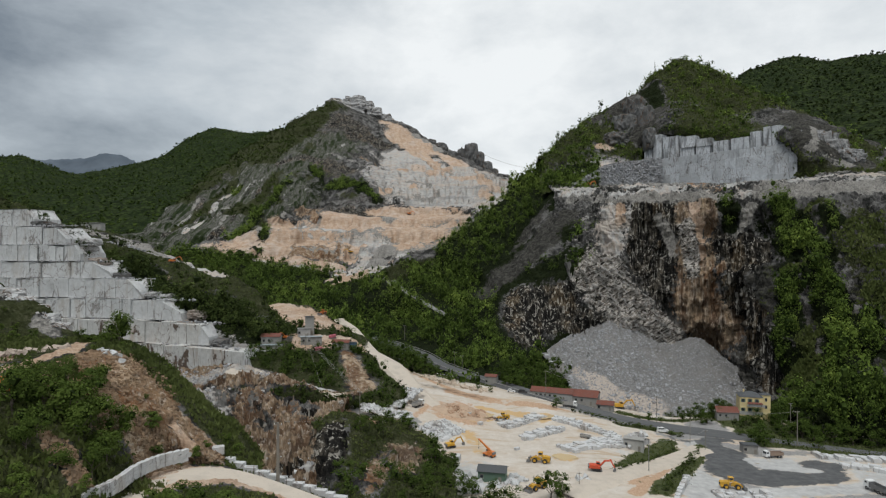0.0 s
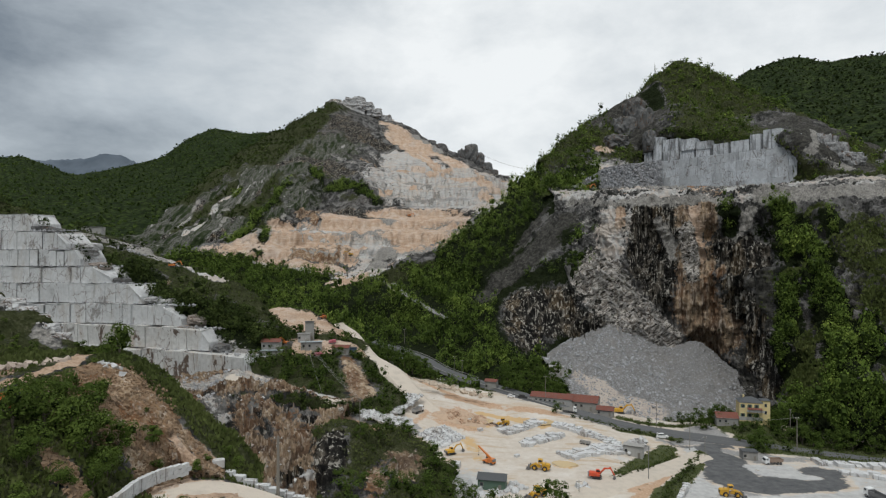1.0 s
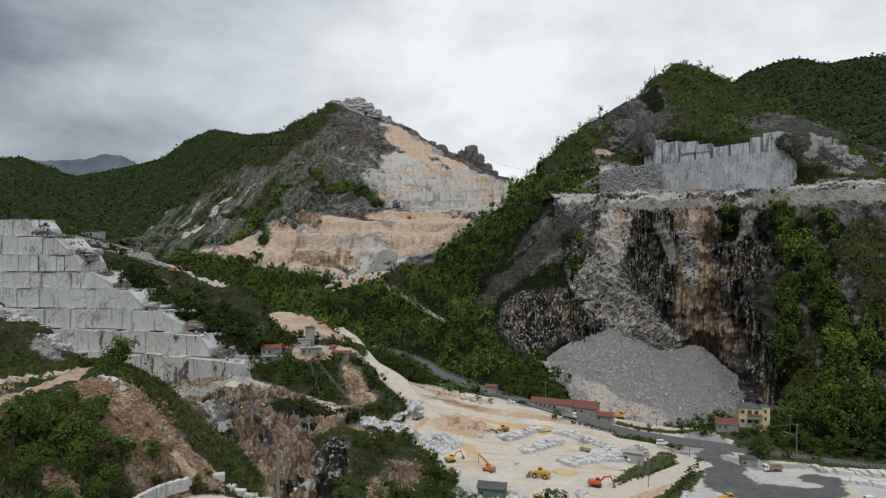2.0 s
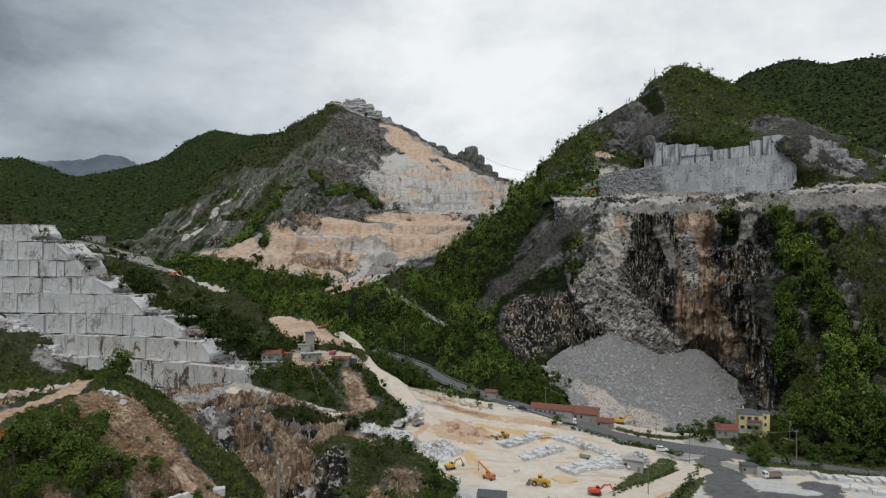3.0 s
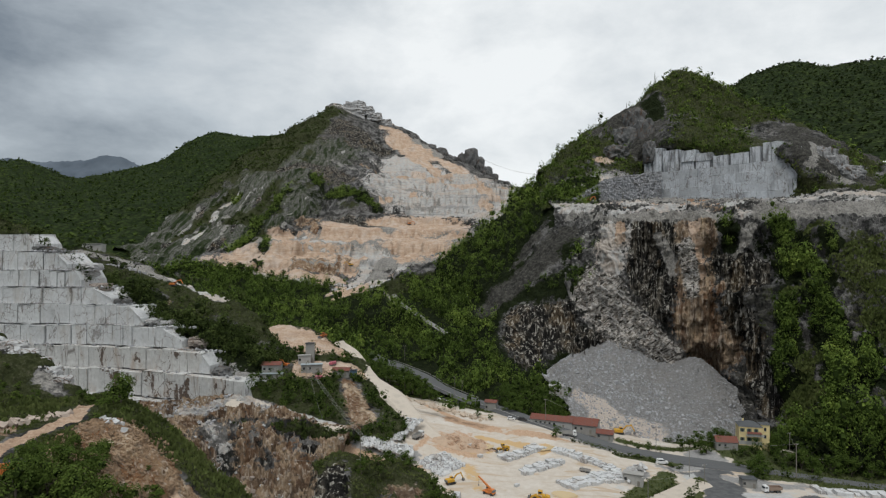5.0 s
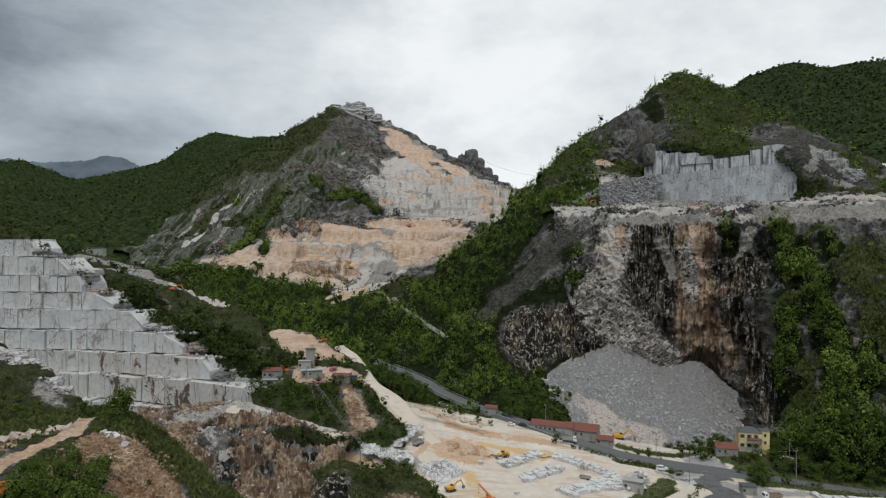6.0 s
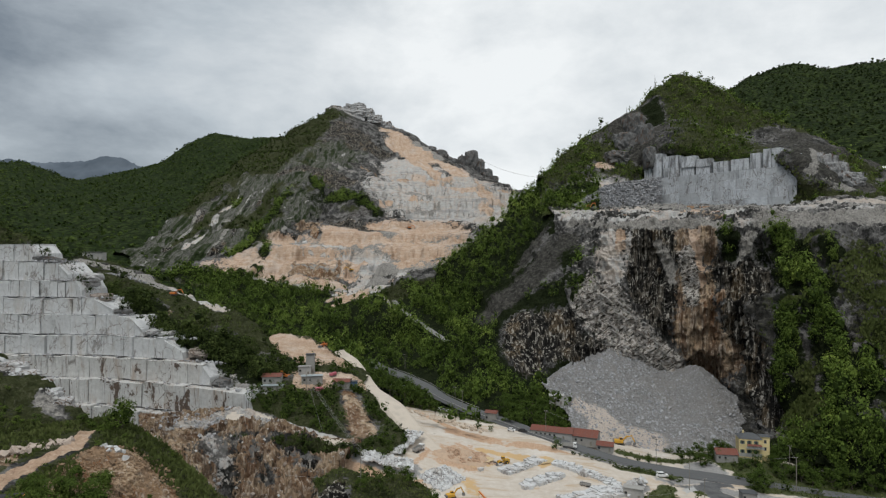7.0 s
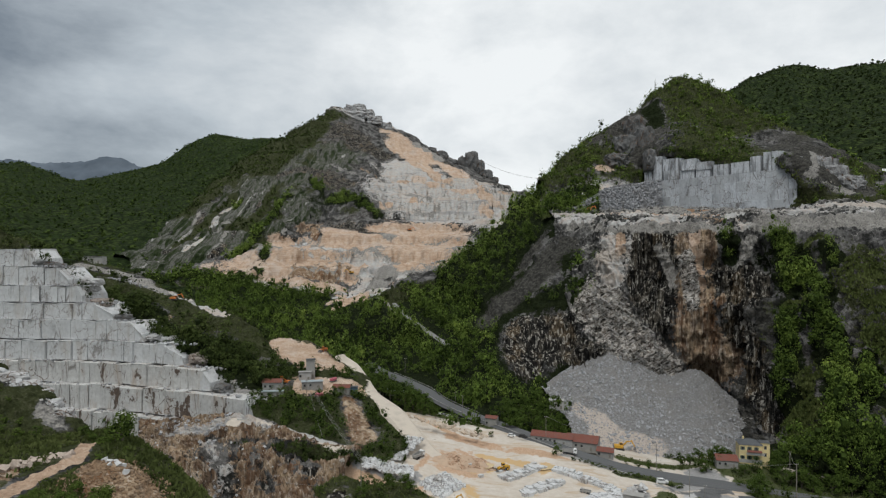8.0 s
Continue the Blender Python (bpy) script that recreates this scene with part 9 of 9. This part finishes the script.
def mast(base, high, wide):
    t = thing("lattice_mast", "thin steel lattice mast on the skyline", "mast", "skyline masts")
    for sx in (-1, 1):
        for sy in (-1, 1):
            part("leg", Kit().tube((sx * wide / 2, sy * wide / 2, -3), (sx * 0.12, sy * 0.12, high), 0.16, 0.1, 6), GREY, t)
    for i in range(8):
        z, w = high * i / 8, wide * (1 - i / 8)
        part("brace", Kit().tube((-w / 2, -w / 2, z), (w * 0.44, -w * 0.44, z + high / 8), 0.07, sides=6), GREY, t)
    part("antenna", Kit().tube((0, 0, high), (0, 0, high * 1.12), 0.08, sides=6), GREY, t)
    t.location = base


mast((291.2, 838, 313), 24, 3.0)
mast((247.6, 822, 277.3), 14, 1.8)
mast((912.1, 1850, 585.8), 40, 4.0)


def cable(a, b, sag, r=0.035):
    k = Kit()
    a, b = Vector(a), Vector(b)
    last = a
    for i in range(1, 17):
        t = i / 16
        p = a.lerp(b, t) - Vector((0, 0, 4 * sag * t * (1 - t)))
        k.tube(last, p, r, sides=5)
        last = p
    bmesh.ops.recalc_face_normals(k.bm, faces=k.bm.faces[:])
    me = bpy.data.meshes.new("cable")
    k.bm.to_mesh(me)
    k.bm.free()
    me.materials.append(GREY)
    tagged(new("cable", me), "thin sagging overhead cable between poles", "cable", "overhead cables")


post = utility_pole((-71.6, 318, 26.7), 9, 0.16)
for dx in (-0.7, 0, 0.7):
    cable(post + Vector((dx, 0, 0)), tops["knoll"] + Vector((dx, 0, 0)), 1.5, 0.035)
cable(post, Vector((-44.9, 250, 11.2)), 2, 0.035)
cable(Vector((-113.6, 270, 13.7)), tops["knoll"] - Vector((0, 0, 9)), 5, 0.045)
cable(tops["r1"], tops["r2"], 2)
cable(tops["rd3"], tops["rd4"], 3)
cable(tops["rd4"], tops["r1"], 4)
cable(tops["lamp"], tops["y2"], 2)
cable(Vector((89.8, 1900, 395.2)), Vector((286.4, 1500, 276)), 20, 0.35)


for p, h in (((129, 1420, 231.3), 16), ((141.4, 1400, 226.6), 22), ((149.4, 1390, 224.3), 14), ((157.3, 1380, 220.7), 24), ((165.1, 1360, 214.9), 18), ((-66.5, 1840, 415.9), 18), ((-96.1, 1820, 425.8), 12)):
    mast(p, h, 2.0)


def container():
    t = thing("container", "rusty orange steel container on the bank", "container")
    body = part("body", Kit().box((0, 0, 1.3), (6.0, 2.4, 2.6), bevel=0.05), ORANGE, t)
    for i in range(14):
        part("rib", Kit().box((-2.8 + i * 0.43, -1.23, 1.3), (0.16, 0.08, 2.3)), ORANGE, body)
    part("door", Kit().box((3.02, 0, 1.3), (0.08, 2.2, 2.4), bevel=0.02), STEEL, t)
    part("load", Kit().box((0, 0, 2.62), (5.6, 2.1, 0.12), bevel=0.03), BLACK, t, "dark load in the open top")
    return t


put(container(), (-75.0, 103, 56.8), 14, near, 1.0)

# ---- block walls ----
def block_wall(label, path, courses, size, seed):
    w = thing("block_wall", label, "wall")
    r = random.Random(seed)
    c = spline(np.array(path, float), 200)
    s = np.concatenate([[0], np.cumsum(np.linalg.norm(np.diff(c, axis=0), axis=1))])
    for j in range(courses):
        d = r.uniform(0, 0.8)
        while d < s[-1] - 0.5:
            long = size * r.uniform(1.2, 2.1)
            p = np.array([np.interp(d + long / 2, s, c[:, i]) for i in range(3)])
            q = np.array([np.interp(d + long / 2 + 0.5, s, c[:, i]) for i in range(3)])
            turn = math.degrees(math.atan2(q[1] - p[1], q[0] - p[0]))
            b = new("marble_block", r.choice(BLOCKS_WHITE))
            b.matrix_basis = pose(p[0], p[1] + r.uniform(-0.12, 0.12), p[2] - 0.3 + j * size * 0.82, 0, r.uniform(-1.5, 1.5), turn + r.uniform(-3, 3)) @ Matrix.Diagonal((long * 0.98, size, size * 0.83, 1))
            b.parent = w
            d += long


block_wall("retaining wall of big white marble blocks", ((-53.7, 90, 41.7), (-53.1, 99, 40.8), (-54.2, 107.5, 39.9), (-53.4, 115.5, 39), (-50.9, 121.5, 38.1)), 3, 0.95, 301)
block_wall("low roadside wall of white marble blocks", ((-50.4, 124.5, 37.3), (-47, 127, 36.5), (-40.2, 126, 34.3), (-32.9, 125, 32.4), (-19.7, 122, 29.5)), 1, 1.4, 302)
block_wall("rough white block wall at the yard edge", ((75.6, 198, -5.1), (80.4, 206, -3.8), (85.5, 214, -3.1)), 3, 1.6, 303)
ob = marble_block("single white marble cube on the low wall", "")
ob.matrix_basis = pose(*(-46.8, 127, 37.4), 0, 0, 20) @ Matrix.Diagonal((2.4, 1.8, 1.5, 1))
